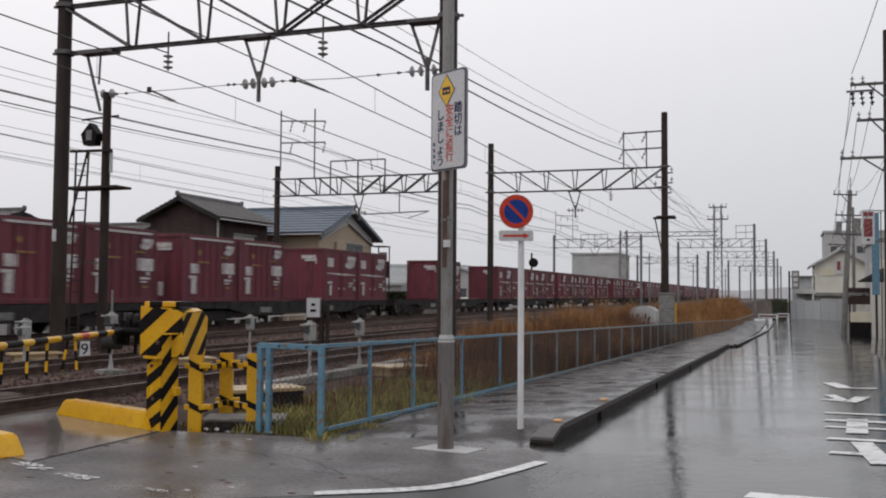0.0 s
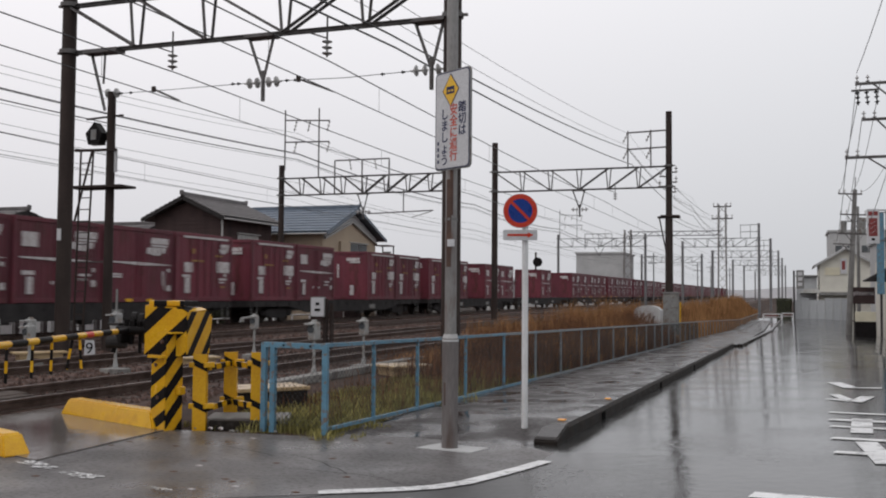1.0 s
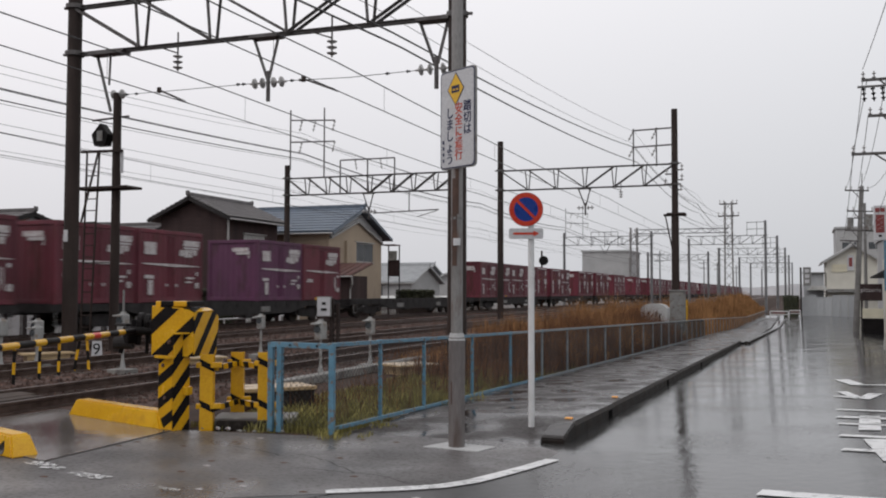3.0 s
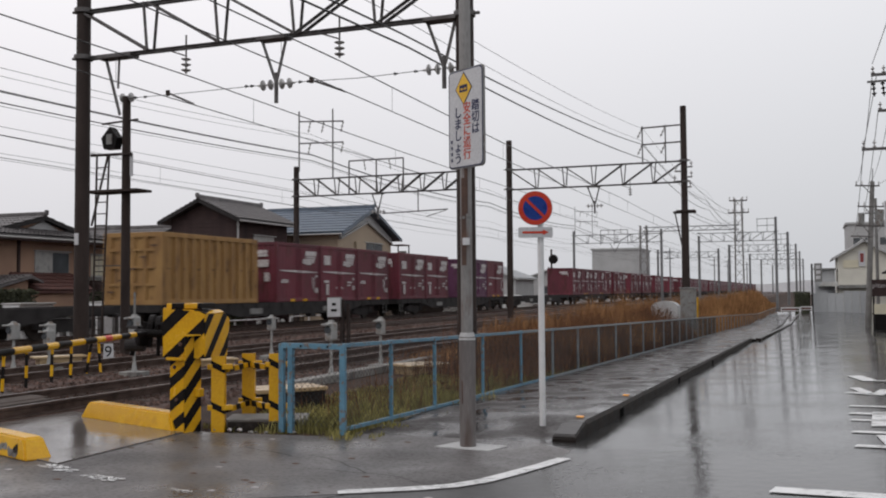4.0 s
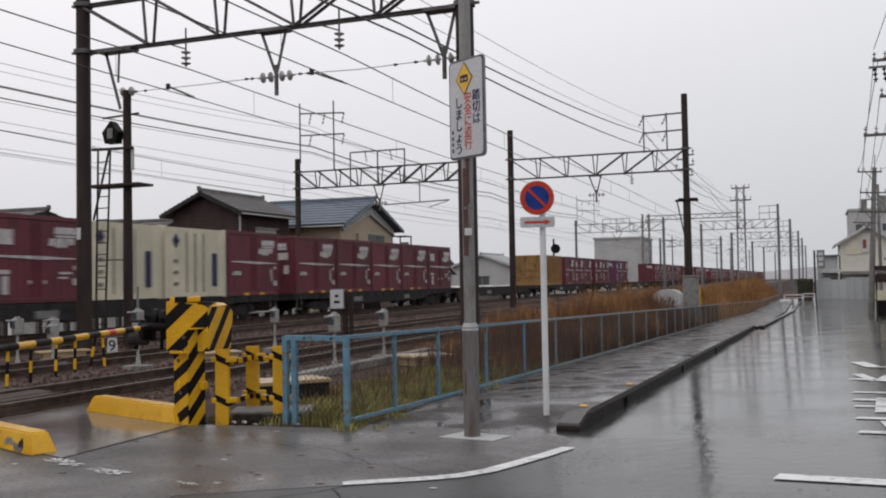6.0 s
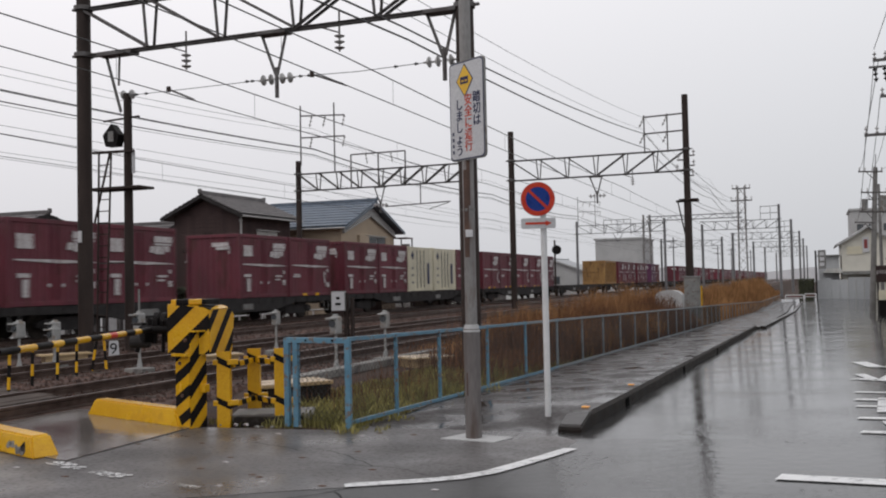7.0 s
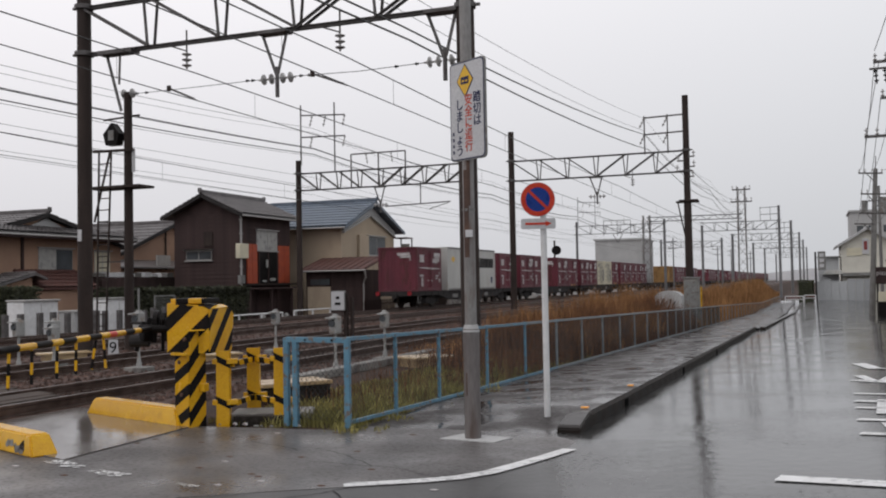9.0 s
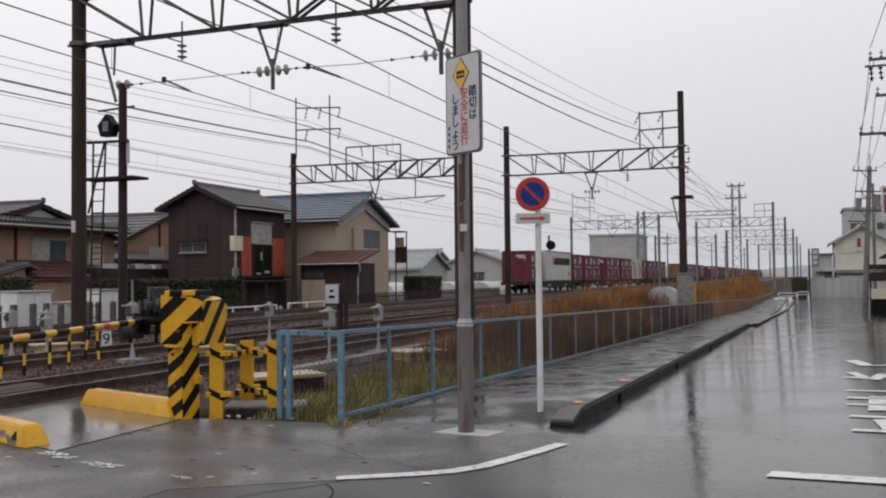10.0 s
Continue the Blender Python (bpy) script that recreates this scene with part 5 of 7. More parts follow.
part("pad", prism(B(), [(-0.3, -0.12), (0.28, -0.2), (0.36, 0.12), (-0.18, 0.22)], 0.001, 0.012, "z"), M_GREYWALL, pole, "pale concrete pad in the asphalt")
for z in (2.2, 5.6):
    part("band", rod(B(), (0, 0, z), (0, 0, z + 0.025), 0.061, seg=20), M_METALBOX, pole)
part("strap", box(B(), (0.02, -0.062, 1.98), (0.07, 0.02, 0.07), bevel=0.004), M_SIGNW, pole, "small white strap")

notice = thing("crossing_notice", "white upright notice with a yellow diamond and Japanese lettering", "sign", (-3.0, 8.8, 2.69), -30.3)
NW, NH = 0.52, 0.97


def round_rect(w, h, r, n=6):
    pts = []
    for cx, cz, a0 in ((w / 2 - r, h / 2 - r, 0), (-w / 2 + r, h / 2 - r, 90), (-w / 2 + r, -h / 2 + r, 180), (w / 2 - r, -h / 2 + r, 270)):
        for i in range(n + 1):
            a = radians(a0 + 90 * i / n)
            pts.append((cx + r * math.cos(a), cz + r * math.sin(a)))
    return pts


def lifted(bm, z, x=0.0):
    bmesh.ops.translate(bm, verts=bm.verts[:], vec=(x, 0, z))
    return bm


part("backing", lifted(prism(B(), round_rect(NW, NH, 0.05), -0.105, -0.083), NH / 2), M_METALBOX, notice)
part("border", lifted(prism(B(), round_rect(NW - 0.02, NH - 0.02, 0.045), -0.108, -0.1), NH / 2), M_TXTB, notice, "thin dark border")
part("face", lifted(prism(B(), round_rect(NW - 0.04, NH - 0.04, 0.04), -0.111, -0.1), NH / 2), M_SIGNW, notice, "white face")
for z in (0.2, 0.78):
    part("bracket", box(B(), (0, -0.06, z), (0.22, 0.05, 0.04)), M_GALV, notice)
part("diamond_edge", lifted(prism(B(), [(0, -0.165), (0.125, 0), (0, 0.165), (-0.125, 0)], -0.114, -0.108), 0.775, -0.02), M_TXTB, notice)
part("diamond", lifted(prism(B(), [(0, -0.15), (0.113, 0), (0, 0.15), (-0.113, 0)], -0.116, -0.112), 0.775, -0.02), M_SIGNY, notice, "yellow warning diamond")
bm = B()
for (x, z, w, h) in ((0, 0.02, 0.11, 0.03), (0, -0.025, 0.11, 0.02), (-0.05, 0.0, 0.015, 0.07), (0.05, 0.0, 0.015, 0.07), (0, 0.0, 0.012, 0.06)):
    box(bm, (x - 0.02, -0.117, 0.775 + z), (w, 0.003, h))
part("train_symbol", bm, M_TXTB, notice, "dark train symbol")
for col, (chars, x, z0, step, mt) in enumerate((("踏切は", 0.15, 0.585, 0.112, M_TXTB), ("安全に通行", 0.025, 0.575, 0.112, M_TXTR), ("しましょう", -0.11, 0.54, 0.112, M_TXTB))):
    for i, ch in enumerate(chars):
        lettering(ch, 0.118, mt, notice, (x, -0.113, z0 - i * step), bold=0.0012)
for i in range(4):
    part("small_print", box(B(), (-0.205, -0.112, 0.27 - i * 0.06), (0.024, 0.003, 0.034)), M_TXTB, notice)

# ---- no-parking sign ----
nop = thing("no_parking_sign", "round blue and red no-parking sign on a white post", "road sign", (-2.72, 10.2, 0.0), 15)
part("post", rod(B(), (0, 0, 0.0), (0, 0, 2.55), 0.034, seg=16), M_WHITEPOLE, nop, "white painted steel post")
part("foot", rod(B(), (0, 0, 0.0), (0, 0, 0.02), 0.14, 0.08, 16), M_CONC, nop)


def disc(r, y0, y1, inner=0.0, n=40):
    bm = B()
    if not inner:
        return rod(bm, (0, y0, 0), (0, y1, 0), r, seg=n)
    rings = [[bm.verts.new((q * math.cos(6.2832 * i / n), y, q * math.sin(6.2832 * i / n))) for i in range(n)] for q, y in ((r, y0), (inner, y0), (inner, y1), (r, y1))]
    for a, b in zip(rings, rings[1:] + rings[:1]):
        for i in range(n):
            bm.faces.new((a[i], a[(i + 1) % n], b[(i + 1) % n], b[i]))
    return bm


DX, DZ = -0.055, 2.40
part("plate", lifted(disc(0.188, -0.045, -0.06), DZ, DX), M_SIGNW, nop)
part("blue_field", lifted(disc(0.15, -0.06, -0.0625), DZ, DX), M_SIGNB, nop, "blue field")
part("red_ring", lifted(disc(0.184, -0.06, -0.064, 0.132), DZ, DX), M_SIGNR, nop, "red ring")
bm = B()
box(bm, (0, -0.064, 0), (0.27, 0.004, 0.03))
bmesh.ops.rotate(bm, verts=bm.verts[:], cent=(0, 0, 0), matrix=Matrix.Rotation(radians(45), 3, "Y"))
part("red_bar", lifted(bm, DZ, DX), M_SIGNR, nop, "red diagonal bar")
part("arrow_plate", lifted(prism(B(), round_rect(0.375, 0.115, 0.02), -0.06, -0.045), 2.135, DX), M_SIGNW, nop, "white plate")
part("arrow", lifted(prism(B(), [(-0.14, -0.012), (0.08, -0.012), (0.08, -0.03), (0.145, 0), (0.08, 0.03), (0.08, 0.012), (-0.14, 0.012)], -0.063, -0.058), 2.135, DX), M_SIGNR, nop, "red arrow")
for z in (2.135, 2.4):
    part("clamp", box(B(), (-0.01, -0.03, z), (0.09, 0.05, 0.03)), M_GALV, nop)

# ---- chain-link fence ----
fence = thing("chain_link_fence", "blue weathered chain-link fence along the railway", "fence", (0, 0, 0))
FX, FH = -4.45, 0.945
ys = [8.98, 10.15, 11.45, 13.35, 15.35]
while ys[-1] < 116:
    ys.append(ys[-1] + 2.1)


def fx(y):
    return FX - 0.07 * (1.0 - ramp(9.0, 12.0, y)) + 0.02 * max(0.0, y - 60.0)


def fz(y):
    return road_z(y) + 0.02


for i, y in enumerate(ys):
    m = M_BLUE if y < 17 else M_GREYPOST
    w = 0.06 if i == 0 else 0.04
    part("post", box(B(), (fx(y), y, fz(y) + FH / 2), (w, w * 0.9, FH), bevel=0.005), m, fence)
for a, b in zip(ys, ys[1:]):
    m = M_BLUE if a < 17 else M_GREYPOST
    part("bottom_rail", beam(B(), (fx(a), a, fz(a) + 0.06), (fx(b), b, fz(b) + 0.06), 0.04, 0.036), m, fence)
    part("top_rail", beam(B(), (fx(a), a, fz(a) + FH - 0.02), (fx(b), b, fz(b) + FH - 0.02), 0.045, 0.04), M_BLUE if a < 15 else M_GREYPOST, fence)
    part("rail_joint", box(B(), (fx(b), b, fz(b) + FH - 0.02), (0.055, 0.1, 0.05), bevel=0.005), m, fence)
# the return panel at the crossing
ex = [(-5.32, 9.12), (-5.2, 9.1), (-4.5, 8.98)]
for x, y in ex[:2]:
    part("post", box(B(), (x, y, 0.475), (0.06, 0.06, 0.95), bevel=0.006), M_BLUE, fence)
part("top_rail", beam(B(), (*ex[0], 0.93), (*ex[2], 0.93), 0.055, 0.055), M_BLUE, fence)
for (x, y) in ((-5.05, 9.07), (-4.7, 9.01)):
    part("bolt", rod(B(), (x, y - 0.02, 0.93), (x, y - 0.035, 0.93), 0.012, seg=6), M_BLK, fence)


def netting(name, a, b, h, pitch, parent, r=0.0022):
    """Woven wire netting between a and b as thin slanting wires."""
    a, b = Vector(a), Vector(b)
    L = (b - a).length
    d = (b - a) / L
    n = Vector((-d.y, d.x, 0)) * r
    verts, faces = [], []
    for s in (1, -1):
        u = -h
        while u < L:
            t0, t1 = max(0.0, -u / h), min(1.0, (L - u) / h)
            if t1 > t0:
                pts = []
                for t in (t0, t1):
                    z = t * h if s > 0 else h - t * h
                    p = a + d * (u + t * h)
                    pts.append(Vector((p.x, p.y, p.z + 0.06 + z)))
                q = (pts[1] - pts[0]).normalized()
                o = n.cross(q)
                k = len(verts)
                for p in pts:
                    verts += [tuple(p + n), tuple(p - n * 0.5 + o * 0.87), tuple(p - n * 0.5 - o * 0.87)]
                faces += [(k, k + 1, k + 4, k + 3), (k + 1, k + 2, k + 5, k + 4), (k + 2, k, k + 3, k + 5)]
            u += pitch
    me = bpy.data.meshes.new(name)
    me.from_pydata(verts, [], faces)
    me.materials.append(M_MESH)
    ob = part(name, me, None, parent)
    return tagged(ob, kind="stuff")


for a, b in zip(ys, ys[1:]):
    if a < 50:
        netting("netting", (fx(a), a, fz(a)), (fx(b), b, fz(b)), FH - 0.1, 0.072 if a < 24 else 0.12, fence, 0.0022 if a < 24 else 0.003)
netting("netting", (-5.2, 9.1, 0.02), (-4.5, 8.98, 0.02), FH - 0.1, 0.072, fence)

# ---- signal post with a ladder ----
sig = thing("signal_post", "brown railway signal post with a black signal head and ladder", "railway signal", (-15.9, 19.6, 0.0))
part("post", rod(B(), (0, 0, 0), (0, 0, 6.45), 0.12, 0.10, 14), M_MAST, sig)
for dx in (-0.08, 0.18):
    part("insulator", insulator(B(), (dx - 0.1, 0, 6.42), (dx + 0.08, 0, 6.42), 1, 0.12), M_PORC, sig)
head = part("signal_head", prism(B(), [(-0.24, 0.14), (0.02, 0.42), (0.25, 0.14), (0.17, -0.14), (-0.16, -0.14)], -0.12, 0.12), M_BLK, sig, "black signal head seen from behind", m=pose(-0.36, -0.1, 5.26))
part("rear_door", box(B(), (0.02, -0.13, 0.1), (0.16, 0.03, 0.25)), M_METALBOX, head)
bm = beam(B(), (-0.75, 0, 5.8), (0.35, 0, 5.85), 0.05, 0.04)
part("cross_arm", bm, M_MAST, sig)
bm = beam(B(), (-1.0, -0.1, 5.0), (0.25, -0.1, 4.98), 0.08, 0.06)
part("cross_arm", bm, M_MAST, sig)
bm = box(B(), (-0.25, 0, 4.06), (1.6, 0.6, 0.06))
part("platform", bm, M_MAST, sig)
for x in (-0.95, -0.7):
    part("rail_post", beam(B(), (x, -0.25, 4.08), (x, -0.25, 5.0), 0.03, 0.03), M_MAST, sig)
part("brace", beam(B(), (-0.85, -0.25, 3.2), (-0.4, -0.2, 4.95), 0.04, 0.04), M_MAST, sig)
for x in (-0.72, -0.44):
    part("ladder_stile", beam(B(), (x - 0.12, -0.2, 0.3), (x + (0.0 if x < -0.5 else 0.1), -0.22, 5.0), 0.035, 0.035), M_MAST, sig)
for i in range(15):
    z = 0.6 + i * 0.29
    k = (z - 0.3) / 4.7
    part("ladder_rung", beam(B(), (-0.84 + 0.12 * k, -0.2, z), (-0.56 + 0.22 * k, -0.2, z), 0.025, 0.025), M_MAST, sig)
part("ladder_tie", beam(B(), (-0.9, -0.1, 3.2), (0, 0, 3.2), 0.03, 0.03), M_TRUSS, sig)
part("ladder_tie", beam(B(), (-0.9, -0.1, 2.2), (0, 0, 2.2), 0.03, 0.03), M_TRUSS, sig)
part("name_plate", box(B(), (0.2, -0.05, 4.7), (0.07, 0.04, 0.55)), M_SIGNW, sig, "narrow pale plate")


# ---- houses beyond the railway ----
def roof_tiles(thing_, p00, p10, p01, nu, nv, mat, r=0.09):
    """A tiled slope: rows of round tiles from the eave (p00 to p10) up to the ridge (p01), built as one sheet with ribs."""
    p00, p10, p01 = Vector(p00), Vector(p10), Vector(p01)
    u, v = p10 - p00, p01 - p00
    nrm = u.cross(v).normalized()
    if nrm.z < 0:
        nrm = -nrm
    verts, faces = [], []
    prof = [(0.0, 0.0), (0.25, 0.75), (0.5, 1.0), (0.75, 0.75)]
    cols = [(i + a, h) for i in range(nu) for a, h in prof] + [(nu, 0.0)]
    for j in range(nv):
        for k in (0, 1):
            for c, h in cols:
                p = p00 + u * (c / nu) + v * ((j + k) / nv) + nrm * (h * r * 0.6 + (0.045 if k == 0 else 0.0) + 0.02)
                verts.append(tuple(p))
    n = len(cols)
    for j in range(2 * nv - 1):
        for i in range(n - 1):
            a = j * n + i
            faces.append((a, a + 1, a + n + 1, a + n))
    me = bpy.data.meshes.new("tiles")
    me.from_pydata(verts, [], faces)
    me.materials.append(mat)
    return part("roof_tiles", me, None, thing_)


def window(parent, c, w, h, face, glass=M_GLASS, panes=2, sill=True, proud=0.05):
    """A framed window on a wall whose outside looks to face ('x' or 'y')."""
    def bx(u0, z0, su, sz, d0, sd):
        return box(B(), (c[0] + d0, c[1] + u0, c[2] + z0), (sd, su, sz)) if face == "x" else box(B(), (c[0] + u0, c[1] - d0, c[2] + z0), (su, sd, sz))
    win = part("window", bx(0, 0, w, h, 0.0, 0.06), M_FRAME, parent)
    for i in range(panes):
        pw = w / panes
        part("pane", bx(-w / 2 + pw * (i + 0.5), 0, pw - 0.07, h - 0.1, 0.025 + 0.006 * i, 0.03), glass if not isinstance(glass, tuple) else glass[i % len(glass)], win)
    if sill:
        part("sill", bx(0, -h / 2 - 0.03, w + 0.12, 0.06, 0.05, 0.16), M_FRAME, win)
        part("head_trim", bx(0, h / 2 + 0.04, w + 0.16, 0.06, 0.06, 0.2), M_FRAME, win)
    return win


def boards(parent, x0, x1, y0, y1, z0, z1, mat, n, face):
    """Overlapping weatherboards on a wall."""
    h = (z1 - z0) / n
    bm = B()
    if face == "y":
        prism(bm, [(x0, 0), (x1, 0), (x1, h), (x0, h)], y0 - 0.03, y0)
        for v in bm.verts:
            if v.co.z > h / 2 and v.co.y < y0 - 0.01:
                v.co.y += 0.022
    else:
        prism(bm, [(y0, 0), (y1, 0), (y1, h), (y0, h)], x0, x0 + 0.03, "x")
        for v in bm.verts:
            if v.co.z > h / 2 and v.co.x > x0 + 0.01:
                v.co.x -= 0.022
    me = mesh_of(bm, "weatherboard", mat)
    for i in range(n):
        part("weatherboard", me, None, parent, m=pose(0, 0, z0 + i * h))


def gable_house(name, label, x0, x1, y0, y1, eave, ridge, along, wall, tile, z0=-0.55, over=0.5, trim=M_WAGON):
    """A house with a gable roof; along is the ridge's axis. Coordinates are the world's."""
    h = thing(name, label, "house")
    xm, ym = (x0 + x1) / 2, (y0 + y1) / 2
    bm = B()
    if along == "y":
        prism(bm, [(x0, z0), (x1, z0), (x1, eave), (xm, ridge - 0.12), (x0, eave)], y0, y1)
    else:
        prism(bm, [(y0, z0), (y1, z0), (y1, eave), (ym, ridge - 0.12), (y0, eave)], x0, x1, "x")
    part("wall", bm, wall, h)
    t = 0.12
    if along == "y":
        k = (ridge - eave) / (xm - x0)
        for sx, xe in ((-1, x0), (1, x1)):
            xo = xe + sx * over
            ze = eave - k * over
            bm = prism(B(), [(xo, ze), (xm, ridge), (xm, ridge + t), (xo, ze + t)], y0 - over, y1 + over)
            part("roof_slab", bm, tile, h)
            roof_tiles(h, (xo, y0 - over, ze + t), (xo, y1 + over, ze + t), (xm, y0 - over, ridge + t), round((y1 - y0 + 2 * over) / 0.27), 9, tile)
            part("barge_board", beam(B(), (xo, y0 - over - 0.02, ze + 0.02), (xm, y0 - over - 0.02, ridge + 0.02), 0.06, 0.2), trim, h)
            part("gutter", rod(B(), (xo + sx * 0.06, y0 - over, ze + 0.02), (xo + sx * 0.06, y1 + over, ze + 0.02), 0.05, seg=8), M_FRAME, h)
        part("ridge", box(B(), (xm, ym, ridge + t + 0.12), (0.26, y1 - y0 + 2 * over + 0.1, 0.26), bevel=0.06), tile, h)
        for yy in (y0 - over - 0.08, y1 + over + 0.08):
            part("ridge_end", box(B(), (xm, yy, ridge + t + 0.2), (0.26, 0.1, 0.28), bevel=0.05), tile, h)
    else:
        k = (ridge - eave) / (ym - y0)
        for sy, ye in ((-1, y0), (1, y1)):
            yo = ye + sy * over
            ze = eave - k * over
            bm = prism(B(), [(yo, ze), (ym, ridge), (ym, ridge + t), (yo, ze + t)], x0 - over, x1 + over, "x")
            part("roof_slab", bm, tile, h)
            roof_tiles(h, (x0 - over, yo, ze + t), (x1 + over, yo, ze + t), (x0 - over, ym, ridge + t), round((x1 - x0 + 2 * over) / 0.27), 9, tile)
            part("barge_board", beam(B(), (x1 + over + 0.02, yo, ze + 0.02), (x1 + over + 0.02, ym, ridge + 0.02), 0.06, 0.2), trim, h)
            part("gutter", rod(B(), (x0 - over, yo + sy * 0.06, ze + 0.02), (x1 + over, yo + sy * 0.06, ze + 0.02), 0.05, seg=8), M_FRAME, h)
        part("ridge", box(B(), (xm, ym, ridge + t + 0.12), (x1 - x0 + 2 * over + 0.1, 0.26, 0.26), bevel=0.06), tile, h)
        part("ridge_end", box(B(), (x1 + over + 0.08, ym, ridge + t + 0.2), (0.1, 0.26, 0.28), bevel=0.05), tile, h)
    return h


# dark board house
h2 = gable_house("board_house", "two-storey dark board house with grey tiled gable roof", -35.14, -30.66, 47.4, 53.1, 5.84, 6.85, "y", M_DARKWOOD, M_TILE, over=0.55)
boards(h2, -35.14, -30.66, 47.4, 0, -0.3, 5.8, M_DARKWOOD, 26, "y")
boards(h2, -30.66, 0, 47.4, 53.1, 4.2, 5.8, M_DARKWOOD, 7, "x")
window(h2, (-30.66, 50.36, 4.28), 2.36, 1.2, "x", M_CURTAIN)
for yy, w in ((48.62, 1.12), (52.25, 1.35)):
    for k in (-1, 1):
        part("side_panel", box(B(), (-30.61, yy + k * w / 4, 2.88), (0.08, w / 2 - 0.03, 2.3), bevel=0.01), M_ORANGE, h2, "rust-orange panel")
part("dark_doorway", box(B(), (-30.63, 50.4, 2.65), (0.06, 2.3, 1.9)), M_BLK, h2)
for y, w in ((49.35, 0.1), (50.4, 0.08), (51.45, 0.1)):
    part("door_stile", box(B(), (-30.58, y, 2.65), (0.05, w, 1.9)), M_DARKWOOD, h2)
for y, z, w, h in ((50.1, 2.9, 0.16, 0.5), (50.75, 1.95, 0.5, 0.18), (49.8, 1.85, 0.4, 0.12)):
    part("hanging_item", box(B(), (-30.5, y, z), (0.1, w, h), bevel=0.03), M_CURTAIN, h2, "pale thing at the doorway")
part("balcony_floor", box(B(), (-30.35, 50.4, 1.66), (0.6, 5.4, 0.1)), M_MAST, h2)
window(h2, (-33.4, 47.36, 3.4), 1.76, 0.55, "y", M_GLASS, 2)
part("shutter", box(B(), (-32.75, 47.35, 4.35), (0.6, 0.06, 0.85), bevel=0.01), M_MAST, h2, "dark closed shutter")
part("window_hood", box(B(), (-33.4, 47.2, 3.78), (2.0, 0.35, 0.06)), M_MAST, h2)
part("meter_box", box(B(), (-30.55, 47.5, 3.6), (0.3, 0.9, 0.85), bevel=0.02), M_CREAM_C, h2, "cream meter cabinet")
part("meter", box(B(), (-30.55, 47.4, 1.95), (0.25, 0.4, 0.5), bevel=0.03), M_METALBOX, h2, "grey electricity meter")
part("drain_pipe", rod(B(), (-30.52, 47.35, -0.4), (-30.52, 47.35, 5.7), 0.06, seg=8), M_FRAME, h2)
for z in (2.7, 4.6, 5.4):
    part("pipe_clip", box(B(), (-30.52, 47.35, z), (0.16, 0.16, 0.05)), M_FRAME, h2)
part("lower_wall", box(B(), (-30.64, 50.2, 0.5), (0.08, 5.6, 1.9)), M_DARKWOOD, h2)

lean = thing("lean_to_stand", "dark timber stand with odd pots before the board house", "stand", (-28.6, 46.6, -0.5))
for x in (-0.5, 0.5):
    for y in (-2.2, 0.0, 2.2):
        part("post", box(B(), (x, y, 0.95), (0.12, 0.12, 1.9)), M_DARKWOOD, lean)
part("shelf", box(B(), (0, 0, 1.93), (1.3, 5.0, 0.08)), M_DARKWOOD, lean)
part("back_panel", box(B(), (-0.5, 0, 0.95), (0.06, 4.6, 1.7)), M_DARKWOOD, lean)
for y, h in ((-1.6, 0.45), (0.9, 0.4), (2.0, 0.55)):
    jar = thing("pale_pot", "pale pot standing before the board house", "pot", (-27.7, 46.6 + y, -0.5), group="pots before the house")
    bm = rod(B(), (0, 0, 0), (0, 0, h), 0.12, 0.16, 12)
    rod(bm, (0, 0, h), (0, 0, h + 0.12), 0.16, 0.07, 12)
    part("pot", bm, M_CURTAIN, jar)

# tan house
h3 = gable_house("mortar_house", "tan mortar house with blue-grey tiled roof", -35.0, -28.0, 55.0, 63.3, 5.4, 7.05, "x", M_TANWALL, M_TILEB, over=0.6, trim=M_TILEB)
window(h3, (-28.0, 60.3, 4.17), 2.9, 1.3, "x", (M_GLASS, M_GLASS))
part("shutter_box", box(B(), (-27.93, 58.05, 4.1), (0.22, 1.45, 1.5), bevel=0.02), M_TANWALL, h3, "tan shutter box")
bm = prism(B(), [(55.1, 4.88), (59.15, 6.18), (63.2, 4.88), (63.2, 5.0), (59.15, 6.3), (55.1, 5.0)], -27.99, -27.8, "x")
part("gable_trim", bm, M_FRAME, h3)
bm = prism(B(), [(55.1, 5.0), (59.15, 6.3), (63.2, 5.0), (63.2, 5.3), (59.15, 6.92), (55.1, 5.3)], -27.99, -27.88, "x")
part("gable_board", bm, M_GREYWALL, h3, "pale board under the gable")
part("balcony", box(B(), (-27.5, 63.9, 4.85), (1.0, 1.2, 0.08)), M_REDROOF, h3)
part("balcony_rail", box(B(), (-27.5, 64.4, 3.2), (0.9, 0.08, 1.2)), M_DARKWOOD, h3)
part("laundry", box(B(), (-27.5, 64.2, 4.1), (0.7, 0.1, 0.7), bevel=0.03), M_CURTAIN, h3, "pale washing on the balcony")
for xx in (-27.9, -27.05):
    part("balcony_post", rod(B(), (xx, 64.4, -0.5), (xx, 64.4, 4.85), 0.05, seg=8), M_WAGON, h3)
annex = thing("house_annex", "low annex with rusty red sheet roof and dark wall", "house annex")
part("wall", box(B(), (-27.25, 53.8, 0.95), (3.9, 2.5, 3.0)), M_DARKWOOD, annex)
bm = prism(B(), [(52.0, 2.42), (55.05, 3.2), (55.05, 3.3), (52.0, 2.5)], -29.4, -24.9, "x")
part("roof", bm, M_REDROOF, annex)
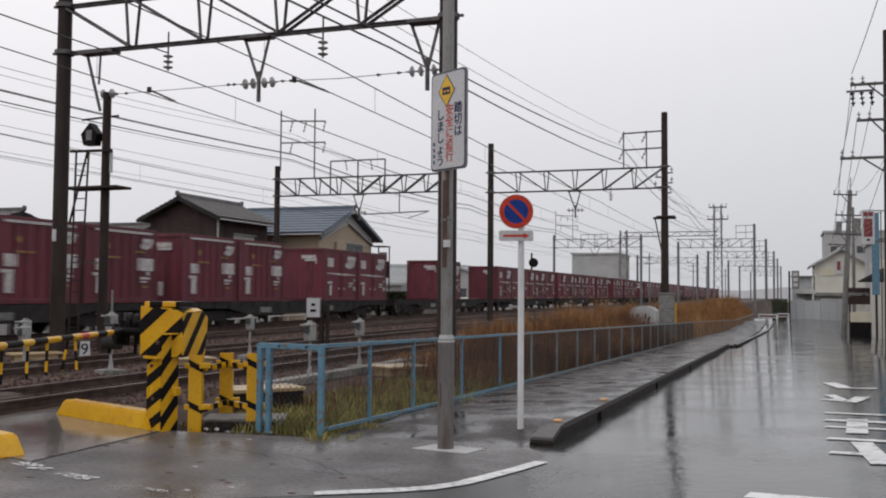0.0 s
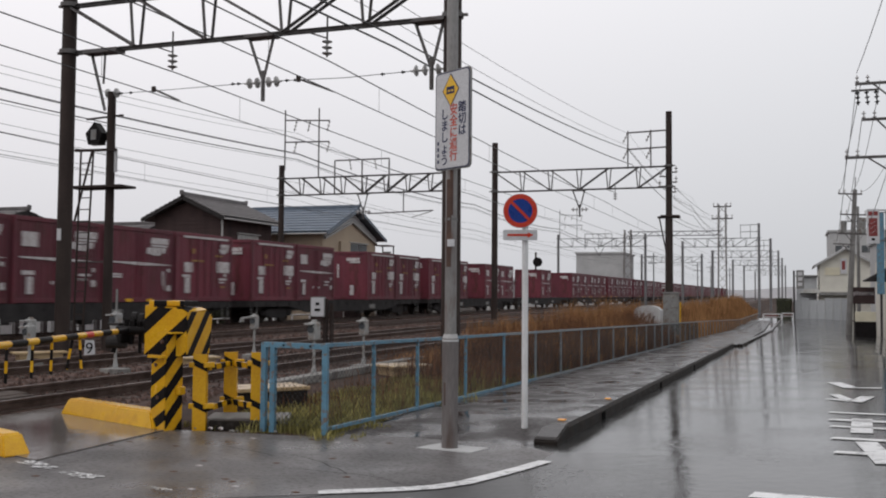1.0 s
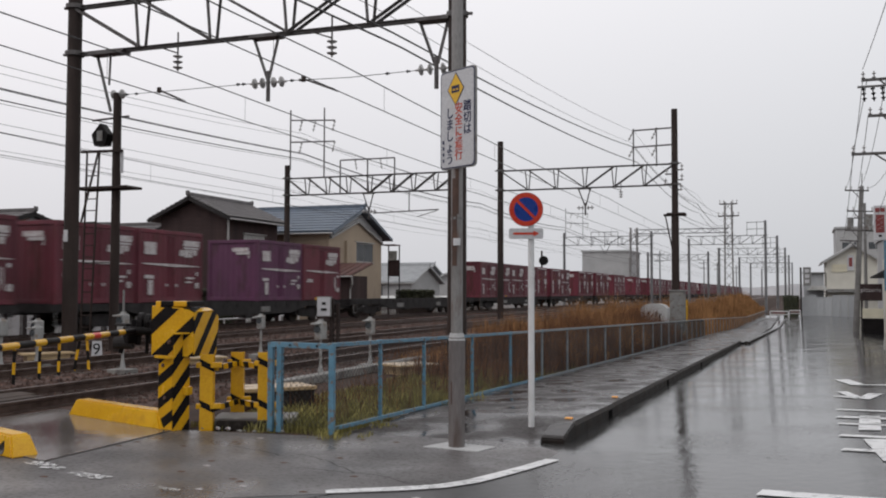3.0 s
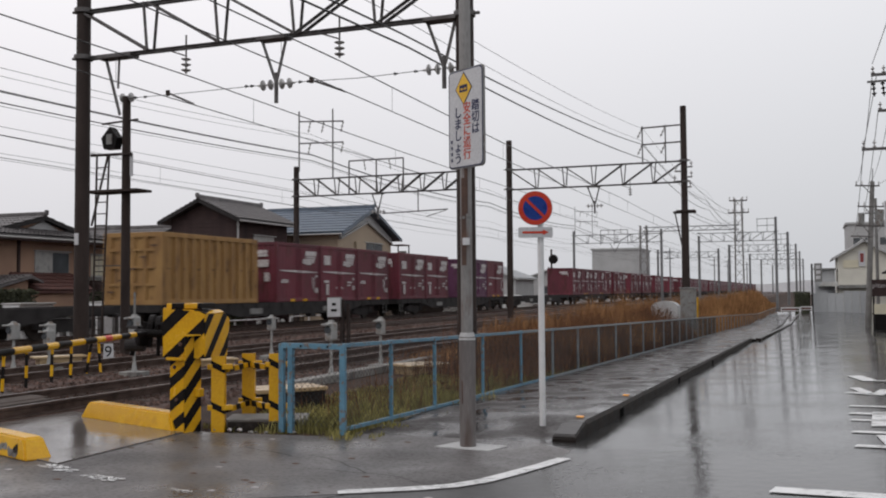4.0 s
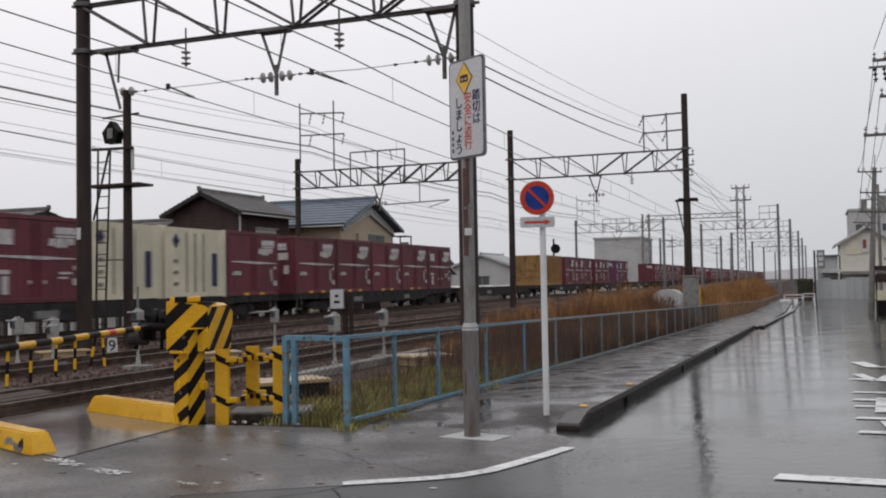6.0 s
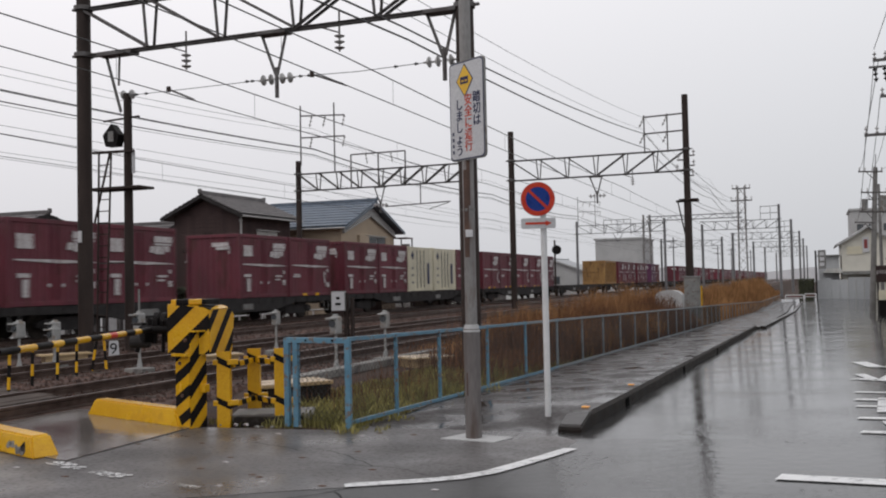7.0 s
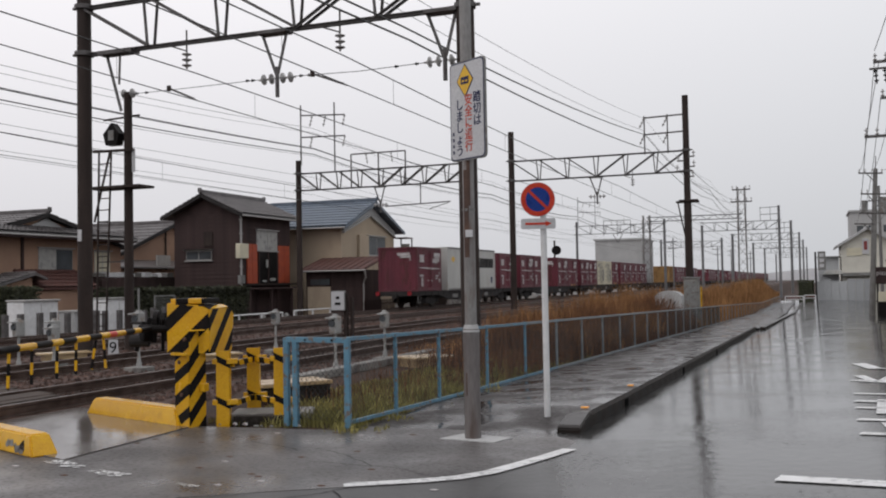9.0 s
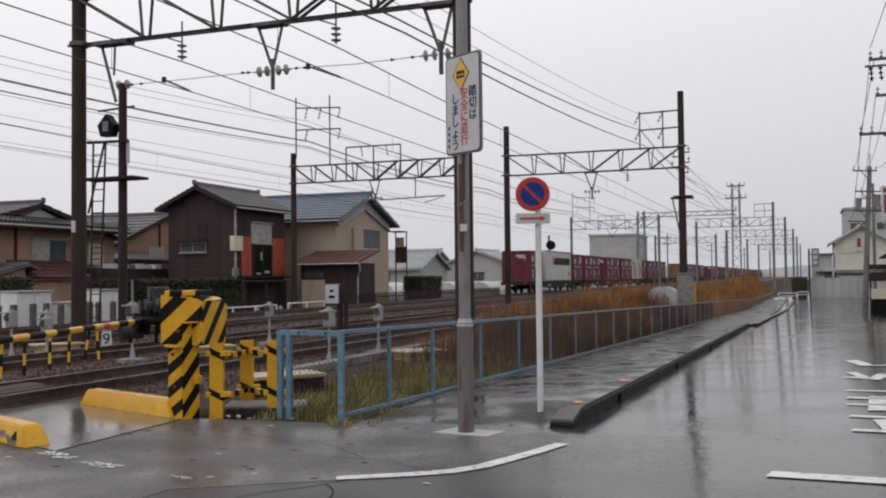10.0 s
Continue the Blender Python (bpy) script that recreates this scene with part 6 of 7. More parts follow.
for i in range(10):
    part("roof_batten", beam(B(), (-29.3 + i * 0.48, 52.02, 2.53), (-29.3 + i * 0.48, 55.0, 3.3), 0.05, 0.05), M_REDROOF, annex)
part("panel_wall", box(B(), (-28.3, 52.52, 0.6), (1.6, 0.06, 1.7)), M_TANWALL, annex, "tan sheet wall under the eave")
part("shutter_window", box(B(), (-28.2, 52.48, 1.75), (1.3, 0.08, 0.35)), M_GLASS, annex)
part("gutter", rod(B(), (-29.4, 51.96, 2.4), (-24.85, 51.96, 2.4), 0.05, seg=8), M_FRAME, annex)
bm = rod(B(), (-24.9, 51.98, 2.4), (-24.9, 52.1, 1.95), 0.05, seg=8)
rod(bm, (-24.9, 52.1, 1.97), (-25.25, 52.5, 1.65), 0.05, seg=8)
rod(bm, (-25.25, 52.5, 1.67), (-25.25, 52.5, -0.4), 0.05, seg=8)
part("drain_pipe", bm, M_FRAME, annex)

# hip-and-gable house at the edge of the view
h1 = gable_house("tiled_house", "brown mortar house with grey tiled hip-and-gable roof", -46.0, -38.0, 34.0, 46.1, 3.95, 5.5, "x", M_BROWNWALL, M_TILE, over=0.3)
part("hip_skirt", prism(B(), [(-38.0, 4.78), (-37.0, 4.4), (-37.0, 4.5), (-38.0, 4.9)], 34.2, 46.4), M_TILE, h1)
roof_tiles(h1, (-37.0, 34.2, 4.5), (-37.0, 46.4, 4.5), (-38.0, 34.2, 4.9), 44, 4, M_TILE)
part("eave_board", box(B(), (-37.25, 40.3, 4.3), (0.5, 12.0, 0.12)), M_DARKWOOD, h1)
part("gutter", rod(B(), (-36.97, 34.2, 4.38), (-36.97, 46.4, 4.38), 0.055, seg=8), M_FRAME, h1)
part("gable_panel", prism(B(), [(39.0, 4.92), (41.3, 4.92), (40.15, 5.38)], -37.98, -37.9, "x"), M_GREYWALL, h1, "pale gable panel")
window(h1, (-38.0, 40.87, 3.07), 2.5, 1.38, "x", (M_CURTAIN, M_GLASS))
window(h1, (-38.0, 44.5, 3.1), 1.3, 1.2, "x", M_CREAM_C)
part("corner_post", box(B(), (-37.97, 38.5, 2.4), (0.1, 0.16, 3.8)), M_DARKWOOD, h1)
lower = [(-38.0, 2.45), (-36.3, 1.55), (-36.3, 1.66), (-38.0, 2.6)]
part("lower_roof", prism(B(), lower, 37.9, 42.3), M_REDROOF, h1, "maroon weathered lower roof")
roof_tiles(h1, (-36.3, 37.9, 1.66), (-36.3, 42.3, 1.66), (-38.0, 37.9, 2.6), 16, 5, M_REDROOF)
part("porch_wall", box(B(), (-37.2, 38.0, 0.4), (1.4, 8.0, 2.2)), M_BROWNWALL, h1)
part("porch_roof", prism(B(), [(33.2, 1.25), (37.5, 2.3), (38.3, 2.05), (38.3, 2.16), (37.5, 2.44), (33.2, 1.38)], -38.0, -36.1, "x"), M_TILE, h1)
roof_tiles(h1, (-36.1, 33.2, 1.38), (-38.0, 33.2, 1.38), (-36.1, 37.5, 2.44), 7, 10, M_TILE)
part("porch_gable", prism(B(), [(33.4, 0.0), (37.6, 0.0), (37.6, 2.2), (33.4, 1.2)], -36.55, -36.45, "x"), M_BROWNWALL, h1)
hb = gable_house("tiled_house", "brown mortar house with weathered grey roof behind", -50.0, -41.0, 49.4, 60.4, 3.75, 5.85, "x", M_BROWNWALL, M_TILE, over=0.4)
part("lower_roof", prism(B(), [(-41.0, 3.3), (-39.2, 2.8), (-39.2, 2.9), (-41.0, 3.42)], 47.5, 57.0), M_TILE, hb)
part("low_wall", box(B(), (-40.3, 52.0, 1.1), (1.3, 9.0, 3.3)), M_BROWNWALL, hb)
part("pipe", rod(B(), (-40.9, 54.2, 1.0), (-40.9, 54.2, 5.4), 0.06, seg=8), M_MAST, hb)
part("vent_panel", box(B(), (-39.6, 52.2, 3.35), (0.1, 1.4, 0.7)), M_FRAME, hb, "pale louvred panel")
for i in range(9):
    it = thing("roof_clutter", "white sheet weighted on a low roof", "sheet", (-37.75 + 0.1 * (i % 2), 43.9 + i * 0.78, 2.24), group="sheets on the low roof")
    part("sheet", box(B(), (0, 0, 0.11), (0.5, 0.7, 0.2 + 0.06 * (i % 3)), random.uniform(-9, 9), bevel=0.02), M_WHITEPOLE if i % 4 else M_CONC, it)
bm = box(B(), (-37.7, 47.2, 1.1), (1.3, 7.6, 2.24))
solid("lean_to_shed", bm, M_DARKWOOD, "low dark shed behind the hedge", "shed")


# ---- leaves, grass and reeds ----
def blades(name, n, xr, yr, hmin, hmax, wid, mat, label, zf, lean=0.35, hscale=None, seed=1, category="grass"):
    """Many bent blades in one mesh."""
    r = np.random.default_rng(seed)
    x, y = r.uniform(*xr, n), r.uniform(*yr, n)
    h = r.uniform(hmin, hmax, n) * (np.array([hscale(a, b) for a, b in zip(x, y)]) if hscale else 1.0)
    keep = h > 0.03
    x, y, h = x[keep], y[keep], h[keep]
    n = len(x)
    z = np.array([zf(a, b) for a, b in zip(x, y)])
    a, ln, az = r.uniform(0, 6.283, n), r.normal(0, lean, n) * h, r.uniform(0, 6.283, n)
    wx, wy = np.cos(a) * wid, np.sin(a) * wid
    dx, dy = np.cos(az) * ln, np.sin(az) * ln
    P = np.zeros((n, 5, 3))
    P[:, 0] = np.stack([x - wx, y - wy, z - 0.03], 1)
    P[:, 1] = np.stack([x + wx, y + wy, z - 0.03], 1)
    P[:, 2] = np.stack([x + dx * 0.35 + wx * 0.8, y + dy * 0.35 + wy * 0.8, z + h * 0.6], 1)
    P[:, 3] = np.stack([x + dx * 0.35 - wx * 0.8, y + dy * 0.35 - wy * 0.8, z + h * 0.6], 1)
    P[:, 4] = np.stack([x + dx, y + dy, z + h], 1)
    k = 5 * np.arange(n)[:, None]
    quads = (k + np.array([0, 1, 2, 3])).tolist()
    tris = (k + np.array([3, 2, 4])).tolist()
    me = bpy.data.meshes.new(name)
    me.from_pydata(P.reshape(-1, 3).tolist(), [], quads + tris)
    me.materials.append(mat)
    return tagged(new(name, me), label, category, kind="stuff")


def clump(x, y, s=0.6, o=0.0):
    return 0.35 + 1.1 * max(0.0, noise.noise(Vector((x * s, y * s, o))) + 0.35)


verge = ground_z
blades("verge_grass", 30000, (-6.9, -4.5), (9.15, 21), 0.05, 0.21, 0.005, M_GRASS, "yellow-green rough grass behind the fence", verge, 0.5, lambda x, y: clump(x, y, 1.1) * ramp(-6.7, -5.7, x) * (1.0 - 0.65 * (1.0 - ramp(0.4, 0.9, abs(x + 6.4) + abs(y - 11.0)))), 2)
blades("grass_tufts", 1500, (-4.65, -4.15), (8.95, 13.5), 0.05, 0.2, 0.006, M_GRASS, "grass tufts under the fence rail", lambda x, y: road_z(y), 0.6, lambda x, y: max(0, noise.noise(Vector((x * 2, y * 1.6, 4))) * 2.2), 3)
blades("dry_weeds", 22000, (-6.3, -4.5), (10.5, 42), 0.35, 1.15, 0.0055, M_DRYTWIG, "tangled dry brown weeds along the fence", verge, 0.3, lambda x, y: clump(x, y, 0.8, 3) * (0.22 + 0.78 * ramp(13, 20, y)) * (1.0 if noise.noise(Vector((x * 9, y * 9, 1))) > 0.35 - 0.6 * ramp(11, 20, y) else 0.0), 4, "weeds")
blades("dead_reeds", 34000, (-8.0, -4.6), (15, 62), 0.6, 1.2, 0.008, M_REED, "orange-brown dead reeds beside the track", verge, 0.28, lambda x, y: clump(x, y, 0.45, 7) * ramp(16, 27, y) * (1.0 - 0.85 * ramp(32, 35, y) * (1.0 - ramp(46, 49, y)) * ramp(-6.8, -6.4, x)), 5, "reeds")
blades("dead_reeds", 11000, (-6.9, -4.5), (52, 100), 0.6, 1.35, 0.012, M_REED, "tall orange dead reeds farther along the line", verge, 0.2, lambda x, y: clump(x, y, 0.25, 9), 6, "reeds")
blades("dry_stalks", 2600, (-6.4, -4.6), (9.6, 36), 0.5, 1.25, 0.004, M_DRYTWIG, "thin upright dry stalks standing above the fence", verge, 0.18, lambda x, y: clump(x, y, 0.9, 12) * (0.35 + 0.65 * ramp(11.5, 16, y)), 14, "weeds")
blades("dead_reeds", 7000, (-7.8, -4.2), (100, 150), 0.7, 1.5, 0.02, M_REED, "far dead reeds on the railway bank", verge, 0.2, lambda x, y: clump(x, y, 0.2, 9), 16, "reeds")
blades("low_weeds", 8000, (-9.0, -6.4), (19, 70), 0.08, 0.4, 0.007, M_DRYTWIG, "low rusty weeds at the ballast edge", verge, 0.5, lambda x, y: clump(x, y, 0.7, 2) - 0.25, 8, "weeds")


def hedge(x0, x1, y0, y1, z0, z1, n, seed, label):
    """A clipped hedge of many small leaves round a dark core."""
    h = thing("hedge", label, "hedge", (0, 0, 0))
    part("core", box(B(), ((x0 + x1) / 2, (y0 + y1) / 2, (z0 + z1) / 2 - 0.1), (x1 - x0 - 0.3, y1 - y0 - 0.3, z1 - z0 - 0.25), bevel=0.1), M_HEDGE, h)
    r = np.random.default_rng(seed)
    p = np.stack([r.uniform(x0, x1, n), r.uniform(y0, y1, n), z0 + (z1 - z0) * r.uniform(0, 1, n) ** 0.6], 1)
    side = r.integers(0, 3, n)
    p[side == 0, 0] = x1 - r.uniform(0, 0.2, (side == 0).sum())
    p[side == 1, 2] = z1 - r.uniform(0, 0.22, (side == 1).sum())
    p[side == 2, 1] = y0 + r.uniform(0, 0.2, (side == 2).sum())
    a, b = r.normal(0, 0.055, (n, 3)), r.normal(0, 0.055, (n, 3))
    v = np.stack([p - a, p - b * 0.5, p + a, p + b * 0.5], 1).reshape(-1, 3)
    me = bpy.data.meshes.new("leaves")
    me.from_pydata(v.tolist(), [], (4 * np.arange(n)[:, None] + np.arange(4)).tolist())
    me.materials.append(M_HEDGE)
    tagged(part("leaves", me, None, h), kind="stuff")
    return h


hedge(-28.6, -27.2, 33.0, 43.0, -0.55, 1.55, 20000, 11, "dark green clipped hedge before the houses")
hedge(-27.5, -26.0, 64.8, 69.0, -0.55, 1.6, 8000, 12, "dark green shrubs beside the tan house")
hedge(-33.8, -32.4, 27.0, 34.0, -0.55, 1.7, 10000, 13, "dark hedge behind the white sheds")

# white sheds and panels beside the far track
for i, (y, w, hgt, m) in enumerate(((28.3, 1.8, 1.62, M_WHITEPOLE), (30.6, 1.2, 1.15, M_GREYWALL), (32.65, 1.6, 1.62, M_WHITEPOLE))):
    s = thing("storage_cabinet", "white steel storage cabinet beyond the tracks" if m is M_WHITEPOLE else "grey steel storage cabinet beyond the tracks", "storage cabinet", (-27.4, y, -0.5), group="storage cabinets")
    part("body", box(B(), (0, 0, hgt / 2), (0.8, w - 0.08, hgt), bevel=0.02), m, s)
    part("roof", box(B(), (0.03, 0, hgt + 0.03), (0.95, w, 0.06), bevel=0.015), M_FRAME, s)
    part("door_seam", box(B(), (0.403, 0, hgt / 2), (0.012, 0.03, hgt - 0.2)), M_FRAME, s)
for i in range(16):
    p = thing("old_sleeper_post", "dark upright old sleeper used as fence post", "fence post", (-25.6, 24.5 + i * 0.72 + random.uniform(-0.15, 0.15), -0.55), group="sleeper posts")
    part("post", box(B(), (0, 0, 0.62), (0.16, 0.2, 1.25 + random.uniform(-0.15, 0.1)), bevel=0.02), M_TRUSS, p)
frame_ = thing("mesh_gate", "grey wire mesh gate in a steel frame", "gate", (-26.4, 34.9, -0.5))
for a, b in (((0, -0.7, 0), (0, -0.7, 1.7)), ((0, 0.7, 0), (0, 0.7, 1.7)), ((0, -0.7, 1.7), (0, 0.7, 1.7)), ((0, -0.7, 0.1), (0, 0.7, 0.1))):
    part("frame_bar", beam(B(), a, b, 0.05, 0.05), M_METALBOX, frame_)
for i in range(9):
    part("bar", beam(B(), (0, -0.56 + i * 0.14, 0.1), (0, -0.56 + i * 0.14, 1.7), 0.015, 0.015), M_METALBOX, frame_)


def rail_fence(y0, y1, x, z, label, step=2.0, h=0.75):
    f = thing("guard_fence", label, "guard fence", (x, y0, z))
    n = int((y1 - y0) / step)
    for i in range(n + 1):
        part("post", rod(B(), (0, i * step, 0), (0, i * step, h), 0.045, seg=8), M_WHITEPOLE, f)
    for k in (0.55, 0.98):
        part("rail", rod(B(), (0, 0, h * k), (0, n * step, h * k), 0.035, seg=8), M_WHITEPOLE, f)
    return f


rail_fence(33.0, 43.0, -25.3, -0.55, "white two-rail pipe guard fence beyond the tracks")
rail_fence(44.2, 48.5, -25.3, -0.5, "white two-rail pipe guard fence beyond the tracks")
pal = thing("palisade_fence", "dark brown low picket fence beyond the tracks", "fence", (-25.2, 52.5, -0.5))
bm = box(B(), (0, 0, 0.55), (0.03, 0.09, 1.1))
me = mesh_of(bm, "picket", M_DARKWOOD)
for i in range(120):
    part("picket", me, None, pal, m=pose(0, i * 0.24, 0))
for z in (0.3, 0.85):
    part("rail", box(B(), (-0.03, 14.3, z), (0.04, 28.8, 0.07)), M_DARKWOOD, pal)

# ---- far buildings ----
def far_block(label, x0, x1, y0, y1, z1, wall, z0=-1.6, rows=2, cols=4, category="building"):
    b = thing("far_building", label, category)
    part("wall", box(B(), ((x0 + x1) / 2, (y0 + y1) / 2, (z0 + z1) / 2), (x1 - x0, y1 - y0, z1 - z0)), wall, b)
    part("roof", box(B(), ((x0 + x1) / 2, (y0 + y1) / 2, z1 + 0.15), (x1 - x0 + 0.4, y1 - y0 + 0.4, 0.3)), wall, b)
    for i in range(rows):
        for j in range(cols):
            x = x0 + (x1 - x0) * (j + 0.5) / cols
            z = z0 + 1.6 + (z1 - z0 - 2.0) * (i + 0.4) / rows
            window(b, (x, y0 - 0.02, z), (x1 - x0) / cols * 0.55, 1.1, "y", M_GLASS, 2, False)
    return b


# far walls and roofs kept pale: distance haze put into their colours
far_block("pale grey concrete building far beyond the tracks", -33.8, -26.0, 160, 172, 8.2, M_GREYWALL, cols=5, rows=0)
for i, (x, y, w, e, r_) in enumerate(((-45, 100, 9, 2.6, 4.4), (-41, 122, 10, 3.2, 5.0), (-52, 120, 9, 3.4, 5.2), (-36, 140, 9, 3.0, 4.6))):
    hh = gable_house("far_house", "pale far house with a grey roof, haze put into its colours", x - w / 2, x + w / 2, y, y + 9, e, r_, "y" if i % 2 else "x", M_GREYWALL, M_SHEET, -1.0, 0.5, M_GREYWALL)
    window(hh, (x, y - 0.02, 1.6), 2.0, 1.2, "y", M_GLASS)
gh = thing("pale_sheet_pile", "pale plastic-covered frames beyond the fence", "greenhouse", (-31.5, 80, -0.6))
for k in range(4):
    bm = B()
    n = 10
    prism(bm, [(1.5 * math.cos(math.pi * i / n) + k * 3.1 - 4.6, 1.7 * math.sin(math.pi * i / n)) for i in range(n + 1)], 0, 12)
    part("tunnel", bm, M_WHITE_C, gh)

# ---- cabinets beside the second gantry ----
cab = thing("trackside_cabinet", "weathered grey trackside cabinet at the mast foot", "cabinet", (-5.3, 46.8, road_z(46.8)))
part("body", box(B(), (0, 0, 1.15), (0.7, 0.6, 2.3), bevel=0.04), M_CONC, cab)
part("door", box(B(), (-0.03, -0.31, 1.2), (0.56, 0.02, 1.9), bevel=0.006), M_METALBOX, cab)
part("cap", box(B(), (0, 0, 2.33), (0.78, 0.68, 0.07), bevel=0.02), M_METALBOX, cab)
cab2 = thing("trackside_hut", "low grey concrete hut with a domed top and scrawls", "hut", (-6.0, 44.2, -0.1))
bm = prism(B(), [(-0.58, 0), (0.58, 0), (0.58, 0.88), (0.42, 1.02), (0.2, 1.08), (-0.2, 1.08), (-0.42, 1.02), (-0.58, 0.88)], -0.5, 0.5)
part("shell", bm, M_GREYWALL, cab2)
for k in range(4):
    part("scrawl", beam(B(), (-0.36 + k * 0.2, -0.505, 0.35 + 0.1 * (k % 2)), (-0.2 + k * 0.17, -0.505, 0.75 - 0.12 * (k % 2)), 0.012, 0.05), M_BLK, cab2)
mk = thing("cable_guard", "yellow plastic cable guard on a stay wire", "cable guard", (-5.0, 47.6, road_z(47.6)))
part("tube", rod(B(), (0, 0, 0), (0.02, 0, 1.9), 0.06, seg=10), M_YEL, mk)

# lattice poles of the power line beyond
def lattice_pole(x, y, h, w, label):
    p = thing("lattice_pole", label, "lattice pole", (x, y, -1.0))
    c = [(-w / 2, -w / 2), (w / 2, -w / 2), (w / 2, w / 2), (-w / 2, w / 2)]
    for a in c:
        part("leg", beam(B(), (a[0], a[1], 0), (a[0] * 0.7, a[1] * 0.7, h), 0.1, 0.1), M_GALV, p)
    n = int(h / (w * 1.1))
    for i in range(n):
        z, z2 = h * i / n, h * (i + 1) / n
        for a, b in zip(c, c[1:] + c[:1]):
            if i % 2:
                a, b = b, a
            part("lacing", beam(B(), (*a, z), (b[0] * 0.97, b[1] * 0.97, z2), 0.06, 0.06), M_GALV, p)
    return p


lattice_pole(-22.0, 140, 11.8, 1.2, "pale lattice steel pole beside the tracks")
tw = lattice_pole(-8.8, 140, 15.2, 1.2, "grey lattice power pole with cross-arms")
for z, L in ((14.9, 2.4), (13.2, 2.8)):
    part("cross_arm", beam(B(), (-L / 2, 0, z), (L / 2, 0, z), 0.2, 0.16), M_TRUSS, tw)
    for s in (-0.48, -0.25, 0.25, 0.48):
        part("insulator", insulator(B(), (L * s, 0, z), (L * s, 0, z + 0.6), 2, 0.14), M_PORC, tw)
# far truss, in the steel colour paled for haze
for z in (7.9, 8.5):
    part("truss_chord", beam(B(), (-13.2, 0, z + 3.0), (0, 0, z + 3.0), 0.12, 0.12), M_FAR, tw)
for i in range(14):
    k, k2 = i / 14, (i + 1) / 14
    za, zb = (7.9, 8.5) if i % 2 else (8.5, 7.9)
    part("truss_lacing", beam(B(), (-13.2 * (1 - k), 0, za + 3.0), (-13.2 * (1 - k2), 0, zb + 3.0), 0.07, 0.07), M_FAR, tw)
# single masts along the line, steel colour paled to stand in for haze
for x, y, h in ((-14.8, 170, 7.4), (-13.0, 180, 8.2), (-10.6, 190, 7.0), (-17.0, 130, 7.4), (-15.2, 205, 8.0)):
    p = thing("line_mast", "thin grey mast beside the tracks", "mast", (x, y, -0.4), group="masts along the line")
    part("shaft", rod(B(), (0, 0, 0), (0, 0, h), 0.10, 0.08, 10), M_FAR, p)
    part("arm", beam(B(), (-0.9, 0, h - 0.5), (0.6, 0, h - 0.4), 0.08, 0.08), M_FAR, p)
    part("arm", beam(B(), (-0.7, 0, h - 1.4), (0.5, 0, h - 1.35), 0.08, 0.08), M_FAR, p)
sg2 = thing("signal_post", "slim signal post with a black round signal head", "railway signal", (-25.5, 100, -0.5))
part("post", rod(B(), (0, 0, 0), (0, 0, 6.4), 0.1, seg=10), M_MAST, sg2)
part("signal_head", rod(B(), (0.2, -0.1, 5.35), (0.2, 0.12, 5.35), 0.5, seg=16), M_BLK, sg2)

# ---- street side: utility poles, houses, signs ----
def utility_pole(x, y, h, r, label, arms, group="utility poles", mat=M_CPOLE):
    p = thing("utility_pole", label, "utility pole", (x, y, road_z(y)), group=group)
    part("shaft", rod(B(), (0, 0, 0), (0, 0, h), r, r * 0.7, 16), mat, p)
    for z, a, b in arms:
        arm = part("cross_arm", beam(B(), (a, -0.12, z), (b, -0.12, z), 0.09, 0.09), M_TRUSS, p)
        part("brace", beam(B(), (a * 0.55, -0.12, z), (0, -0.12, z - 0.6), 0.05, 0.05), M_TRUSS, p)
        for s in (a + 0.06, a + 0.4, b - 0.06):
            if abs(s) > 0.2:
                part("insulator", insulator(B(), (s, -0.12, z + 0.03), (s, -0.12, z + 0.3), 2, 0.07), M_PORC, arm)
    return p


up1 = utility_pole(3.4, 35.9, 11.2, 0.2, "dark concrete utility pole with cross-arms and insulators", ((9.35, -1.2, 0.9), (8.1, -1.0, 0.3), (6.8, -1.55, 0.2)), mat=M_MAST)
for k in range(3):
    part("fuse", insulator(B(), (-1.15 + k * 0.3, -0.12, 9.1), (-1.1 + k * 0.3, -0.12, 8.6), 3, 0.08), M_WAGON, up1)
part("fuse_frame", box(B(), (-0.9, -0.12, 9.12), (0.85, 0.1, 0.06)), M_TRUSS, up1)
up2 = utility_pole(3.66, 69, 9.75, 0.2, "leaning concrete utility pole with transformers", ((9.45, -1.03, 0.44), (8.08, -0.86, 0.74), (6.8, -0.9, 0.85), (6.1, -1.2, 0.1)))
up2.matrix_basis = pose(3.66, 69, road_z(69), 0, 2.9, 0)
part("transformer", rod(B(), (-0.6, 0, 6.9), (-0.6, 0, 7.65), 0.2, seg=16), M_METALBOX, up2)
part("transformer", rod(B(), (0.5, 0, 6.85), (0.5, 0, 7.9), 0.26, seg=16), M_METALBOX, up2)
part("top_spike", rod(B(), (0, 0, 9.7), (0, 0, 10.6), 0.03, seg=6), M_TRUSS, up2)
utility_pole(5.25, 84, 10.2, 0.14, "slim grey utility pole beside the shop", ((9.0, -0.8, 0.8),))
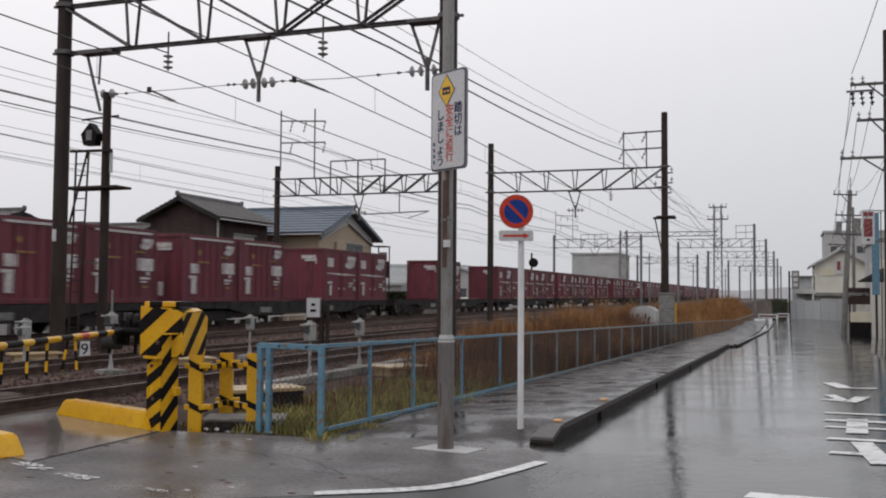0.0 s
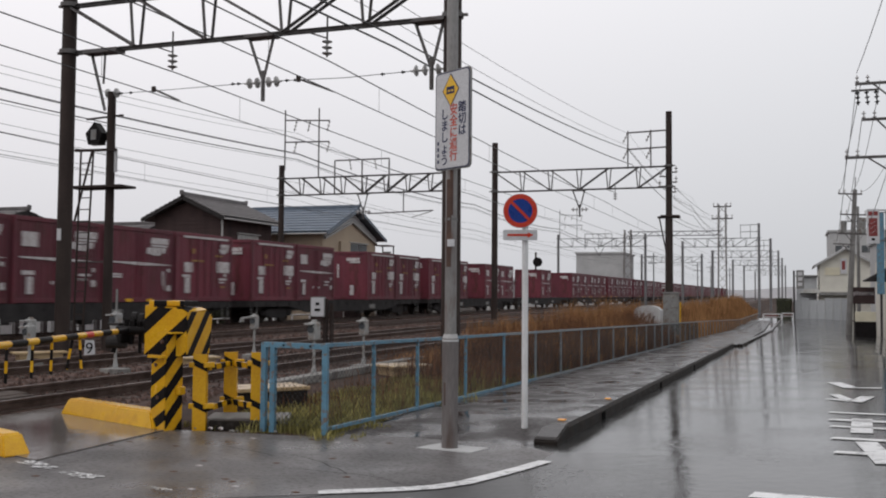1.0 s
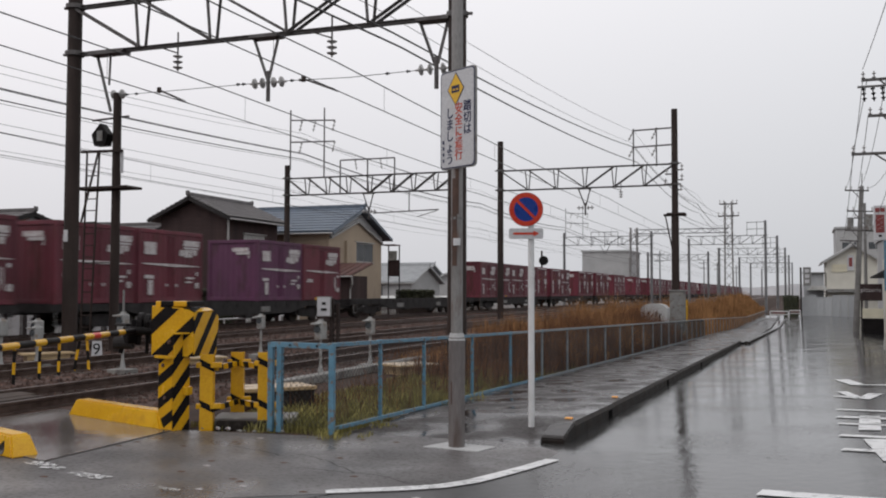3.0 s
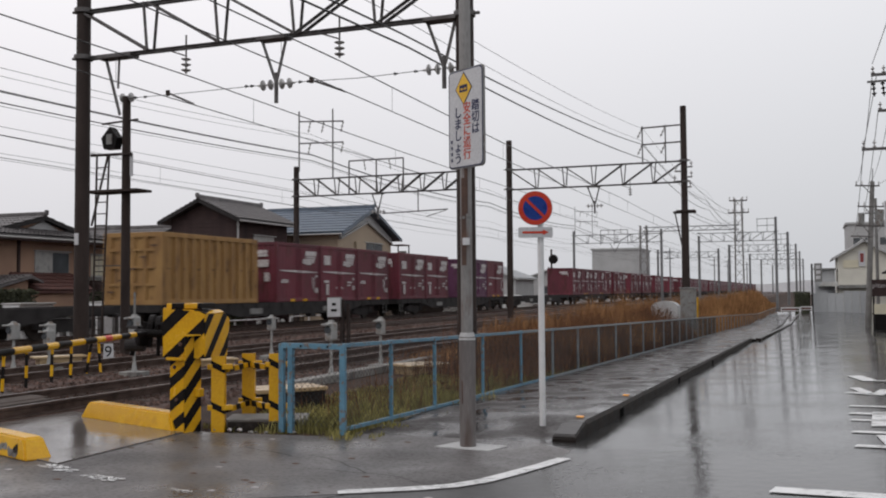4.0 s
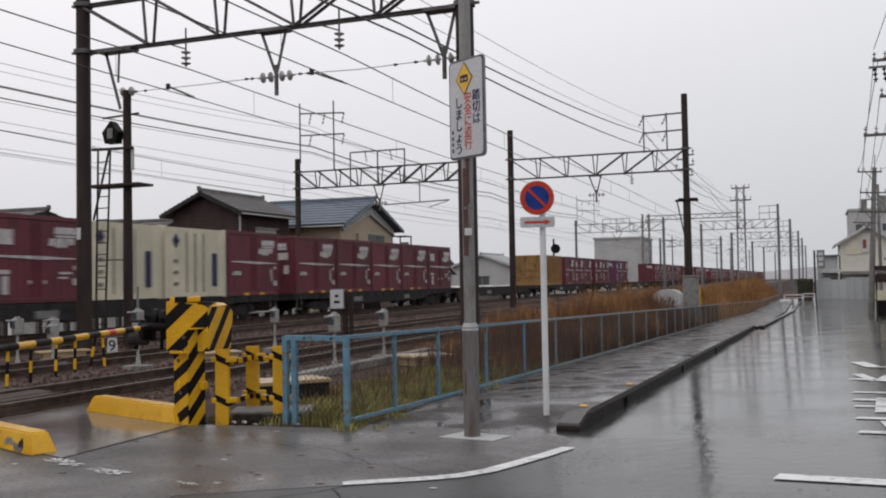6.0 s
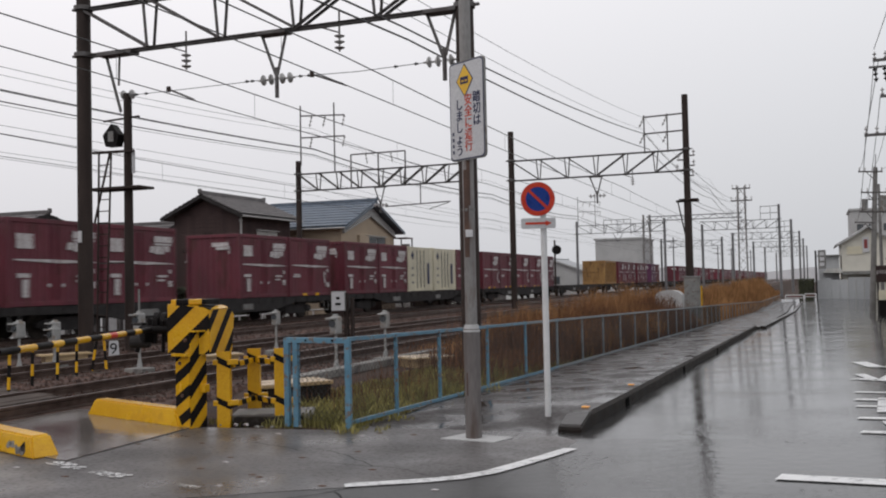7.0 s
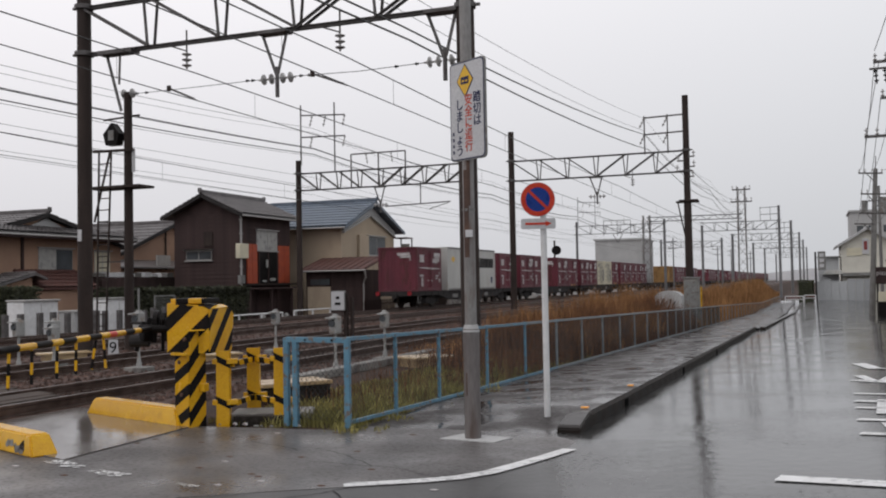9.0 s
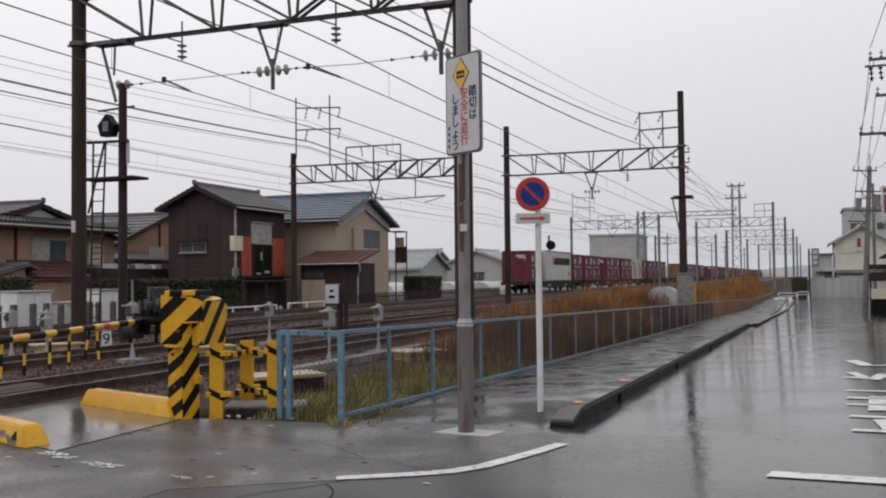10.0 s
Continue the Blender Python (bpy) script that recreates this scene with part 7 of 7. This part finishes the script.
for (a, b, sag) in (((2.25, 35.8, 8.9), (3.15, 69, 8.4), 0.9), ((3.0, 35.8, 8.9), (3.9, 69, 8.4), 0.9), ((4.3, 35.8, 8.9), (4.55, 69, 8.4), 0.9), ((2.4, 35.8, 7.6), (3.3, 69, 5.8), 0.8), ((1.9, 35.8, 6.3), (2.9, 69, 5.0), 0.7), ((2.25, 35.8, 9.2), (2.6, 5, 11.0), 0.6),
                    ((3.3, 35.8, 6.2), (3.9, 69, 4.9), 0.8), ((1.9, 35.8, 6.3), (2.4, 36, 8.9), 0.05)):
    pts = []
    for i in range(13):
        k = i / 12
        pts.append((a[0] + (b[0] - a[0]) * k, a[1] + (b[1] - a[1]) * k, a[2] + (b[2] - a[2]) * k - 4 * sag * k * (1 - k)))
    cable("street_cable", pts, 0.012, "thin dark overhead street cable", group="street cables")

# cream gable house at the end of the street, barge boards paled for haze
ch = gable_house("cream_house", "cream two-storey house with a shallow gable roof", 3.6, 9.75, 130, 141, 5.5, 7.4, "y", M_CREAMWALL, M_GREYWALL, -1.55, 0.6, M_GREYWALL)
part("shutter", box(B(), (5.1, 129.94, 4.55), (1.75, 0.06, 0.95)), M_CREAM_C, ch, "closed cream shutter")
part("belt_roof", box(B(), (6.6, 129.4, 1.75), (6.2, 1.3, 0.4)), M_METALBOX, ch)
wsn = part("wall_sign", box(B(), (6.4, 129.85, 5.2), (0.75, 0.12, 1.9), bevel=0.02), M_SIGNW, ch, "white upright wall sign")
part("red_bar", box(B(), (6.4, 129.78, 5.3), (0.4, 0.012, 1.1)), M_DULLRED, wsn, "plain dark red bar")
far_block("white flat-roofed block behind the cream house", 5.5, 16, 150, 160, 10.7, M_GREYWALL, cols=3, rows=3)
sh = thing("sheet_shed", "grey corrugated sheet shed", "shed", (0, 0, 0))
part("wall", box(B(), (2.1, 133, 1.2), (2.4, 4, 5.4)), M_SHEET, sh)
part("roof", box(B(), (2.1, 132.8, 4.0), (2.7, 4.6, 0.16)), M_METALBOX, sh)
part("awning", prism(B(), [(1.3, 1.8), (3.7, 1.8), (3.4, 2.35), (1.8, 2.35)], 128.6, 131.0), M_WHITE_C, sh, "pale awning")
sf = thing("sheet_fence", "pale grey metal sheet fence across the street end", "fence", (0.9, 128, road_z(128)))
bm = box(B(), (0, 0, 1.35), (0.88, 0.06, 2.7), bevel=0.004)
me = mesh_of(bm, "panel", M_SHEET)
for i in range(7):
    part("panel", me, None, sf, m=pose(i * 0.92, random.uniform(-0.04, 0.04), random.choice((0, 0, -0.25))))
# shop front with its sign
shop = thing("street_shop", "low shop with a brown signboard and cream wall", "shop", (0, 0, 0))
part("wall", box(B(), (8.9, 66, 1.2), (7.0, 8, 5.0)), M_CREAMWALL, shop)
part("signboard", box(B(), (4.12, 61.6, 1.52), (1.19, 0.2, 0.98), bevel=0.02), M_DARKWOOD, shop, "dark brown signboard")
part("signboard_post", box(B(), (3.62, 61.75, 0.2), (0.1, 0.08, 2.6)), M_WAGON, shop)
lettering("pizzeria", 0.36, M_WHITE, shop, (4.1, 61.48, 1.66), label="pale lettering on the signboard")
part("canopy", prism(B(), [(4.06, 2.33), (4.06, 2.41), (5.3, 3.12), (5.3, 2.33)], 59.6, 61.4), M_WAGON, shop, "dark sloping canopy")
part("canopy_post", box(B(), (4.93, 60.0, 0.65), (0.12, 0.12, 3.4)), M_WAGON, shop)
part("low_wall", box(B(), (4.2, 61.7, 0.27), (1.13, 0.3, 0.6), bevel=0.02), M_CREAM_C, shop, "cream panel under the sign")
part("plinth", box(B(), (4.2, 61.6, -0.53), (1.13, 0.4, 1.05), bevel=0.02), M_BLK, shop)
far_block("pale grey street building beside the pole", 6.4, 14, 74, 88, 5.6, M_GREYWALL, cols=3, rows=2)
bn = thing("blue_banner", "faded blue cloth banner hung at the shop front", "banner", (4.75, 59.2, 0.0))
part("cloth", box(B(), (0.1, 0, 3.9), (0.4, 0.03, 4.6), bevel=0.01), M_BLUE, bn)
part("rod", rod(B(), (-0.2, 0, 6.22), (0.45, 0, 6.22), 0.025, seg=8), M_TRUSS, bn)
part("pole", rod(B(), (0.4, 0.05, -1.05), (0.4, 0.05, 6.3), 0.03, seg=8), M_TRUSS, bn)
vs = thing("vertical_sign", "white vertical shop sign with red panels", "shop sign", (3.72, 50, road_z(50)))
part("post", box(B(), (1.3, 0.3, 3.3), (0.2, 0.2, 6.6)), M_CPOLE, vs)
part("board", box(B(), (0.065, 0, 5.64), (0.56, 0.16, 1.66), bevel=0.02), M_SIGNW, vs)
for z in (4.95, 6.42):
    part("arm", beam(B(), (0.3, 0.1, z), (1.3, 0.3, z), 0.05, 0.05), M_TRUSS, vs)
for x in (-0.05, 0.18):
    part("red_bar", box(B(), (x, -0.085, 6.25), (0.19, 0.012, 0.2)), M_DULLRED, vs, "plain dark red bar")
rb = part("red_bar", box(B(), (0.06, -0.085, 5.6), (0.38, 0.012, 0.86)), M_DULLRED, vs, "plain dark red bar")
for z in (5.82, 5.6, 5.38):
    part("white_stroke", beam(B(), (-0.06, -0.096, z - 0.09), (0.18, -0.096, z + 0.09), 0.05, 0.01), M_SIGNW, rb)
part("dark_mark", box(B(), (0.06, -0.085, 5.02), (0.14, 0.012, 0.1)), M_BLK, vs)
gs = thing("parking_sign", "grey board on a dark steel post", "sign", (0.55, 127, road_z(127)))
part("post", rod(B(), (0, 0, 0), (0, 0, 6.1), 0.12, seg=10), M_WAGON, gs)
part("board", box(B(), (0.72, 0, 5.0), (0.9, 0.1, 2.3)), M_METALBOX, gs)
for i in range(3):
    part("bar", box(B(), (0.72, -0.055, 5.7 - i * 0.65), (0.5, 0.012, 0.4)), M_SIGNW, gs)


def pipe_barrier(x, y, w, rz=0):
    p = thing("pipe_barrier", "white bent-pipe barrier at the end of the footpath", "barrier", (x, y, road_z(y) + 0.08), rz, group="pipe barriers")
    bm = B()
    rod(bm, (-w / 2, 0, 0), (-w / 2, 0, 0.7), 0.05)
    rod(bm, (w / 2, 0, 0), (w / 2, 0, 0.7), 0.05)
    rod(bm, (-w / 2, 0, 0.72), (w / 2, 0, 0.72), 0.05)
    part("bent_pipe", bm, M_WHITEPOLE, p)
    part("cross_bar", rod(B(), (-w / 2, 0, 0.38), (w / 2, 0, 0.38), 0.04), M_WHITEPOLE, p)
    part("red_bar", box(B(), (0, -0.06, 0.55), (w * 0.7, 0.02, 0.07)), M_DULLRED, p)


pipe_barrier(-1.92, 119.3, 2.0)
pipe_barrier(-0.2, 126, 1.3)
hedge(-1.7, 0.3, 130, 132.5, -1.55, 1.1, 1800, 17, "dark bluish shrub behind the pipe barriers")

# a far backdrop closes the view, haze painted into its pale colour
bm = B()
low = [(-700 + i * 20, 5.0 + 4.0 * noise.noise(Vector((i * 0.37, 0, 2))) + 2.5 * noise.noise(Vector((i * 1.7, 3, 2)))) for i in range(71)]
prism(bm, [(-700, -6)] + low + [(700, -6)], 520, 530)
solid("backdrop", bm, M_HAZE, "outline of the distant town, pale with painted haze", kind="structure")

# rust and grime on the steel pole
for (z, h, a, w) in ((1.75, 0.85, -95, 0.05), (2.25, 0.5, -70, 0.035), (0.42, 0.22, -110, 0.014)):
    x, y = 0.0555 * math.cos(radians(a)), 0.0555 * math.sin(radians(a))
    if z < 1:
        x, y = x * 1.42, y * 1.42
    part("rust_streak", box(B(), (x, y, z + h / 2), (w, 0.006, h), a + 90, bevel=0.002), M_RUST, pole, "brown rust streak")

# cracks in the worn asphalt
crk = random.Random(9)
for (x, y, a, n) in ((-4.3, 7.9, -0.35, 9), (-4.05, 7.3, 0.1, 12), (-3.2, 6.55, -2.2, 8), (-3.3, 6.3, -0.5, 10), (-5.2, 8.1, -0.1, 7)):
    pts = [(x, y)]
    for i in range(n):
        a += crk.uniform(-0.35, 0.35)
        pts.append((pts[-1][0] + 0.12 * math.cos(a), pts[-1][1] + 0.12 * math.sin(a)))
    strip("asphalt_crack", pts, 0.012, "fine dark crack in the wet asphalt", M_BLK, 0.004)
for i in range(26):
    x, y = crk.uniform(-6.5, -2.6), crk.uniform(6.2, 9.0)
    lf = solid("fallen_leaf", prism(B(), [(-0.03, -0.012), (0.02, -0.018), (0.035, 0.01), (-0.01, 0.02)], 0.003, 0.006, "z"), M_DRYTWIG if i % 3 else M_WHITE, "small dead leaf on the wet asphalt", "leaf", "fallen leaves", at=(x, y, 0.001))

# litter and stones at the foot of the fence
for i in range(9):
    x, y = crk.uniform(-6.2, -4.5), crk.uniform(8.8, 9.1)
    s = crk.uniform(0.015, 0.045)
    bm = bmesh.new()
    bmesh.ops.create_icosphere(bm, subdivisions=1, radius=s)
    for v in bm.verts:
        v.co *= crk.uniform(0.7, 1.2)
        v.co.z *= 0.6
    solid("loose_stone", bm, M_CONC if i % 3 else M_WHITE, "small pale stone at the fence foot", "stone", "loose stones", at=(x, y, s * 0.35))
blades("gutter_weeds", 900, (-6.6, -4.3), (8.72, 9.2), 0.03, 0.13, 0.005, M_GRASS, "short weeds at the edge of the asphalt", lambda x, y: 0.0, 0.6, lambda x, y: max(0.0, noise.noise(Vector((x * 2.3, y * 2, 8))) * 2.4), 21)


# ---- what moves ----
def motions():
    for ob, u, z, dx in MOVING:
        walk(ob, [(t, pose(TX + dx, u + SPEED * t, z)) for t in (0.0, 5.0, 10.0)])


motions()
